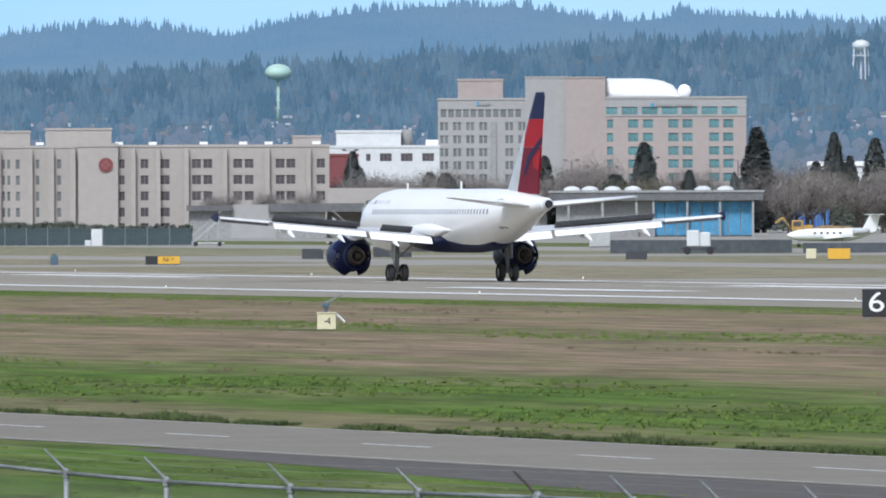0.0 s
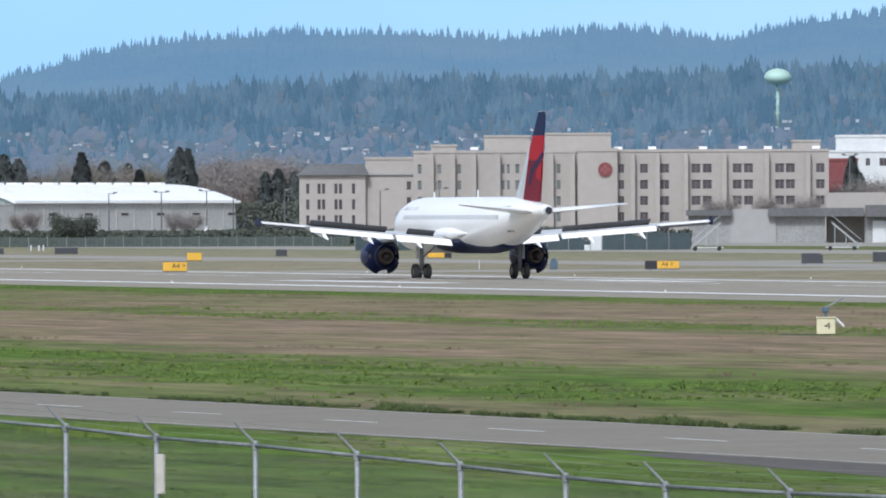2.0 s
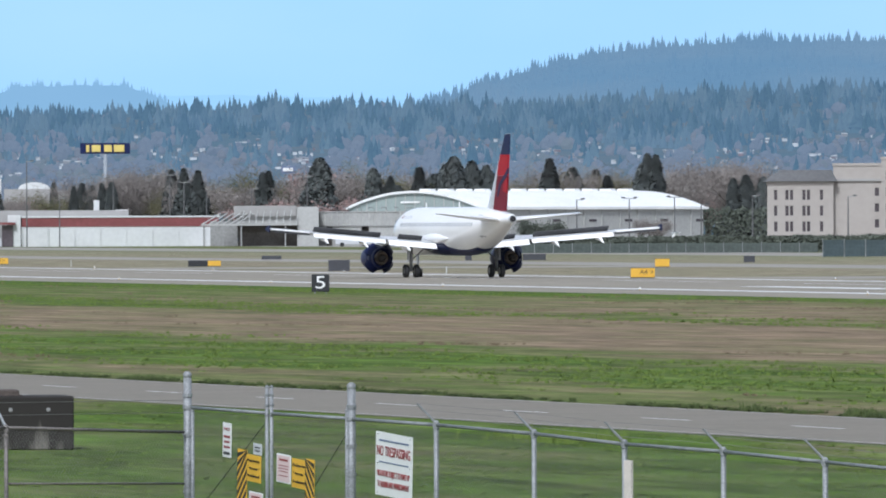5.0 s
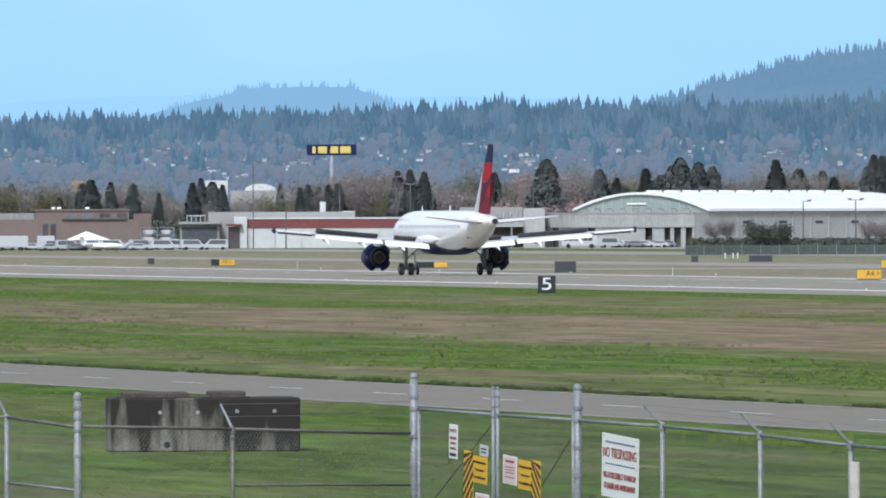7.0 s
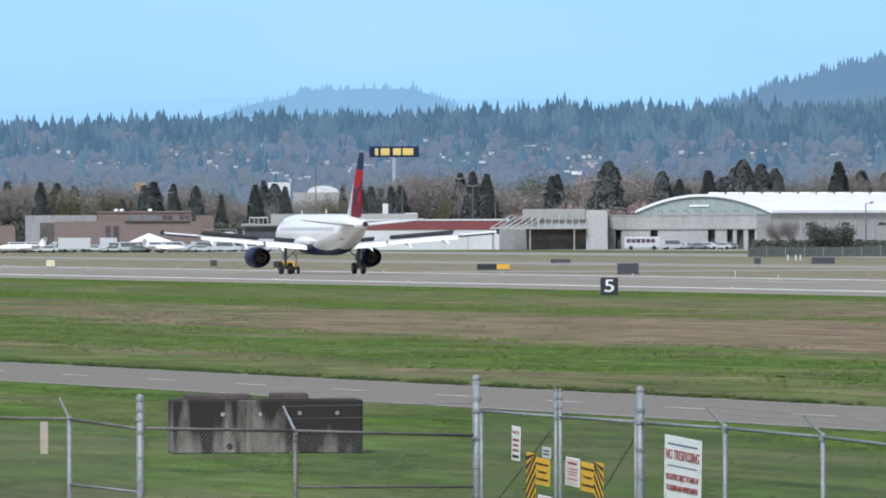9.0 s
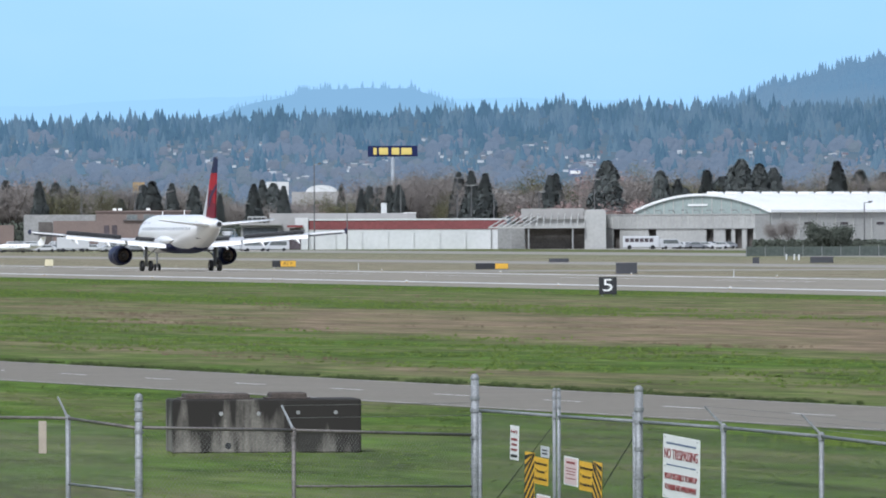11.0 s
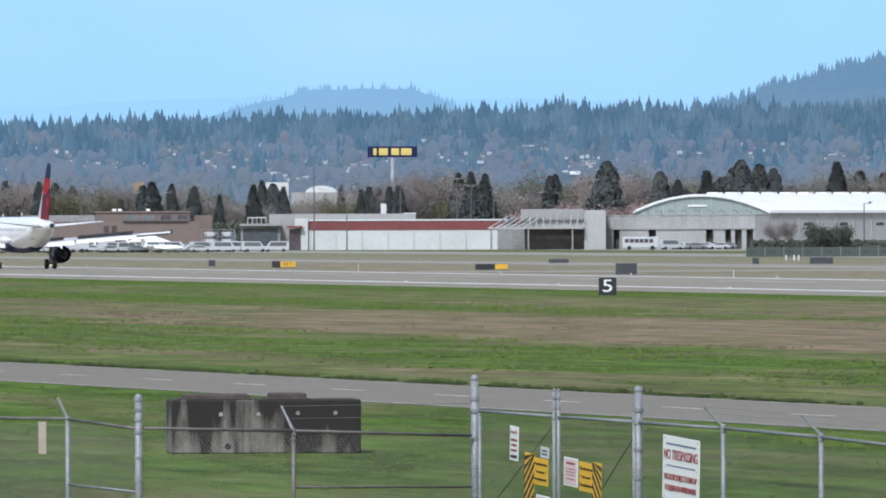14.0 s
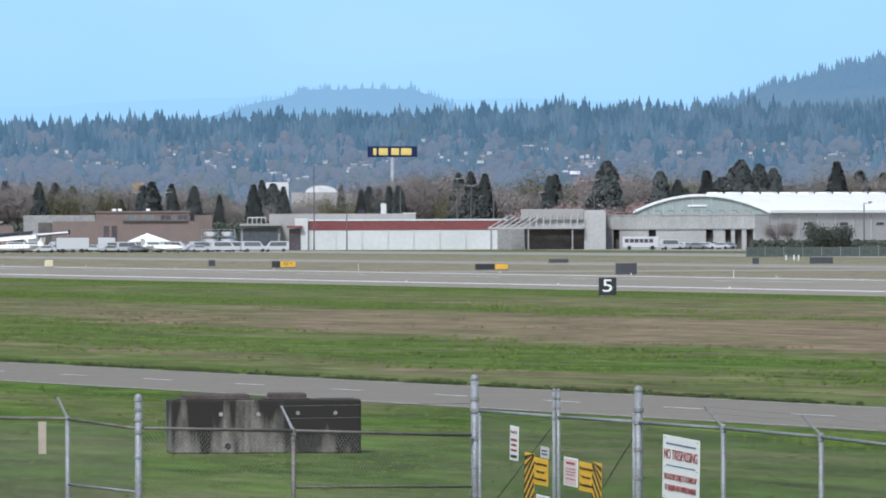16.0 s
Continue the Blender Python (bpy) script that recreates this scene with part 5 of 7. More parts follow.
solid("equipment_box", boxes((-.35, .35, -.3, .3, 0, .8, .05), (-.2, .2, -.2, .2, .8, 1.0, .03)), BLUEGREY, facing(1532, 1008), "small dark blue-grey equipment box on grass", "box")


def distance_sign(b, dist, digit):
    s = thing("distance_sign", facing(b, dist), "black runway distance sign with white %s" % digit, "runway sign", "runway distance signs")
    part("panel", boxes((-.62, .62, 0, .28, .12, 1.34, .03)), BLACK, s)
    for x in (-.4, .4):
        part("leg", boxes((x - .05, x + .05, .08, .2, 0, .12)), GALV, s)
    lettering(digit, 1.25, WHITEINK, s, pose(0, -.012, .73) @ UPRIGHT, 0.66)


distance_sign(291, 790, "5")
distance_sign(2986, 494, "6")


def wind_box():
    s = thing("equipment_cabinet", facing(2013, 458), "cream metal cabinet marked 4 with a blue mast arm", "cabinet")
    part("body", boxes((-.38, .38, 0, .6, .03, .68, .02)), CREAMBOX, s)
    part("lid", boxes((-.41, .41, -.04, .64, .682, .73, .015)), CREAMBOX, s)
    bm = bmesh.new()
    tube(bm, (.41, .1, .66), (.74, .1, .34), 0.045)
    part("side_flap", bm, SIGNWHITE, s, "white sloping flap")
    lettering("4", 0.42, BLACK, s, pose(.08, -.008, .36) @ UPRIGHT)
    part("mark_bar", boxes((-.08, -.02, -.01, 0, .34, .39)), BLACK, s, "dark bar")
    part("mast", tube(bmesh.new(), (-.02, .3, .73), (-.02, .3, 1.1), .07), BLUEGREY, s, "blue-grey mast")
    part("head", boxes((-.18, .12, .18, .42, .92, 1.12, .03)), BLUEGREY, s, "blue-grey swivel head")
    part("arm", tube(bmesh.new(), (-.2, .3, 1.0), (.72, .3, 1.5), .045, .03), GALV, s, "slanting grey arm")
    part("skid", boxes((-1.8, .2, .1, .4, 0, .03)), DARKBACK, s)


wind_box()


# Pole steel toned to a blue-grey that has the haze painted in.
HAZEGREY = material("hazed_grey_steel", (0.27, 0.30, 0.33), 0.7, 0.06, 3.0)


def big_sign():
    """The tall roadside sign: dark blue board with four plain yellow shapes."""
    D = 2900
    k = D / TICK
    s = thing("billboard", facing(-89, D), "dark blue roadside board with plain yellow shapes on a pole", "billboard")
    part("board", boxes((-44 * k, 44 * k, 0, 1.2, height(124, D), height(143, D), .1)), NAVY, s, "dark blue board")
    ye = material("sign_yellow", (0.66, 0.52, 0.14), 0.5, 0.03, 2.0)
    for a, b in ((-34, -28), (-24, -8), (-2, 12), (15, 34)):
        part("yellow_shape", boxes((a * k, b * k, -.25, -.02, height(127, D), height(139.5, D), .12)), ye, s, "plain yellow shape")
    part("pole", tube(bmesh.new(), (0, .6, 0), (0, .6, height(124, D)), .6, .5, 14), HAZEGREY, s, "grey pole", True)
    b = thing("billboard", facing(235, 2850), "small blue and white roadside board", "billboard")
    part("board", boxes((-13 * .1425, 13 * .1425, 0, 1, height(88, 2850), height(101, 2850))), BLUEINK, b)
    part("band", boxes((-10 * .1425, 8 * .1425, -.2, -.02, height(92, 2850), height(98, 2850))), SIGNWHITE, b)
    part("pole", tube(bmesh.new(), (0, .5, 0), (0, .5, height(88, 2850)), .25), HAZEGREY, b)


def water_tower(b, dist, e_top, r, e_leg, mat, label, legs):
    k = dist / TICK
    s = thing("water_tower", facing(b, dist), label, "water tower")
    R, zt = r * k, raised(e_top, dist)
    prof = [(0.05, zt), (.45, zt - .06 * R), (.8, zt - .26 * R), (.97, zt - .5 * R), (1.0, zt - .68 * R), (.93, zt - .9 * R), (.6, zt - 1.12 * R), (.2, zt - 1.22 * R)]
    part("tank", loft([[(R * q * math.cos(a), R * q * math.sin(a), z) for a in np.linspace(0, 6.2832, 25)[:-1]] for q, z in prof]), mat, s, "round tank", True)
    if legs == 1:
        part("stem", tube(bmesh.new(), (0, 0, raised(142, dist)), (0, 0, zt - 1.1 * R), .11 * R, None, 14), mat, s, "pale stem", True)
        for i in range(5):
            z = raised(e_leg + 14 * i, dist)
            part("ring", tube(bmesh.new(), (0, 0, z), (0, 0, z + .12 * R), .17 * R, None, 14), mat, s)
    else:
        for i in range(4):
            a = i * 1.5708 + .5
            part("leg", tube(bmesh.new(), (R * 1.1 * math.cos(a), R * 1.1 * math.sin(a), raised(205, dist)), (R * .85 * math.cos(a), R * .85 * math.sin(a), zt - .7 * R), .09 * R), mat, s)
        part("ring", tube(bmesh.new(), (0, 0, raised(e_leg, dist)), (0, 0, raised(e_leg + 2, dist)), 1.0 * R, None, 16), mat, s)
        part("riser", tube(bmesh.new(), (0, 0, raised(205, dist)), (0, 0, zt - R), .12 * R), mat, s)


big_sign()
TOWERGREEN = material("pale_green_steel", (0.40, 0.56, 0.48), 0.6, 0.05, 3.0)
water_tower(1929, 3735, 252, 24, 172, TOWERGREEN, "pale green domed water tower on a stem", 1)
water_tower(2960, 3865, 291, 16, 262, material("pale_steel", (0.58, 0.60, 0.60), 0.6, 0.05, 3.0), "pale grey water tower on four legs", 4)


def lamp_mast(b, dist, e, label="tall grey lamp mast with twin heads", heads=2):
    s = thing("lamp_mast", facing(b, dist), label, "lamp mast", "lamp masts")
    z = height(e + lift(b), dist)
    part("pole", tube(bmesh.new(), (0, 0, 0), (0, 0, z), .16, .10, 8), DARKROOF, s, "grey pole")
    part("arm", boxes((-1.3 if heads > 1 else -.1, 1.3, -.08, .08, z, z + .15)), GREYWALL, s)
    for x in ((-1.2, 1.2) if heads > 1 else (1.2,)):
        part("lamp_head", boxes((x - .4, x + .4, -.25, .25, z + .15, z + .4, .05)), DARKROOF, s, "dark lamp head")


for b, d, e, hd in ((25, 2560, 85, 2), (50, 2560, 72, 2), (268, 2560, 82, 2), (745, 2200, 37, 1), (838, 2200, 38, 2), (918, 2200, 39, 2), (965, 2200, 25, 1), (1056, 2200, 40, 1), (2447, 2200, 78, 2), (2590, 2200, 82, 2),
                    (2742, 2200, 78, 2), (2056, 2150, 97, 2), (1330, 2000, 40, 1), (1225, 2000, 38, 1), (-75, 2560, 80, 2), (90, 2560, 60, 1), (170, 2560, 60, 1), (-170, 2440, 45, 1), (-228, 2440, 110, 1), (-640, 2500, 70, 1), (-545, 2500, 62, 2), (-490, 2500, 62, 1)):
    lamp_mast(b, d, e, heads=hd)


# ---- trees ----
# Needles, twigs and hedge leaves are greyed and lightened to paint in haze.
CONIFER = material("hazed_conifer_needles", (0.112, 0.128, 0.124), 0.9, 0.08, 2.0, 0.05, each=0.10, other=(0.120, 0.132, 0.122))
TWIGS = material("hazed_brown_twigs", (0.195, 0.175, 0.160), 0.9, 0.12, 2.0, 0.08, each=0.2, other=(0.23, 0.205, 0.185))
BUDS = material("greening_twigs", (0.135, 0.130, 0.065), 0.9, 0.2, 2.0, 0.1, each=0.3)
BLOSSOM = material("pale_pink_blossom", (0.36, 0.25, 0.23), 0.9, 0.15, 2.0, each=0.2)
HEDGE = material("hazed_hedge_leaves", (0.094, 0.108, 0.084), 0.9, 0.15, 1.5, 0.12, each=0.22)
BARK = material("bark", (0.075, 0.06, 0.05), 0.9, 0.2, 0.6, 0.1)


def leafy(name, points, r, mat, rng, n, dense=True):
    """Small leaf clumps scattered round limb points."""
    v, f = [], []
    for i in range(n):
        c = points[rng.randrange(len(points))]
        p = Vector(c) + Vector((rng.gauss(0, 1), rng.gauss(0, 1), rng.gauss(0, 1))) * r
        s = rng.uniform(.10, .24) if dense else rng.uniform(.25, .6)
        u = Vector((rng.gauss(0, 1), rng.gauss(0, 1), rng.gauss(.0 if dense else .8, 1))).normalized() * s
        w = Vector((rng.gauss(0, 1), rng.gauss(0, 1), rng.gauss(0, 1))).normalized() * (s if dense else .03)
        i0 = len(v)
        v += [p - u, p + w, p + u, p - w]
        f.append((i0, i0 + 1, i0 + 2, i0 + 3))
    me = bpy.data.meshes.new(name)
    me.from_pydata(v, [], f)
    me.materials.append(mat)
    return me


def conifer(seed, h, w, shape):
    rng = random.Random(seed)
    t = thing("conifer", Matrix(), "tall dark green conifer", "tree", "conifers")
    part("trunk", tube(bmesh.new(), (0, 0, 0), (0, 0, h * .93), .02 * h, .004 * h, 8), BARK, t, "brown trunk")
    v, f = [], []
    for i in range(9500):
        u = rng.random() ** 1.25
        a = rng.random() * 6.283
        z = h * (.05 + .93 * u)
        if shape > 1:        # oval, like a cypress
            reach = w * (math.sin(math.pi * min(1, .12 + .88 * u) ** 1.25) ** .7 * .9 + .03)
        else:
            reach = w * ((1 - u) ** shape * (0.6 + .4 * min(1, u * 5)) + .02)
        reach *= 1 + .42 * noise.noise((math.cos(a) * 1.6, math.sin(a) * 1.6, u * 9 + seed))      # boughs and gaps
        d = Vector((math.cos(a), math.sin(a), 0))
        p = Vector((0, 0, z)) + d * reach * (1 - .45 * rng.random() ** 2)
        out = (d + Vector((rng.gauss(0, .35), rng.gauss(0, .35), rng.gauss(-.25, .35)))).normalized() * h * rng.uniform(.018, .040)
        wide = Vector((-d.y, d.x, rng.gauss(0, .5))).normalized() * h * rng.uniform(.008, .020)
        i0 = len(v)
        v += [p - out * .4, p + wide, p + out, p - wide]
        face = (out * 1.4).cross(wide)
        f.append((i0, i0 + 1, i0 + 2, i0 + 3) if face.dot(d) < 0 else (i0, i0 + 3, i0 + 2, i0 + 1))
    me = bpy.data.meshes.new("crown")
    me.from_pydata(v, [], f)
    me.materials.append(CONIFER)
    me.normals_split_custom_set_from_vertices([Vector((p.x, p.y, .35 * h)).normalized() for p in v])     # soft needles, lit as one crown
    part("crown", me, CONIFER, t, "dark green needle boughs")
    return t


def broadleaf(seed, h, mat, label, spread=.42, n=6500, kind="bare tree"):
    rng = random.Random(seed)
    t = thing("broadleaf_tree", Matrix(), label, "tree", kind + "s")
    bm, tips = bmesh.new(), []
    tube(bm, (0, 0, 0), (0, 0, h * .35), .022 * h, .016 * h, 8)
    for i in range(11):
        a, z = i * 2.4 + rng.random(), h * rng.uniform(.18, .4)
        p = Vector((0, 0, z))
        d = Vector((math.cos(a) * spread, math.sin(a) * spread, rng.uniform(.5, 1.0))).normalized()
        q = p + d * h * rng.uniform(.35, .6)
        tube(bm, p, q, .010 * h, .004 * h, 5)
        tips += [p.lerp(q, .6), q, q]
        for j in range(3):
            e = (d + Vector((rng.gauss(0, .4), rng.gauss(0, .4), rng.gauss(.1, .3)))).normalized()
            q2 = p.lerp(q, rng.uniform(.4, .9)) + e * h * rng.uniform(.12, .25)
            tube(bm, p.lerp(q, .6), q2, .005 * h, .002 * h, 4)
            tips.append(q2)
    part("trunk", bm, BARK, t, "brown trunk and limbs")
    part("crown", leafy("crown", tips, h * .085, mat, rng, n, mat in (HEDGE, BLOSSOM)), mat, t)
    return t


firs = [conifer(1, 10, 2.0, .8), conifer(2, 10, 1.9, .6), conifer(3, 10, 1.3, .7), conifer(4, 10, 2.9, .5)]
bare = [broadleaf(5, 10, TWIGS, "bare brown leafless spring tree"), broadleaf(6, 10, TWIGS, "bare brown leafless spring tree", .6), broadleaf(7, 10, BUDS, "tree greening with early spring leaves", .5, 3000)]
pink = broadleaf(8, 10, BLOSSOM, "pale pink blossoming tree", .5, 3000, "blossom tree")
shrub = broadleaf(9, 10, HEDGE, "round dark evergreen tree", .9, 15000, "evergreen tree")
used = set()


def plant(kind, b, dist, e_top, turn=0.0, wide=1.0):
    """Plants a tree of a kind so that its top stands e_top ticks over eye level."""
    s = height(e_top + lift(b), dist) / 10
    m = facing(b, dist, -0.02, turn)
    ob = kind if kind.name not in used else copy_thing(kind, m)
    used.add(kind.name)
    ob.matrix_basis = m @ Matrix.Diagonal((s * wide, s * wide, s, 1))


rng = random.Random(42)
for b, e, kind, wide in ((-773, 86, 0, 1.3), (-714, 84, 0, 1), (-685, 82, 1, 1.1), (-655, 76, 0, 1.1), (-515, 84, 1, 1.2), (-480, 80, 0, 1), (-440, 76, 1, 1), (-395, 60, 2, 1),
                         (-335, 78, 0, 1.1), (-320, 86, 0, .9), (-300, 80, 3, .8), (-282, 74, 0, 1), (-180, 76, 2, .9), (-145, 68, 2, 1), (-130, 74, 1, 1), (-112, 70, 1, .9), (-95, 74, 0, 1), (-78, 76, 1, 1), (-58, 72, 1, 1), (-40, 72, 0, 1),
                         (28, 98, 0, 1), (50, 100, 0, 1), (75, 96, 0, 1.1), (190, 92, 1, 1), (200, 95, 0, 1), (290, 118, 3, .9), (385, 100, 3, .7), (467, 100, 2, 1.4), (512, 106, 3, .6),
                         (528, 120, 3, .8), (560, 112, 1, 1.2), (697, 114, 0, 1.2), (738, 98, 1, 1.2), (560, 108, 3, .8), (585, 104, 3, .7)):
    plant(firs[kind], b, 2650 + rng.uniform(-60, 90), e, rng.uniform(0, 360), wide)
for b, e, kind, wide, d in ((870, 121, 1, .8, 2640), (885, 118, 0, 1, 2660), (862, 104, 3, .7, 2650), (1022, 74, 1, 1, 2650), (1045, 80, 1, 1.2, 2660), (1075, 76, 3, .7, 2640), (2576, 114, 1, 1.1, 2150), (2656, 64, 1, 1.1, 2150), (2775, 140, 2, 1.5, 2180), (2735, 60, 3, .5, 2150), (2786, 120, 1, .8, 2200),
                            (2400, 90, 1, 1, 2150), (2392, 70, 0, 1.2, 2140), (2912, 130, 0, 1, 2400), (2985, 120, 1, 1, 2400), (2940, 88, 0, 1.2, 2350), (2880, 78, 1, 1.2, 2350), (2460, 50, 1, 1, 2140), (2060, 100, 1, .9, 2160), (2075, 70, 3, .5, 2140)):
    plant(firs[kind], b, d, e, rng.uniform(0, 360), wide)
for i in range(235):
    b = rng.uniform(-860, 1080) if i < 180 else rng.uniform(1990, 3080)
    k = rng.random()
    e = (rng.uniform(34, 84) if b < -300 else rng.uniform(46, 98)) if b < 1080 else rng.uniform(20, 62)
    if -380 < b < -130:
        e = rng.uniform(26, 56)
    plant(firs[rng.randrange(4)] if k < .16 else bare[rng.randrange(3)] if k < .97 else pink, b, rng.uniform(2680, 2800) if b < 1080 else rng.uniform(2110, 2200), e, rng.uniform(0, 360), rng.uniform(.9, 1.5))
for b, e, d in ((1830, 28, 2080), (1910, 22, 2080), (1980, 30, 2080), (2484, 88, 2140), (2455, 56, 2140), (2210, 50, 2120), (2240, 56, 2130), (2275, 52, 2130), (610, 5, 2280), (590, 8, 2290), (860, 0, 2280), (895, 2, 2280), (875, -2, 2270)):
    plant(bare[rng.randrange(2)], b, d, e, rng.uniform(0, 360), 1.0)
plant(pink, 190, 2500, 38, 0, 1.6), plant(pink, 325, 2500, 42, 0, 1.3)
plant(shrub, 682, 1800, 12, 0, 1.05)
for i in range(26):
    b = 600 + i * 48 + rng.uniform(-14, 14) if i < 14 else 1290 + (i - 14) * 28
    plant(shrub, b, 2040, rng.uniform(-30, -24) if i < 14 else rng.uniform(-34, -20), rng.uniform(0, 360), rng.uniform(3.2, 4.4) if i < 14 else 2.4)


def hillside_houses():
    """Scattered roofs and walls of the town on the slope."""
    r = random.Random(11)
    # Walls and roofs glow faintly blue-grey, painted in for the haze.
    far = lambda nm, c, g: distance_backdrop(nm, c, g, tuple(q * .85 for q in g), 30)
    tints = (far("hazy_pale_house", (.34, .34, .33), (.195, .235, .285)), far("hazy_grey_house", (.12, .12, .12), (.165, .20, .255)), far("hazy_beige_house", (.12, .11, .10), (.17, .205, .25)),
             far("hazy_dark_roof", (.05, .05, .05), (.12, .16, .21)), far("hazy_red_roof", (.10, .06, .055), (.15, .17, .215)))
    bms = [([], []) for _ in tints]

    def gabled(k, j, c, w, dep, hh, rise):
        v, f = bms[k]
        i0 = len(v)
        v += [(c.x + x, c.y + y, c.z + z) for z in (-1.2, hh) for x, y in ((-w, -dep), (w, -dep), (w, dep), (-w, dep))]
        f += [(i0, i0 + 1, i0 + 5, i0 + 4), (i0 + 1, i0 + 2, i0 + 6, i0 + 5), (i0 + 3, i0, i0 + 4, i0 + 7)]
        v, f = bms[j]
        i0 = len(v)
        o = 1.12
        v += [(c.x - w * o, c.y - dep * o, c.z + hh), (c.x + w * o, c.y - dep * o, c.z + hh), (c.x + w * o, c.y, c.z + hh + rise),
              (c.x - w * o, c.y, c.z + hh + rise), (c.x + w * o, c.y + dep, c.z + hh), (c.x - w * o, c.y + dep, c.z + hh)]
        f += [(i0, i0 + 1, i0 + 2, i0 + 3), (i0 + 3, i0 + 2, i0 + 4, i0 + 5), (i0, i0 + 3, i0 + 5), (i0 + 1, i0 + 4, i0 + 2)]

    for i in range(5200):
        b, e = r.uniform(-900, 3100), r.uniform(70, 165)
        ridge = between(NEAR_RIDGE, b)
        if e > ridge - 20 or town(b, e) < -.02 or r.random() < .35:
            continue
        d = 3300 + 800 * ((e - 24) / (ridge - 24)) ** 1.111
        c = spot(b, d - 4, height(e + 2, d - 4))
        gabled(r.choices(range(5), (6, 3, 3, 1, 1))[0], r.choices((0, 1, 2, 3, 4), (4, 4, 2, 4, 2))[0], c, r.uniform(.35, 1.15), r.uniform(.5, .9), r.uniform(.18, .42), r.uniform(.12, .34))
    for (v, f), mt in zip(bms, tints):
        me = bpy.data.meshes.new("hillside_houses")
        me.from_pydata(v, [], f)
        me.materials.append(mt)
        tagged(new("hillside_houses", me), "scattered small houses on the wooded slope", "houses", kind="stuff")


hillside_houses()


def hedge(b0, b1, dist, e_top, label, seed, mat, n):
    """A long clipped hedge: leaf clumps through its whole body."""
    r = random.Random(seed)
    v, f = [], []
    top = height(e_top + lift(b1), dist)
    for i in range(n):
        b = r.uniform(b0, b1)
        rag = top * (1 + .16 * noise.noise((b / 9, seed, 0)) + .10 * noise.noise((b / 2.5, seed, 3)))
        p = spot(b, dist + r.uniform(-.9, .9), rag * r.random() ** .6)
        s = r.uniform(.15, .4)
        u = Vector((r.gauss(0, 1), r.gauss(0, .5), r.gauss(0, 1))).normalized() * s
        w = Vector((r.gauss(0, 1), r.gauss(0, .5), r.gauss(0, 1))).normalized() * s
        i0 = len(v)
        v += [p - u, p + w, p + u, p - w]
        f.append((i0, i0 + 1, i0 + 2, i0 + 3))
    me = bpy.data.meshes.new("hedge")
    me.from_pydata(v, [], f)
    me.materials.append(mat)
    tagged(new("hedge", me), label, "hedge", kind="stuff")


hedge(548, 1290, 1800, -33, "long dark green hedge beyond the taxiway", 3, HEDGE, 22000)
hedge(1290, 1775, 1560, -36, "long dark green hedge before the hotel", 4, HEDGE, 9000)
hedge(-860, 560, 2620, 8, "dark scrub behind the warehouses", 5, HEDGE, 14000)
hedge(560, 1100, 2620, 18, "dark scrub behind the hangar", 6, HEDGE, 9000)
hedge(2760, 3100, 2300, 2, "dark scrub behind the parked jet", 7, HEDGE, 6000)


STAIRGREY = material("pale_grey_steel", (0.36, 0.38, 0.38), 0.6, 0.08, 1.0)


def air_stairs(b, dist, flip=1):
    """A white boarding stair on wheels."""
    s = thing("boarding_stairs", facing(b, off(b, dist), 0, 0), "pale grey mobile boarding stairs on wheels", "stairs", "boarding stairs")
    for y in (0, 1.3):
        part("stringer", loft([[(flip * x, y + o, z) for x, z in ((-2.4, .5), (-2.1, .5), (1.6, 3.6), (1.6, 3.9))] for o in (0, .08)]), STAIRGREY, s, "pale grey stringer")
        part("handrail", tube(bmesh.new(), (flip * -2.3, y, 1.4), (flip * 1.6, y, 4.7), .05), STAIRGREY, s)
        for x in (-1.8, -.3, 1.2):
            part("leg", tube(bmesh.new(), (flip * x, y, .3), (flip * x, y, .9 + .82 * (x + 2.2)), .06), STAIRGREY, s)
    for i in range(12):
        x, z = -2.2 + i * .32, .55 + i * .27
        part("step", boxes((min(flip * x, flip * (x + .3)), max(flip * x, flip * (x + .3)), .08, 1.3, z, z + .05)), SILVER, s)
    part("chassis", boxes((-2.4, 2.0, .1, 1.2, .35, .5)), SILVER, s)
    for x in (-1.8, 1.4):
        part("wheel", tube(bmesh.new(), (x, -.1, .3), (x, .15, .3), .3, None, 14), RUBBER, s)


air_stairs(1346, 1400), air_stairs(1806, 1400), air_stairs(2045, 1400, -1)


def screen_fence(b0, b1, dist, e_top, label, mat=None):
    """A row of dark mesh panels between posts."""
    e_top, dist = e_top + lift(b0), off(b0, dist)
    k = dist / TICK
    f = thing("screen_fence", facing((b0 + b1) / 2, dist), label, "fence", "screen fences")
    w, z = (b1 - b0) * k, height(e_top, dist)
    n = max(2, round(w / 3.0))
    cloth = boxes((.06, w / n - .06, 0, .04, .1, z))
    mat = mat or SCREEN
    me = mesh("panel", cloth, mat)
    post = mesh("post", tube(bmesh.new(), (0, 0, 0), (0, 0, z + .15), .05, None, 8), GALV)
    for i in range(n):
        part("panel", me, mat, f).location.x = -w / 2 + i * w / n
        part("post", post, GALV, f).location.x = -w / 2 + i * w / n


MESHGREY = material("grey_green_mesh", (0.074, 0.090, 0.080), 0.9, 0.2, 5.0, 0.1)
SCREEN = material("dark_teal_screen", (0.050, 0.072, 0.078), 0.8, 0.15, 4.0, 0.05)
screen_fence(536, 1172, 1765, -38, "grey-green mesh fence on steel posts", MESHGREY)
screen_fence(1180, 1596, 1430, -38, "dark teal screen fence on steel posts")
screen_fence(1618, 1775, 1430, -38, "dark teal screen fence on steel posts")
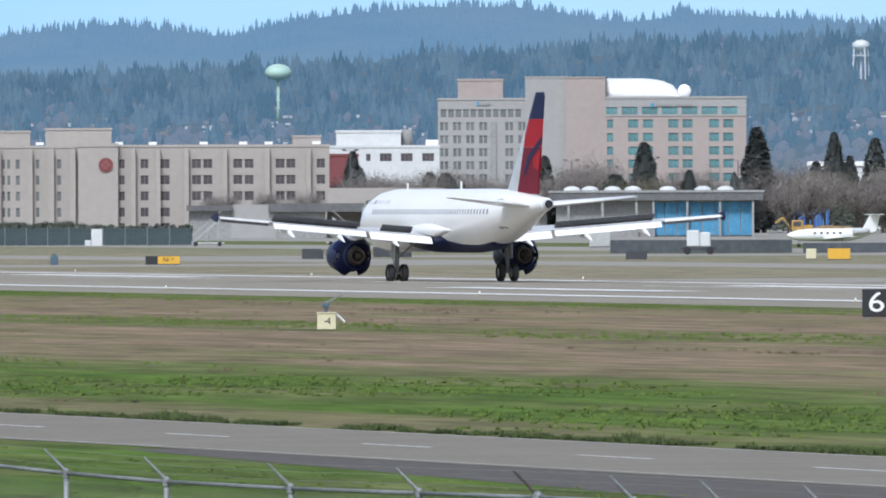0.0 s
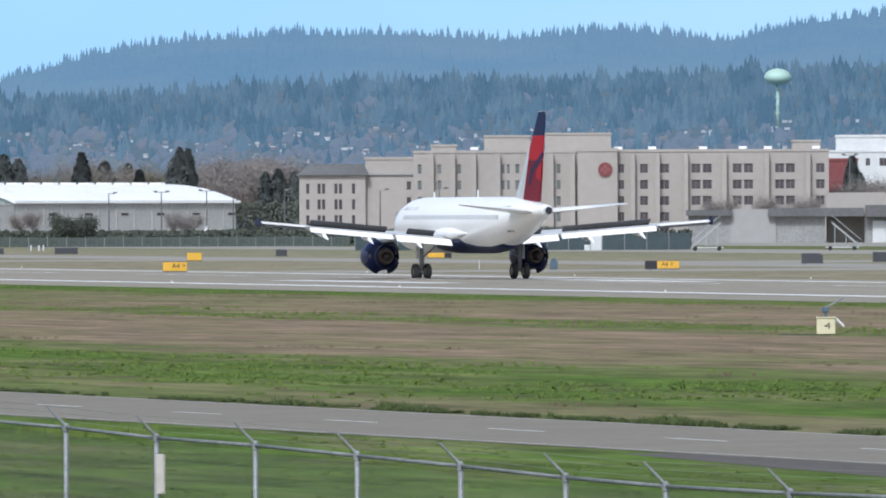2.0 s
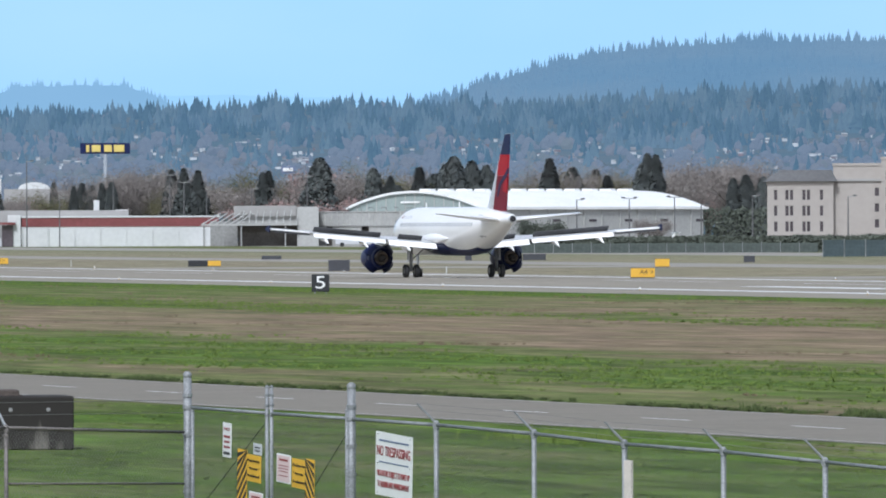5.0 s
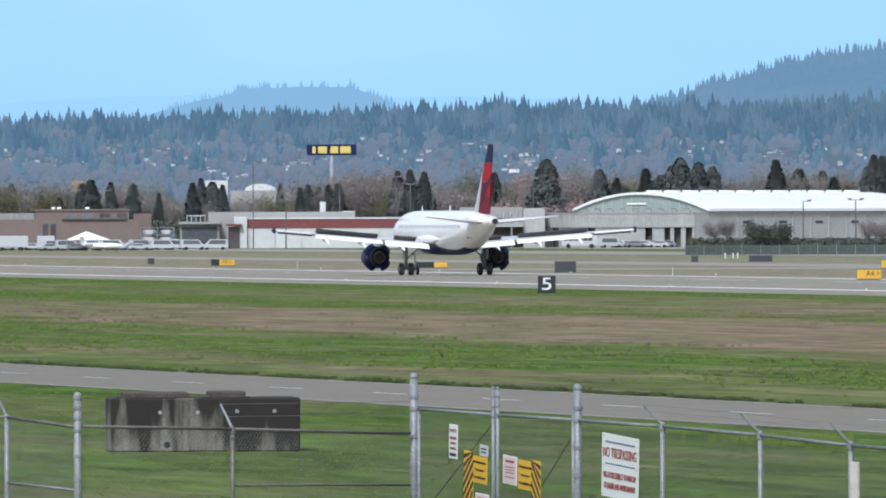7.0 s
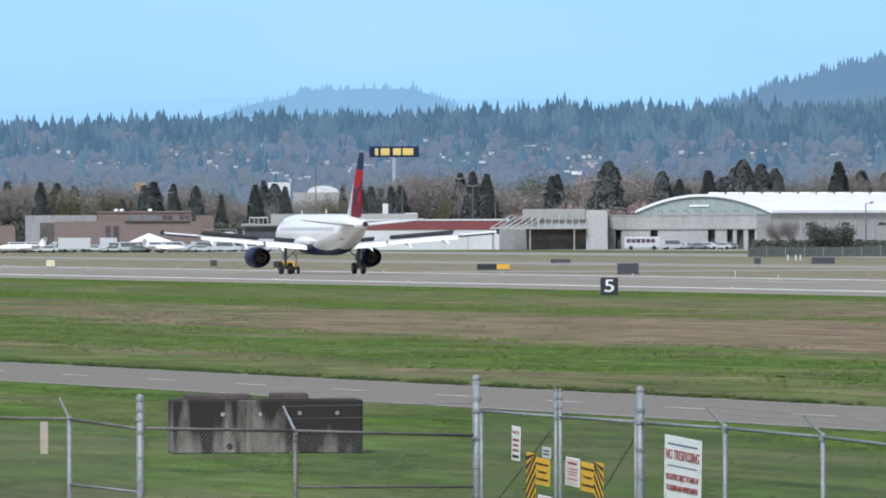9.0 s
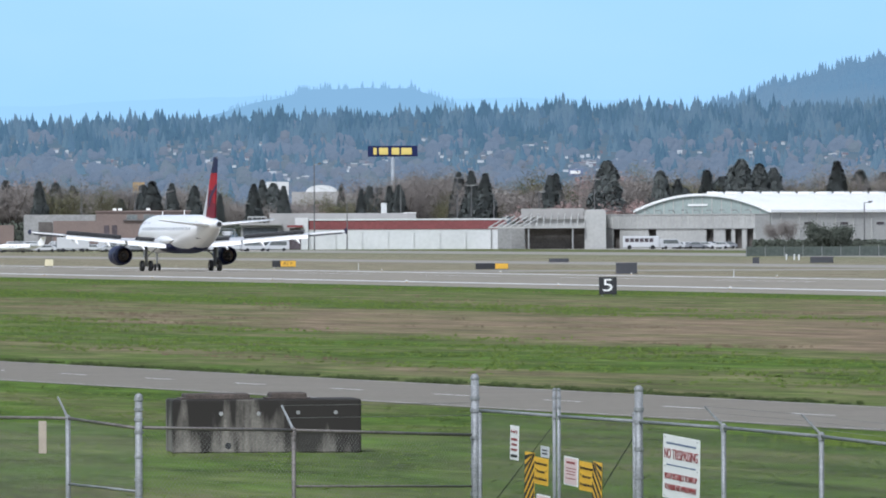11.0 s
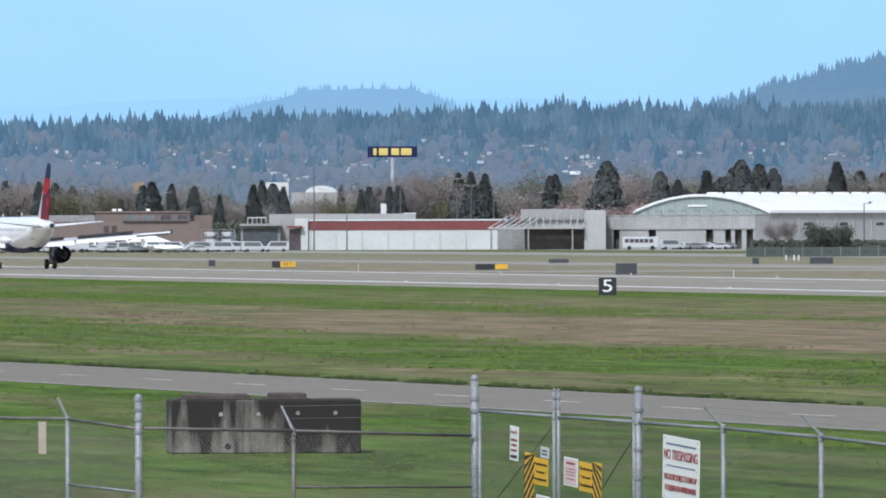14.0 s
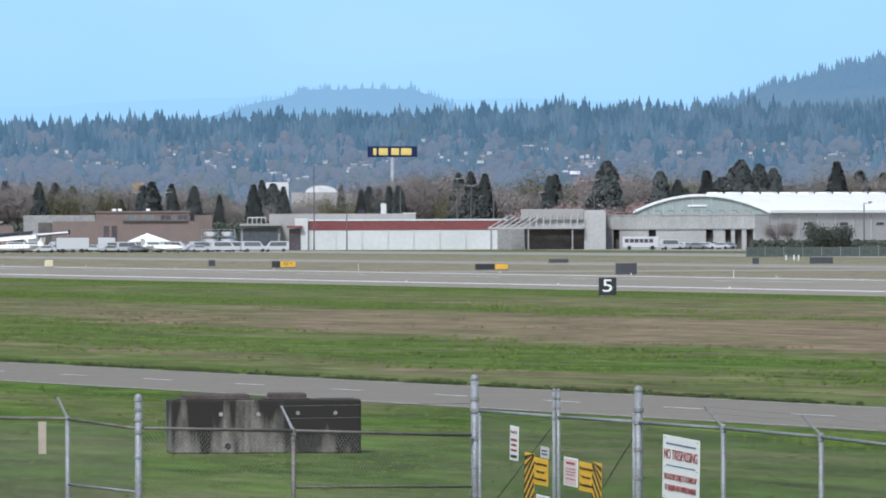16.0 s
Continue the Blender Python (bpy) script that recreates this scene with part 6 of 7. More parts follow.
solid("utility_box", boxes((-.75, .75, 0, .8, 0, 2.3, .05), (-1.6, -.8, .1, .7, 0, .8, .05)), PALE, facing(1607, 1530), "pale grey utility box by a fence", "box")


# ---- the boundary fence and its gate ----
WIRE = material("fence_wire", (0.185, 0.185, 0.165), 0.6, 0.1, 0.5, metal=0.2)
HAZARDYELLOW = material("hazard_yellow", (0.72, 0.42, 0.03), 0.55, 0.06, 0.4)
PINKPAPER = material("faded_pink_sign", (0.66, 0.52, 0.50), 0.6, 0.05, 0.4)
F0, F1 = spot(495, 150), spot(2170, 123.4)


def fence_at(b):
    """Where the bearing b meets the fence's line."""
    d, r = F1 - F0, spot(b, 1.0)
    k = (F0.x * d.y - F0.y * d.x) / (r.x * d.y - r.y * d.x)
    return r * k, k


RAIL = ((55, -325.0), (345, -347.0), (495, -358.0), (668, -374.1), (828, -393.1), (1003, -407.0), (1183, -426.0), (1366, -445.0), (1552, -466.0), (1729, -482.0), (1949, -495.0), (2176, -504.0), (2386, -512.0), (2556, -521.0), (2716, -530.0), (2900, -541.0), (3100, -551.0))


def rail_point(b):
    p, d = fence_at(b)
    return Vector((p.x, p.y, height(between(RAIL, b), d)))


def chain_link(a, b, za0=0.05, zb0=0.05, step=0.072, r=0.0021):
    """Crossed wires between two posts; a and b are the tops."""
    L, H = (b.xy - a.xy).length, min(a.z - za0, b.z - zb0) - .02
    ex = Vector((*(b.xy - a.xy).normalized(), 0))
    nrm = Vector((-ex.y, ex.x, 0))
    v, f = [], []
    drop = (b.z - a.z) / L
    for fam in (1, -1):
        s = -H if fam > 0 else 0.0
        while s < (L if fam > 0 else L + H):
            # climbs H over a run of H
            pts = []
            for t in (0.0, 1.0):
                pts.append([s + fam * H * t, H * t])
            (x0, z0), (x1, z1) = pts
            clip = []
            for x, z, xo, zo in ((x0, z0, x1, z1), (x1, z1, x0, z0)):
                lim = min(max(x, 0.0), L)
                z = z + (zo - z) * ((lim - x) / (xo - x)) if x != lim else z
                clip.append((lim, z))
            (x0, z0), (x1, z1) = clip
            if abs(x1 - x0) > .04:
                i0 = len(v)
                for x, z in clip:
                    c = Vector((a.x, a.y, za0)) + ex * x + Vector((0, 0, z + drop * x * z / H))
                    v += [c + nrm * r, c + Vector((0, 0, r)) - nrm * r * .5, c - Vector((0, 0, r)) - nrm * r * .5]
                f += [(i0 + i, i0 + (i + 1) % 3, i0 + 3 + (i + 1) % 3, i0 + 3 + i) for i in range(3)]
            s += step
    me = bpy.data.meshes.new("chain_link")
    me.from_pydata(v, [], f)
    me.materials.append(WIRE)
    return me


def dome_post(name, parent, p, r, label, z0=0.0):
    bm = tube(bmesh.new(), (p.x, p.y, z0), (p.x, p.y, p.z - r * .7), r, None, 14)
    bmesh.ops.create_uvsphere(bm, u_segments=14, v_segments=8, radius=r * 1.12, matrix=Matrix.Translation((p.x, p.y, p.z - r * .7)))
    post = part(name, bm, GALV, parent, label, True)
    return post


def fence_right():
    fence = thing("chain_link_fence", Matrix(), "galvanised chain-link fence with slanted barbed-wire arms", "fence", "boundary fences")
    bs = [345, 495, 668, 828, 1003, 1183, 1366, 1552, 1729, 1949, 2176, 2386, 2556, 2716, 2900, 3100]
    tops = [rail_point(b) for b in bs]
    away = Vector((-(F1 - F0).y, (F1 - F0).x, 0)).normalized()
    if away.x > 0:
        away = -away
    ends = []
    for b, p in zip(bs[1:], tops[1:]):
        big = b == 2386
        r = .05 if big else .034
        post = dome_post("post", fence, p + Vector((0, 0, .05)), r, "grey steel post")
        tip = p + away * 0.02 + Vector((-.235, 0.06, .285))
        ends.append(tip)
        part("barb_arm", tube(bmesh.new(), p + Vector((0, 0, .02)), tip, .020, .012, 6), BARK if big else GALV, post, "slanted barbed-wire arm")
        part("cap", tube(bmesh.new(), p + Vector((0, 0, -.05)), p + Vector((0, 0, .03)), r * 1.35, None, 12), GALV, post)
    for p, q in zip(tops, tops[1:]):
        part("top_rail", tube(bmesh.new(), p, q, .024, None, 8), GALV, fence, "grey steel top rail", True)
        part("chain_link", chain_link(p, q), WIRE, fence, "grey diamond wire mesh")
    for p, q, e0, e1 in zip(tops[1:], tops[2:], ends, ends[1:]):
        for k in (.35, .7, 1.0):
            part("barbed_wire", tube(bmesh.new(), p.lerp(e0, k), q.lerp(e1, k), .0028, None, 3, False), WIRE, fence)
    p = rail_point(835) 
    tag = thing("marker_plate", Matrix(), "narrow white plate wired to the fence", "plate", "fence plates")
    part("plate", boxes((-.06, .06, 0, .012, -.26, .24, .004)), material("weathered_white_plate", (0.56, 0.51, 0.46), 0.6, 0.12, 0.2), tag)
    tag.matrix_basis = facing(835, fence_at(835)[1] - .08, height(-455, fence_at(835)[1]))


def gate():
    D = lambda b: fence_at(b)[1]
    at = lambda b, e: Vector((*fence_at(b)[0].xy, height(e, D(b))))
    g = thing("gate", Matrix(), "double chain-link gate between tall domed steel posts", "gate")
    for b, e in ((55, -264), (345, -285)):
        post = dome_post("gate_post", g, at(b, e), .058, "tall domed steel gate post")
        for de in (40, 62, 110, 160, 210):
            c = at(b, e - de)
            part("hinge_band", tube(bmesh.new(), c - Vector((0, 0, .025)), c + Vector((0, 0, .025)), .070, None, 14), GALV, post, "steel hinge band")
    for b0, b1, side in ((64, 195.5, 0), (203.5, 337, 1)):
        e0, e1 = (-326, -336) if not side else (-337, -346)
        leaf = part("gate_leaf", tube(bmesh.new(), at(b0, e0), at(b1, e1), .024, None, 8), GALV, g, "grey steel gate leaf", True)
        inner = b1 if not side else b0
        outer = b0 if not side else b1
        top = at(inner, -288)
        dome_post("upright", leaf, top, .026, "grey steel upright")
        p = at(outer, -330)
        dome_post("upright", leaf, p, .026, "grey steel upright")
        part("chain_link", chain_link(at(b0, e0), at(b1, e1)), WIRE, leaf, "grey diamond wire mesh")
        z = .25
        a, c = at(b0, e0), at(b1, e1)
        part("bottom_rail", tube(bmesh.new(), (a.x, a.y, z), (c.x, c.y, z), .022, None, 8), GALV, leaf)
        q, s = (at(outer, -372), at(inner, -590)) if side else (at(inner, -350), at(outer, -520))
        part("brace", tube(bmesh.new(), q, s, .006, None, 5), DARKBACK, leaf, "thin diagonal brace")
        for de in (16, 34, 52):
            c = at(inner, -288 - de)
            part("wire_tie", tube(bmesh.new(), c - Vector((0, 0, .014)), c + Vector((0, 0, .014)), .034, None, 10), GALV, leaf)


def hung_sign(name, b0, b1, e_top, e_bot, mat, label, turn=0.0, group=""):
    """A flat metal sign wired to the gate or fence."""
    b = (b0 + b1) / 2
    run = fence_at(b + 20)[0] - fence_at(b - 20)[0]
    turn += math.degrees(math.atan2(run.y, run.x)) + math.degrees(b / TICK)      # lies flat along the wire
    d = fence_at(b)[1] - .10
    k = d / TICK
    w, hgt = (b1 - b0) * k / max(.2, math.cos(radians(turn))), (e_top - e_bot) * k
    s = thing(name, facing(b, d, height((e_top + e_bot) / 2, d), turn) @ pose(0, 0, 0, 0, 3.0, 0), label, "sign", group)
    part("plate", boxes((-w / 2, w / 2, 0, .008, -hgt / 2, hgt / 2, .003)), mat, s)
    return s, w, hgt


def bars(s, w, rows, mat, y=-.004):
    """Plain bars for writing too small to read: rows of (height, half width share, thickness)."""
    for z, half, t in rows:
        part("text_bar", boxes((-w * half, w * half, y, y + .003, z - t / 2, z + t / 2)), mat, s)


def signs():
    s, w, h = hung_sign("warning_sign", 387, 452, -374, -487, SIGNWHITE, "white no-trespassing sign with red lettering on the fence")
    def words(z, lengths, t):
        """A line of small print as one plain bar for each word."""
        run = sum(lengths) + .35 * (len(lengths) - 1)
        u, at = w * .80 / run, -w * .40
        for n in lengths:
            part("text_bar", boxes((at, at + n * u, -.004, -.001, z - t / 2, z + t / 2)), BLUEINK, s)
            at += (n + .35) * u
    words(h * .37, (8, 2, 3, 4, 2, 8), .024)
    lettering("NO TRESPASSING", .19, REDINK, s, pose(0, -.006, h * .20) @ UPRIGHT, w * .90)
    words(h * .03, (3, 5, 3, 3, 4), .018)
    lettering("VIOLATORS SUBJECT TO FINES UP", .115, REDINK, s, pose(0, -.006, -h * .15) @ UPRIGHT, w * .88)
    lettering("TO $10,000 AND IMPRISONMENT", .115, REDINK, s, pose(0, -.006, -h * .32) @ UPRIGHT, w * .86)
    for x in (-.44, .44):
        for z in (-.46, 0, .46):
            part("bolt", tube(bmesh.new(), (w * x, -.006, h * z), (w * x, 0, h * z), .008, None, 6), DARKBACK, s)
    s, w, h = hung_sign("parking_sign", 117, 132, -353, -414, SIGNWHITE, "narrow white sign with faded red print on the gate")
    lettering("NO", .06, REDINK, s, pose(0, -.006, h * .32) @ UPRIGHT, w * .7)
    bars(s, w, ((h * .10, .36, .035), (-h * .05, .30, .03), (-h * .2, .34, .03)), REDINK)
    bars(s, w, ((-h * .38, .36, .04),), BLACK)
    s, w, h = hung_sign("small_plate", 171, 186, -390, -410, SILVER, "small grey plate on the gate")
    bars(s, w, ((h * .15, .3, .02), (-h * .15, .3, .02)), DARKBACK)
    for b0, b1, e0, e1 in ((159, 184, -410, -458), (239, 266, -418, -470)):
        s, w, h = hung_sign("caution_sign", b0, b1, e0, e1, HAZARDYELLOW, "yellow pedestrian access prohibited sign with dark lettering on the gate", group="caution signs")
        for word, z, share in (("Pedestrian", .28, .84), ("Access", 0.0, .56), ("Prohibited", -.28, .80)):
            lettering(word, .055, BLACK, s, pose(0, -.006, h * z) @ UPRIGHT, w * share)
        for x in (-.38, .38):
            part("text_bar", boxes((w * x - .006, w * x + .006, -.004, -.001, .0, .03)), BLACK, s)
    for b0, b1, e0, e1 in ((212, 237, -409, -460), (163, 187, -476, -520)):
        s, w, h = hung_sign("notice_sign", b0, b1, e0, e1, SIGNWHITE, "white notice with a faded red border on the gate", group="notice signs")
        part("border", boxes((-w * .44, w * .44, -.003, -.0005, -h * .45, h * .45)), PINKPAPER, s, "faded red print")
        bars(s, w, ((h * .3, .3, .03), (h * .1, .34, .012), (0, .34, .012), (-h * .1, .30, .012), (-h * .25, .34, .012)), REDINK, -.005)
    for b0, b1, e0, e1, way in ((142, 159, -400, -540, 1), (262, 278, -418, -560, -1)):
        s, w, h = hung_sign("hazard_board", b0, b1, e0, e1, HAZARDYELLOW, "yellow and black striped hazard board on the gate", group="hazard boards")
        n = 8
        for i in range(n):
            bm = bmesh.new()
            z = -h / 2 + h * (i + .1) / n
            t = h / n * .5
            up = way * w * .9
            lo = [(-w / 2, z - (up if way < 0 else 0) * 0 + (0 if way > 0 else -up)), (w / 2, z + (up if way > 0 else 0))]
            ptsz = [(-w / 2, lo[0][1]), (w / 2, lo[1][1]), (w / 2, lo[1][1] + t), (-w / 2, lo[0][1] + t)]
            ptsz = [(x, min(h / 2, max(-h / 2, zz))) for x, zz in ptsz]
            a = [bm.verts.new((x, -.004, zz)) for x, zz in ptsz]
            c = [bm.verts.new((x, -.001, zz)) for x, zz in ptsz]
            bm.faces.new(a)
            for j in range(4):
                bm.faces.new((a[j], a[(j + 1) % 4], c[(j + 1) % 4], c[j]))
            part("black_stripe", bm, BLACK, s, "black slanted stripe")


def fence_left():
    g = fence_at(55)
    P = lambda b, d, e: Vector((*spot(b, d).xy, height(e, d)))
    fence = thing("chain_link_fence", Matrix(), "older chain-link fence with rusty rails beside the gate", "fence", "boundary fences")
    RUST = material("weathered_rail", (0.20, 0.18, 0.165), 0.6, 0.2, 0.4, 0.1, metal=0.3)
    a, m, c = P(48, g[1] - .12, -369), P(-266, 156.0, -360), P(-540, 154.2, -354)
    post = dome_post("post", fence, m + Vector((0, 0, .03)), .030, "weathered steel post")
    post.data.materials[0] = RUST
    tip = P(-287, 156.2, -316)
    part("barb_arm", tube(bmesh.new(), m, tip, .022, .014, 6), GALV, post, "slanted barbed-wire arm")
    for de in (6, 16):
        q = m - Vector((0, 0, de * .0078))
        part("clamp", tube(bmesh.new(), q - Vector((0, 0, .02)), q + Vector((0, 0, .02)), .040, None, 10), RUST, post)
    corner = dome_post("corner_post", fence, P(-540, 154.2, -296), .052, "thick grey corner post")
    for de in (8, 26, 44, 66, 110, 150):
        q = P(-540, 154.2, -296 - de)
        part("band", tube(bmesh.new(), q - Vector((0, 0, .02)), q + Vector((0, 0, .02)), .062, None, 12), GALV, corner)
    for p, q in ((a, m), (m, c)):
        part("top_rail", tube(bmesh.new(), p, q, .022, None, 8), RUST, fence, "weathered top rail", True)
        part("chain_link", chain_link(p, q), WIRE, fence, "grey diamond wire mesh")
    lo = lambda p, e0, e: p - Vector((0, 0, (e0 - e) * .0078))
    part("mid_rail", tube(bmesh.new(), lo(m, -360, -459), lo(a, -369, -462), .016, None, 8), RUST, fence, "weathered lower rail", True)
    for k in (.5, 1.0):
        part("barbed_wire", tube(bmesh.new(), m.lerp(tip, k), a + Vector((0, 0, .35 * k + .1)), .0035, None, 4, False), WIRE, fence)
    far = thing("chain_link_fence", Matrix(), "chain-link fence running back from its corner post", "fence", "boundary fences")
    p1, p2 = P(-665, 156.5, -337), P(-900, 161, -333)
    post = dome_post("post", far, p1 + Vector((0, 0, .03)), .036, "grey steel post")
    part("barb_arm", tube(bmesh.new(), p1, P(-683, 156.6, -299), .022, .014, 6), GALV, post, "slanted barbed-wire arm")
    for p, q in ((P(-543, 154.3, -355), p1), (p1, p2)):
        part("top_rail", tube(bmesh.new(), p, q, .022, None, 8), RUST, far, "weathered top rail", True)
        part("chain_link", chain_link(p, q), WIRE, far, "grey diamond wire mesh")
    part("mid_rail", tube(bmesh.new(), P(-543, 154.3, -467), P(-665, 156.5, -453), .018, None, 8), GALV, far, "grey lower rail", True)
    tag = thing("marker_plate", facing(-710, 156.0, height(-370, 156)), "narrow cream plate wired to the fence", "plate", "fence plates")
    part("plate", boxes((-.055, .055, 0, .012, -.23, .22, .004)), material("beige_plate", (0.44, 0.37, 0.30), 0.6, 0.12, 0.2), tag)


fence_right(), gate(), signs(), fence_left()


# ---- concrete chamber behind the fence ----
def stained_concrete():
    m = material("stained_concrete", (0.255, 0.232, 0.200), 0.95, 0.15, 0.5, 0.1, 0.5, other=(0.15, 0.138, 0.12))
    n, k = m.node_tree.nodes, m.node_tree.links
    b = n["Principled BSDF"]
    old = b.inputs["Base Color"].links[0].from_socket
    tc, mp, no, r, x = n.new("ShaderNodeTexCoord"), n.new("ShaderNodeMapping"), n.new("ShaderNodeTexNoise"), n.new("ShaderNodeMapRange"), n.new("ShaderNodeMix")
    mp.inputs["Scale"].default_value = (1.2, 1.2, 0.22)
    no.inputs["Scale"].default_value, no.inputs["Detail"].default_value = 1.5, 6
    r.inputs[1].default_value, r.inputs[2].default_value = 0.43, 0.58
    x.data_type = "RGBA"
    k.new(tc.outputs["Object"], mp.inputs[0])
    k.new(mp.outputs[0], no.inputs["Vector"])
    sp, ma = n.new("ShaderNodeSeparateXYZ"), n.new("ShaderNodeMath")     # one end is stained more than the other
    ma.operation = "MULTIPLY_ADD"
    ma.inputs[1].default_value = 0.035
    k.new(tc.outputs["Object"], sp.inputs[0])
    k.new(sp.outputs[0], ma.inputs[0])
    down = n.new("ShaderNodeMath")                                       # streaks run down from the top edge
    down.operation = "MULTIPLY_ADD"
    down.inputs[1].default_value = 0.13
    k.new(sp.outputs[2], down.inputs[0])
    k.new(no.outputs[0], down.inputs[2])
    k.new(down.outputs[0], ma.inputs[2])
    k.new(ma.outputs[0], r.inputs[0])
    k.new(r.outputs[0], x.inputs[0])
    k.new(old, x.inputs[6])
    x.inputs[7].default_value = (0.022, 0.019, 0.016, 1)      # black algae streaks
    k.new(x.outputs[2], b.inputs["Base Color"])
    return m


def chamber():
    D = 246
    STAIN = stained_concrete()
    HATCH = material("rusty_hatch", (0.085, 0.068, 0.056), 0.9, 0.2, 0.4, 0.1, 0.3)
    c = thing("concrete_chamber", facing(-313, D, 0, 4), "dark stained concrete vault with round hatches in grass", "concrete vault")
    body = part("body", boxes((-2.06, 2.06, 0, 2.4, 0, 1.17, .03)), STAIN, c, "black-stained concrete body")
    part("top_slab", boxes((-1.75, -.35, .3, 1.9, 1.172, 1.29, .03), (-1.84, -.28, .25, 1.95, 1.172, 1.20, .01)), HATCH, c, "brown-black hatch slab")
    part("top_slab", boxes((.12, .90, .4, 1.6, 1.172, 1.31, .03), (.02, .98, .35, 1.65, 1.172, 1.20, .01)), HATCH, c, "brown-black hatch slab")
    for x, z in ((-1.0, .86), (-.18, .86), (.68, .88), (1.5, .88)):
        part("lifting_eye", tube(bmesh.new(), (x, -.02, z), (x, .02, z), .045, None, 14), GREYWALL, body, "pale round lifting insert")
    part("lifting_eye", tube(bmesh.new(), (-.85, -.02, .16), (-.85, .02, .16), .07, None, 14), BLACK, body, "dark drain hole")


chamber()


# ---- vehicles and parked aircraft far over the field ----
# White is dulled in the colour itself, for haze over the apron.
CARWHITE = material("hazed_white_car_paint", (0.50, 0.51, 0.52), 0.3, 0.03, 2.0, coat=0.5)
CARGREY = material("grey_car_paint", (0.22, 0.23, 0.25), 0.3, 0.05, 2.0, coat=0.5)
CARBLUE = material("dark_blue_car_paint", (0.05, 0.07, 0.14), 0.3, 0.05, 2.0, coat=0.5)
car_meshes = {}


def car(paint, label, van=False):
    c = thing("van" if van else "car", Matrix(), label, "van" if van else "car", "parked cars")
    L, H = (5.4, 2.1) if van else (4.5, 1.45)
    prof = ((0, .35), (0, .95), (.9, 1.05), (1.7, H), (L - .1, H), (L, 1.0), (L, .35)) if van else ((0, .35), (.02, .75), (1.1, .92), (1.75, H), (3.3, H), (4.2, .95), (4.5, .85), (4.5, .35))
    key = (paint.name, van)
    if key not in car_meshes:
        bm = slab([(x - L / 2, z) for x, z in prof], 0, 1.75)
        bmesh.ops.bevel(bm, geom=bm.edges[:], offset=.07, segments=1, affect="EDGES")
        car_meshes[key] = mesh("body", bm, paint)
        g = slab([(x - L / 2, z) for x, z in (((1.35, 1.15), (1.75, H - .15), (L - .5, H - .15), (L - .5, 1.15)) if van else ((1.3, .95), (1.8, H - .1), (3.25, H - .1), (3.95, .97)))], -.03, 1.78)
        car_meshes[key + (1,)] = mesh("glazing", g, GREYGLASS)
        car_meshes[key + (2,)] = mesh("wheel", tube(bmesh.new(), (0, -.03, 0), (0, .2, 0), .33, None, 16), RUBBER)
    part("body", car_meshes[key], paint, c)
    part("glazing", car_meshes[key + (1,)], SMOKE, c, "dark side glass")
    for x in (-L * .3, L * .3):
        for y in (0, 1.55):
            w = part("wheel", car_meshes[key + (2,)], RUBBER, c, "black wheel")
            w.matrix_basis = pose(x, y, .33)
    return c


fleet = [car(CARWHITE, "white saloon car parked on the apron"), car(CARGREY, "grey saloon car parked on the apron"), car(CARBLUE, "dark blue saloon car parked outside"), car(CARWHITE, "white panel van parked on the apron", True)]
spots = [(b, 2360 + 20 * (i % 3), k) for i, (b, k) in enumerate(((401, 3), (420, 0), (433, 0), (447, 1), (460, 0), (474, 2), (488, 0), (502, 1)))]
r7 = random.Random(77)
for i in range(46):
    spots.append((-775 + i * 9.2 + r7.uniform(-4, 4), 2300 + r7.uniform(-40, 60), r7.choices((0, 1, 2, 3), (5, 3, 1, 2))[0]))
spots += [(b, 2290, 3) for b in (-428, -385, -335, -296)]
spots += [(b, 2030, r7.choice((0, 1, 0))) for b in (868, 880, 893, 1148, 1160, 1172, 1690, 1712, 1760)]
for i, (b, d, k) in enumerate(spots):
    m = facing(b, d, .03, r7.choice((0, 180)) + r7.uniform(-25, 25))
    if fleet[k].name in used:
        copy_thing(fleet[k], m)
    else:
        used.add(fleet[k].name)
        fleet[k].matrix_basis = m


def bus():
    b = thing("shuttle_bus", facing(351, 2330, .03), "white shuttle bus with dark windows by the hangar", "bus")
    part("body", boxes((-3.9, 3.6, 0, 2.3, .4, 2.75, .12)), CARWHITE, b)
    for i in range(6):
        part("side_window", boxes((-3.4 + i * 1.0, -2.55 + i * 1.0, -.03, 0, 1.5, 2.3)), SMOKE, b)
    for x in (-2.5, 2.3):
        part("wheel", tube(bmesh.new(), (x, -.05, .45), (x, .3, .45), .45, None, 16), RUBBER, b)


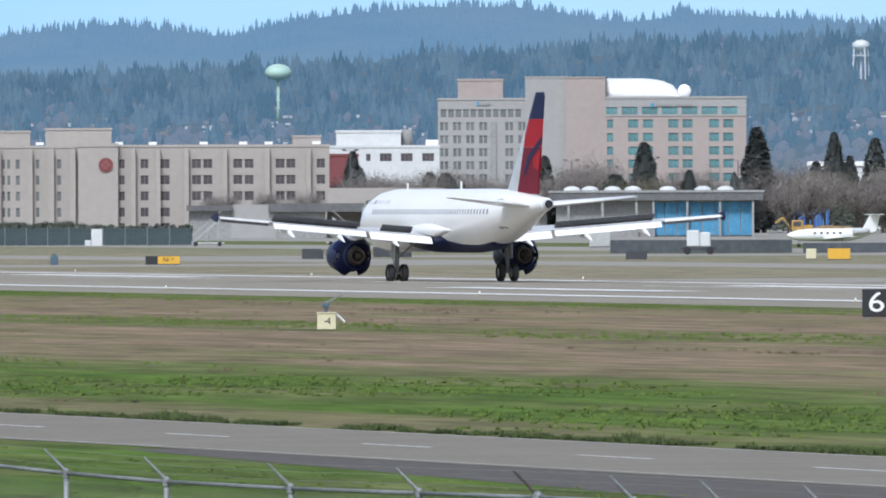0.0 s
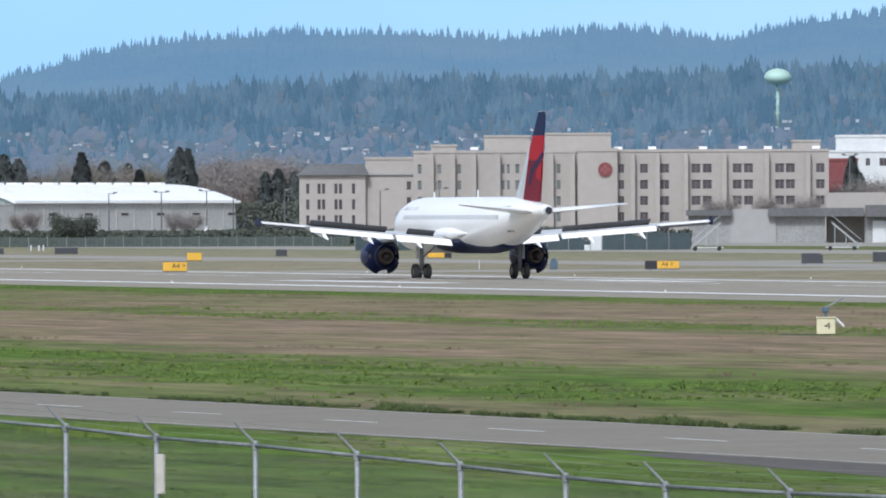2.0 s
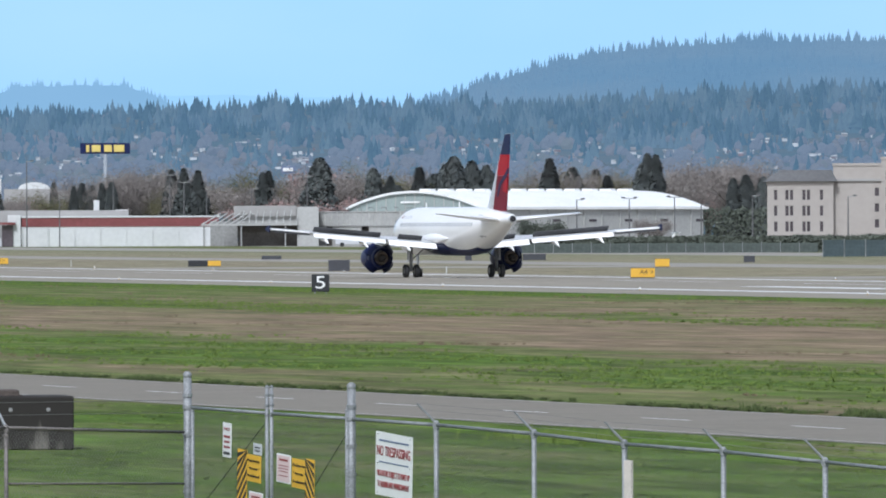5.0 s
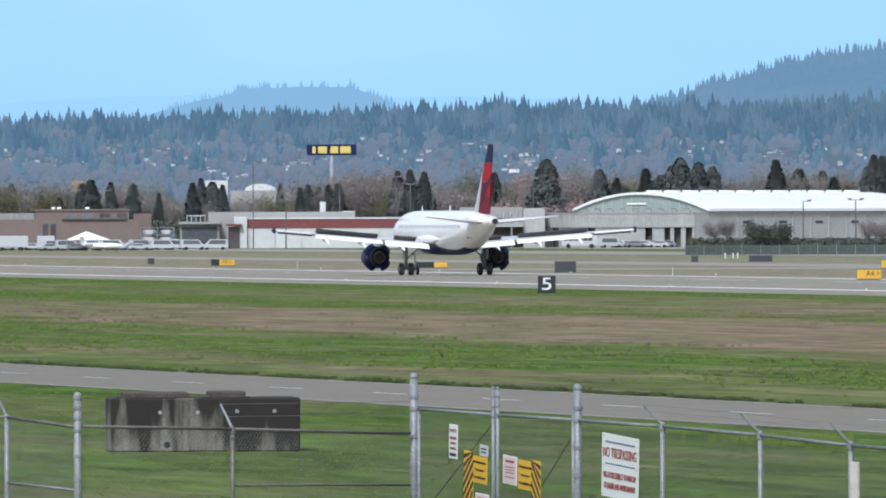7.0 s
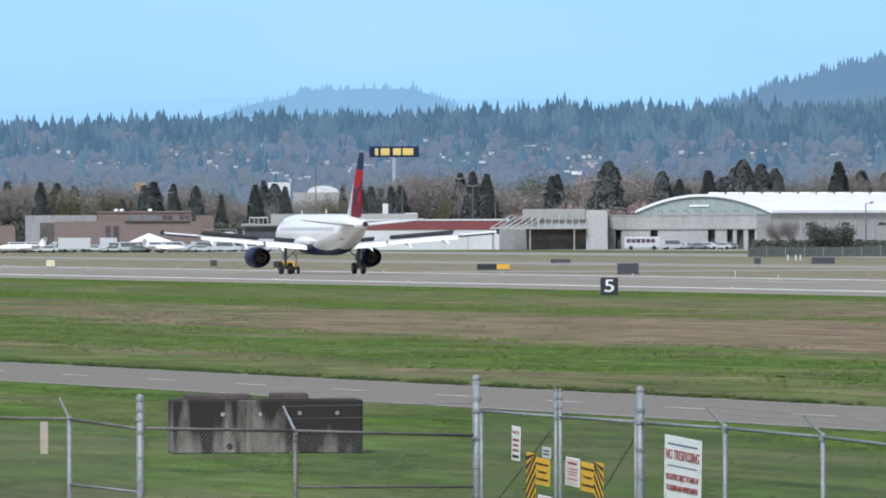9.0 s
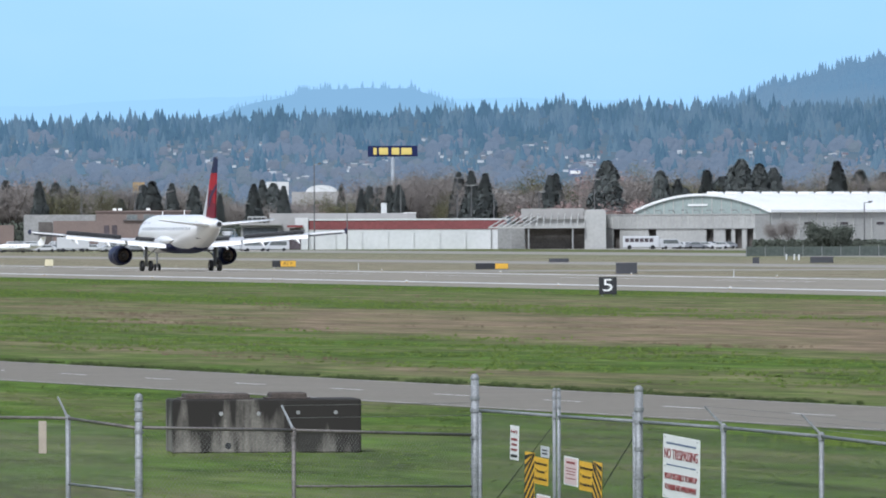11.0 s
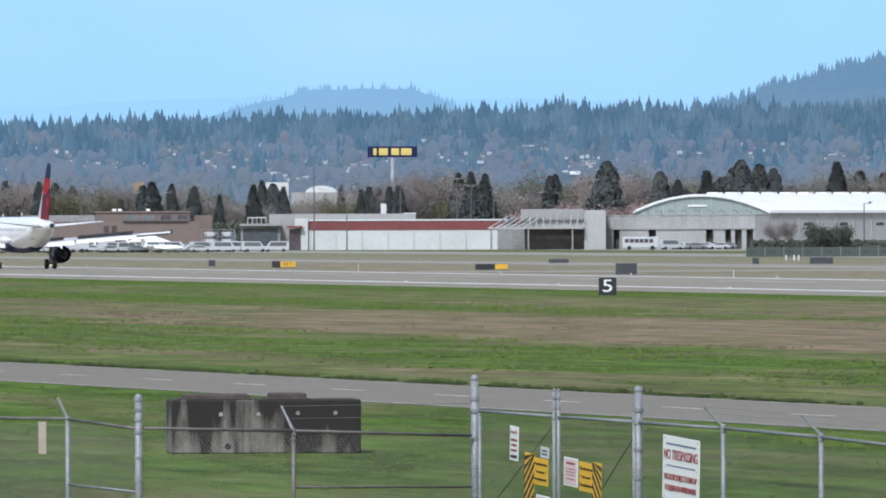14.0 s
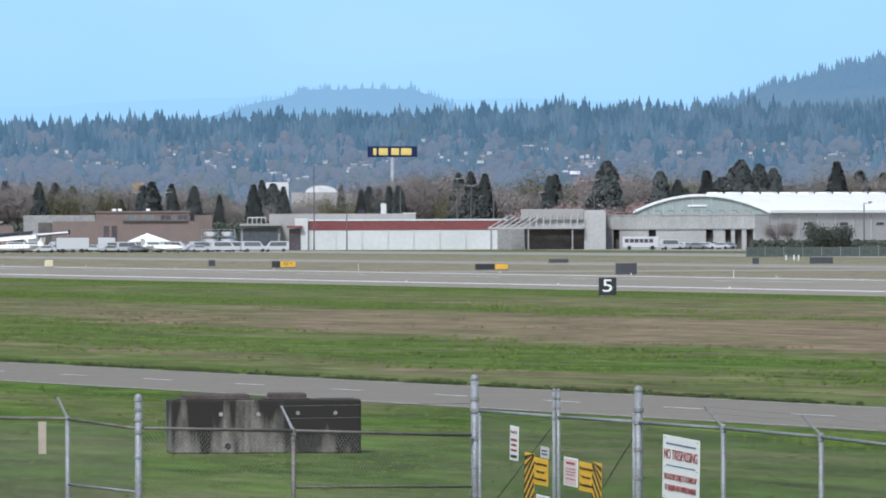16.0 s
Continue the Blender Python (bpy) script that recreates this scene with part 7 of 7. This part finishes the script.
def small_jet(b, dist, turn, label, scale=1.0):
    j = thing("business_jet", facing(b, dist, 0, turn) @ Matrix.Diagonal((scale, scale, scale, 1)), label, "airplane", "parked jets")
    rr = [(-7.5, .05, 1.9), (-7.0, .45, 1.85), (-5.5, .85, 1.85), (-3, 1.0, 1.9), (3, 1.0, 1.9), (5.5, .7, 2.1), (7.5, .25, 2.4), (8.0, .05, 2.45)]
    part("fuselage", loft([[(x, q * math.cos(a), z + q * math.sin(a)) for a in np.linspace(0, 6.2832, 19)[:-1]] for x, q, z in rr]), WHITE, j, "white fuselage", True)
    for s in (-1, 1):
        part("wing", loft([[(c, s * y, z + t) for c, t in ((-w, 0), (-w * .4, .12), (w, 0), (-w * .4, -.08))] for y, w, z in ((.6, 1.6, 1.25), (7.2, .7, 1.6))]), WHITE, j, "white wing")
        part("tailplane", loft([[(7.6 + c, s * y, 5.0 + t) for c, t in ((-w, 0), (0, .06), (w, 0), (0, -.05))] for y, w in ((.1, .9), (2.7, .5))]), WHITE, j)
        part("engine", loft([[(x, s * 1.55 + q * math.cos(a), 2.45 + q * math.sin(a)) for a in np.linspace(0, 6.2832, 15)[:-1]] for x, q in ((3.2, .42), (3.4, .52), (5.0, .5), (5.9, .34))]), SILVER, j, "grey engine pod", True)
    part("fin", loft([[(x, y, z) for x, z in ((5.4, 2.5), (7.0, 5.0), (8.6, 5.0), (8.0, 2.5))] for y in (-.12, .12)]), WHITE, j, "white fin")
    for x, y in ((-5.5, 0), (1.2, 1.6), (1.2, -1.6)):
        leg = part("gear", tube(bmesh.new(), (x, y, .3), (x, y, 1.4), .07), METAL, j)
        part("wheel", tube(bmesh.new(), (x, y - .12, .3), (x, y + .12, .3), .3, None, 14), RUBBER, leg)
    for i in range(5):
        part("cabin_window", boxes((-3.4 + i * 1.1, -3.0 + i * 1.1, -1.02, -.97, 2.05, 2.35)), SMOKE, j)


bus()
small_jet(2905, 1390, 28, "white business jet parked before a dark wall", .80)
small_jet(-750, 2230, 8, "white business jet parked on the apron", .62)
small_jet(-495, 2240, 165, "white business jet parked on the apron", .55)
small_jet(880, 2030, 25, "white small jet parked behind a hedge", .6)


def tent():
    t = thing("canopy_tent", facing(-520, 2260), "white peaked canopy tent on posts", "tent")
    bm = bmesh.new()
    lo = [bm.verts.new(p) for p in ((-4.4, -2, 2.2), (4.4, -2, 2.2), (4.4, 3, 2.2), (-4.4, 3, 2.2))]
    top = bm.verts.new((-.4, .5, 3.9))
    bm.faces.new(lo)
    for i in range(4):
        bm.faces.new((lo[i], lo[(i + 1) % 4], top))
    part("canopy", bm, ROOFWHITE, t, "white peaked canopy")
    for x in (-4.2, 4.2):
        for y in (-1.9, 2.9):
            part("post", tube(bmesh.new(), (x, y, 0), (x, y, 2.2), .08), GALV, t)
    for b, d, w in ((-655, 2260, 6.5), (-595, 2270, 3.5)):
        s = thing("white_trailer", facing(b, d), "white box trailer parked on the apron", "trailer", "trailers")
        part("body", boxes((-w / 2, w / 2, 0, 2.4, .7, 3.0, .08)), CARWHITE, s)
        for x in (-w * .3, w * .3):
            part("wheel", tube(bmesh.new(), (x, -.03, .4), (x, .3, .4), .4, None, 14), RUBBER, s)


tent()


def tank_cart(b, d):
    s = thing("white_cart", facing(b, d), "pale boxy service cart beside the wall", "cart", "service carts")
    part("tank", boxes((-1.25, .1, -.7, .7, .82, 2.55, .12), (.14, 1.25, -.7, .7, .82, 2.35, .12)), PALE, s, "pale boxy tank")
    part("chassis", boxes((-1.8, 1.8, -.6, .6, .5, .8, .05)), DARKBACK, s)
    for x in (-1.2, 1.2):
        part("wheel", tube(bmesh.new(), (x, -.65, .4), (x, -.35, .4), .4, None, 14), RUBBER, s)


tank_cart(2672, 1185)


def vehicle_rack(b, d):
    """A two-deck steel rack with pale boats and trailers stored on it."""
    s = thing("storage_rack", facing(b, d), "two-deck steel rack loaded with pale boats", "rack")
    for x in (-3.4, 0, 3.4):
        for y in (0, 2.4):
            part("post", boxes((x - .08, x + .08, y - .08, y + .08, 0, 4.6)), GALV, s)
    for z in (1.5, 3.0, 4.5):
        part("deck", boxes((-3.5, 3.5, -.1, 2.5, z, z + .12)), GALV, s, "grey steel deck")
    for x, z, w in ((-1.8, .1, 1.5), (1.7, .1, 1.5), (-1.7, 1.64, 1.6), (1.8, 1.64, 1.4), (-1.6, 3.14, 1.5), (1.9, 3.14, 1.3)):
        hullform = loft([[(x + w * f * q, y, z + hh) for q, hh in ((-1, .75), (-.7, .1), (.7, .1), (1, .75), (.8, .95), (-.8, .95))] for y, f in ((.1, .55), (.6, .95), (1.8, 1.0), (2.3, .9))])
        part("boat", hullform, CARWHITE, s, "pale boat hull")


vehicle_rack(-398, 2330)


DULLYELLOW = material("dull_yellow_paint", (0.42, 0.26, 0.06), 0.6, 0.12, 1.0)


def far_yard():
    """The yard beyond the parked jet: container, shed and a yellow digger."""
    c = thing("container", facing(2871, 2250), "blue steel container building among trees", "container")
    x = lambda b: (b - 2871) * .1125
    z = lambda e: raised(e, 2250)
    part("body", boxes((x(2841), x(2903), 0, 6, 0, z(38), .1)), material("blue_steel", (0.05, 0.10, 0.32), 0.6, 0.1, 2.0), c)
    for i in range(10):
        part("rib", boxes((x(2844 + i * 6), x(2845.5 + i * 6), -.12, -.01, .3, z(36))), BLUEPANEL, c)
    part("roof_rail", boxes((x(2840), x(2904), -.1, 6.1, z(38) + .004, z(41))), PALE, c)
    s = thing("white_shed", facing(2930, 2500), "long low white shed behind trees", "shed")
    x = lambda b: (b - 2930) * .125
    z = lambda e: raised(e, 2500)
    part("wall", boxes((x(2866), x(3010), 0, 8, 0, z(68))), PALE, s)
    part("roof", boxes((x(2864), x(3012), -.5, 9, z(68) + .004, z(76))), ROOFWHITE, s)
    for i in range(6):
        window(s, x(2874 + i * 22), x(2884 + i * 22), z(56), z(64), SMOKE, -.14)
    d = thing("digger", facing(2850, 1780, 0), "yellow digger with raised arm on tracks", "digger")
    part("cab", boxes((-1.2, .6, 0, 1.8, 1.2, 2.9, .1)), DULLYELLOW, d, "yellow cab")
    part("cab_glass", boxes((-.9, .3, -.04, 0, 1.9, 2.7)), SMOKE, d)
    part("engine_deck", boxes((.62, 2.2, 0, 1.9, 1.0, 2.1, .12)), DULLYELLOW, d, "yellow engine deck")
    part("boom", loft([[(px, .7 + o, pz) for px, pz in ((-1.2, 1.5), (-2.6, 3.5), (-3.9, 2.6), (-3.8, 2.3), (-2.6, 3.1), (-1.0, 1.2))] for o in (0, .4)]), DULLYELLOW, d, "yellow bent boom")
    part("bucket", boxes((-4.3, -3.5, .5, 1.3, 1.3, 2.2, .15)), DARKBACK, d, "dark bucket")
    for y in (-.2, 1.5):
        part("track", boxes((-1.8, 2.0, y, y + .6, .05, .9, .3)), RUBBER, d, "black track")
    m = thing("earth_mound", facing(2905, 1800), "heap of ochre earth in the yard", "mound")
    r = random.Random(3)
    bm = bmesh.new()
    bmesh.ops.create_icosphere(bm, subdivisions=3, radius=1.0)
    for v in bm.verts:
        v.co = Vector((v.co.x * 5.5, v.co.y * 3, max(-.05, v.co.z) * 2.0)) * (1 + .22 * noise.noise(v.co * 1.7))
    part("heap", bm, material("ochre_earth", (0.30, 0.20, 0.09), 1.0, 0.2, 1.0, 0.1), m)


far_yard()


def runway_lights():
    """Low edge lights on short stems along both sides."""
    stem = mesh("stem", tube(bmesh.new(), (0, 0, 0), (0, 0, .16), .03, .02, 8), YELLOW)
    head = mesh("lens", tube(bmesh.new(), (0, 0, .16), (0, 0, .28), .065, .045, 10), WHITEINK)
    for s in (202.2, 250.0):
        for i in range(19):
            p = ACROSS * s + ALONG * (420 + i * 60)
            lt = thing("runway_light", Matrix.Translation((p.x, p.y, .01)), "small white runway edge light on a yellow stem", "runway light", "runway edge lights")
            part("stem", stem, YELLOW, lt)
            part("lens", head, WHITEINK, lt, "white glass lens")
    for b, d in ((514, 1060), (-150, 1290), (1400, 1020)):
        solid("marker_pole", tube(bmesh.new(), (0, 0, 0), (0, 0, .8), .035, None, 8), PALE, facing(b, d), "thin white marker pole on grass", "marker", "marker poles")


runway_lights()


PALEBOX = material("pale_grey_cabinet", (0.42, 0.43, 0.41), 0.6, 0.1, 0.8, 0.05)


def yard_cabinets():
    """Pale equipment cabinets along the yard's screen."""
    for b, w, h in ((2289, 1.1, 1.7), (2328, 2.7, 1.8), (2497, 2.6, 2.7)):
        s = thing("equipment_cabinet", facing(b, 1410), "pale grey equipment cabinet before a dark screen", "cabinet", "equipment cabinets")
        body = part("body", boxes((-w / 2, w / 2, 0, 1.2, .12, h - .1, .03)), PALEBOX, s)
        part("plinth", boxes((-w / 2 + .05, w / 2 - .05, .05, 1.1, 0, .118)), DARKPANEL, s, "dark plinth")
        part("roof", boxes((-w / 2 - .06, w / 2 + .06, -.08, 1.28, h - .098, h, .02)), PALEBOX, s)
        for i in range(max(1, round(w))):
            x = -w / 2 + (i + .5) * w / max(1, round(w))
            part("door", boxes((x - .4, x + .4, -.03, -.003, .3, h - .3, .01)), PALEBOX, body)


yard_cabinets()


# ---- grass standing up from the field ----
BLADES = material("grass_blades", (0.110, 0.164, 0.027), 1.0, 0.12, 3.0, 0.1, each=0.18, other=(0.130, 0.184, 0.031))
DARKBLADES = material("dark_verge_grass", (0.074, 0.104, 0.026), 1.0, 0.2, 2.0, 0.1, each=0.35)
STRAW = material("dry_grass_blades", (0.20, 0.152, 0.092), 1.0, 0.15, 3.0, 0.1, each=0.25)


def tufts(name, mat, label, places, seed, blades=6, thick=1.0):
    r = random.Random(seed)
    v, f = [], []
    for s, a, hgt, w in places:
        o = ACROSS * s + ALONG * a
        for i in range(blades):
            t = r.random() * 6.283
            d = Vector((math.cos(t), math.sin(t), 0))
            c = o + d * w * r.uniform(0, .6)
            e = Vector((-d.y, d.x, 0)) * r.uniform(.012, .034) * thick
            i0 = len(v)
            v += [c - e, c + e, c + d * w * r.uniform(0, .6) + Vector((0, 0, hgt * r.uniform(.5, 1.1)))]
            face = (v[i0 + 1] - v[i0]).cross(v[i0 + 2] - v[i0])
            f.append((i0, i0 + 1, i0 + 2) if face.dot(ALONG) < 0 else (i0, i0 + 2, i0 + 1))
    me = bpy.data.meshes.new(name)
    me.from_pydata(v, [], f)
    me.materials.append(mat)
    me.normals_split_custom_set_from_vertices([(0, 0, 1)] * len(v))     # lit like the sward they grow in
    tagged(new(name, me), label, "grass", kind="stuff")


def seen(s, a):
    """Inside the wedge of the field that the camera sweeps."""
    p = ACROSS * s + ALONG * a
    b = math.atan2(p.x, p.y) * TICK
    return -850 < b < 3080


r8 = random.Random(88)
edge, field, straw, near_grass = [], [], [], []
for i in range(5200):
    a = 196 + 260 * r8.random() ** 1.3
    k = .5 + noise.noise((a / 5, 1.0, 4.0)) + .8 * noise.noise((a / 1.3, 7.0, 4.0))
    if k > 0.50 and seen(75, a):
        edge.append((78.75 - .0366 * (a - 208) + abs(r8.gauss(0, .5)), a, .06 + .20 * max(0, k - .4) * r8.random() * (1.5 if a < 300 else 1.0), .20))
for i in range(95000):
    s, a = r8.uniform(80, 191), 200 + 900 * r8.random() ** 1.5
    if not seen(s, a):
        continue
    k = noise.noise((s / 8, a / 26, 3.0)) + .5 * noise.noise((s / 2, a / 5, 9.0))
    band = min(abs(s - c) / w for c, w in ((93, 9), (145, 4), (188, 4), (77, 3)))
    if band < 1 + 1.2 * k + max(0, a - 450) / 300 and k > -.1 and r8.random() < .8:
        field.append((s, a, r8.uniform(.025, .08) * (1 + a / 900), r8.uniform(.12, .26)))
    elif k < -.5 and band > 1:
        straw.append((s, a, r8.uniform(.04, .10) * (1 + a / 900), r8.uniform(.12, .25)))
for i in range(11000):
    s, a = r8.uniform(22, 68), r8.uniform(150, 420)
    if seen(s, a) and s < 69.4 - .044 * (a - 184) and noise.noise((s / 5, a / 14, 5.0)) > -.35 and not (a < 224 and s > 65):
        near_grass.append((s, a, r8.uniform(.02, .055), r8.uniform(.10, .22)))
for i in range(140):
    a = 246 + r8.gauss(0, 1.6)
    near_grass.append((64.5 - .044 * (a - 184) + r8.gauss(0, .5), a, r8.uniform(.12, .36), .16))
tufts("verge_grass", DARKBLADES, "dark green grass clumps along the road", edge, 1, 22, 1.2)
tufts("field_grass", BLADES, "green grass tufts on the airfield", field, 2, 14, 1.3)
tufts("dry_grass", STRAW, "dry brown grass on the airfield", straw, 3, 9)
tufts("near_grass", BLADES, "short green grass behind the fence", near_grass, 4, 14)


motions()
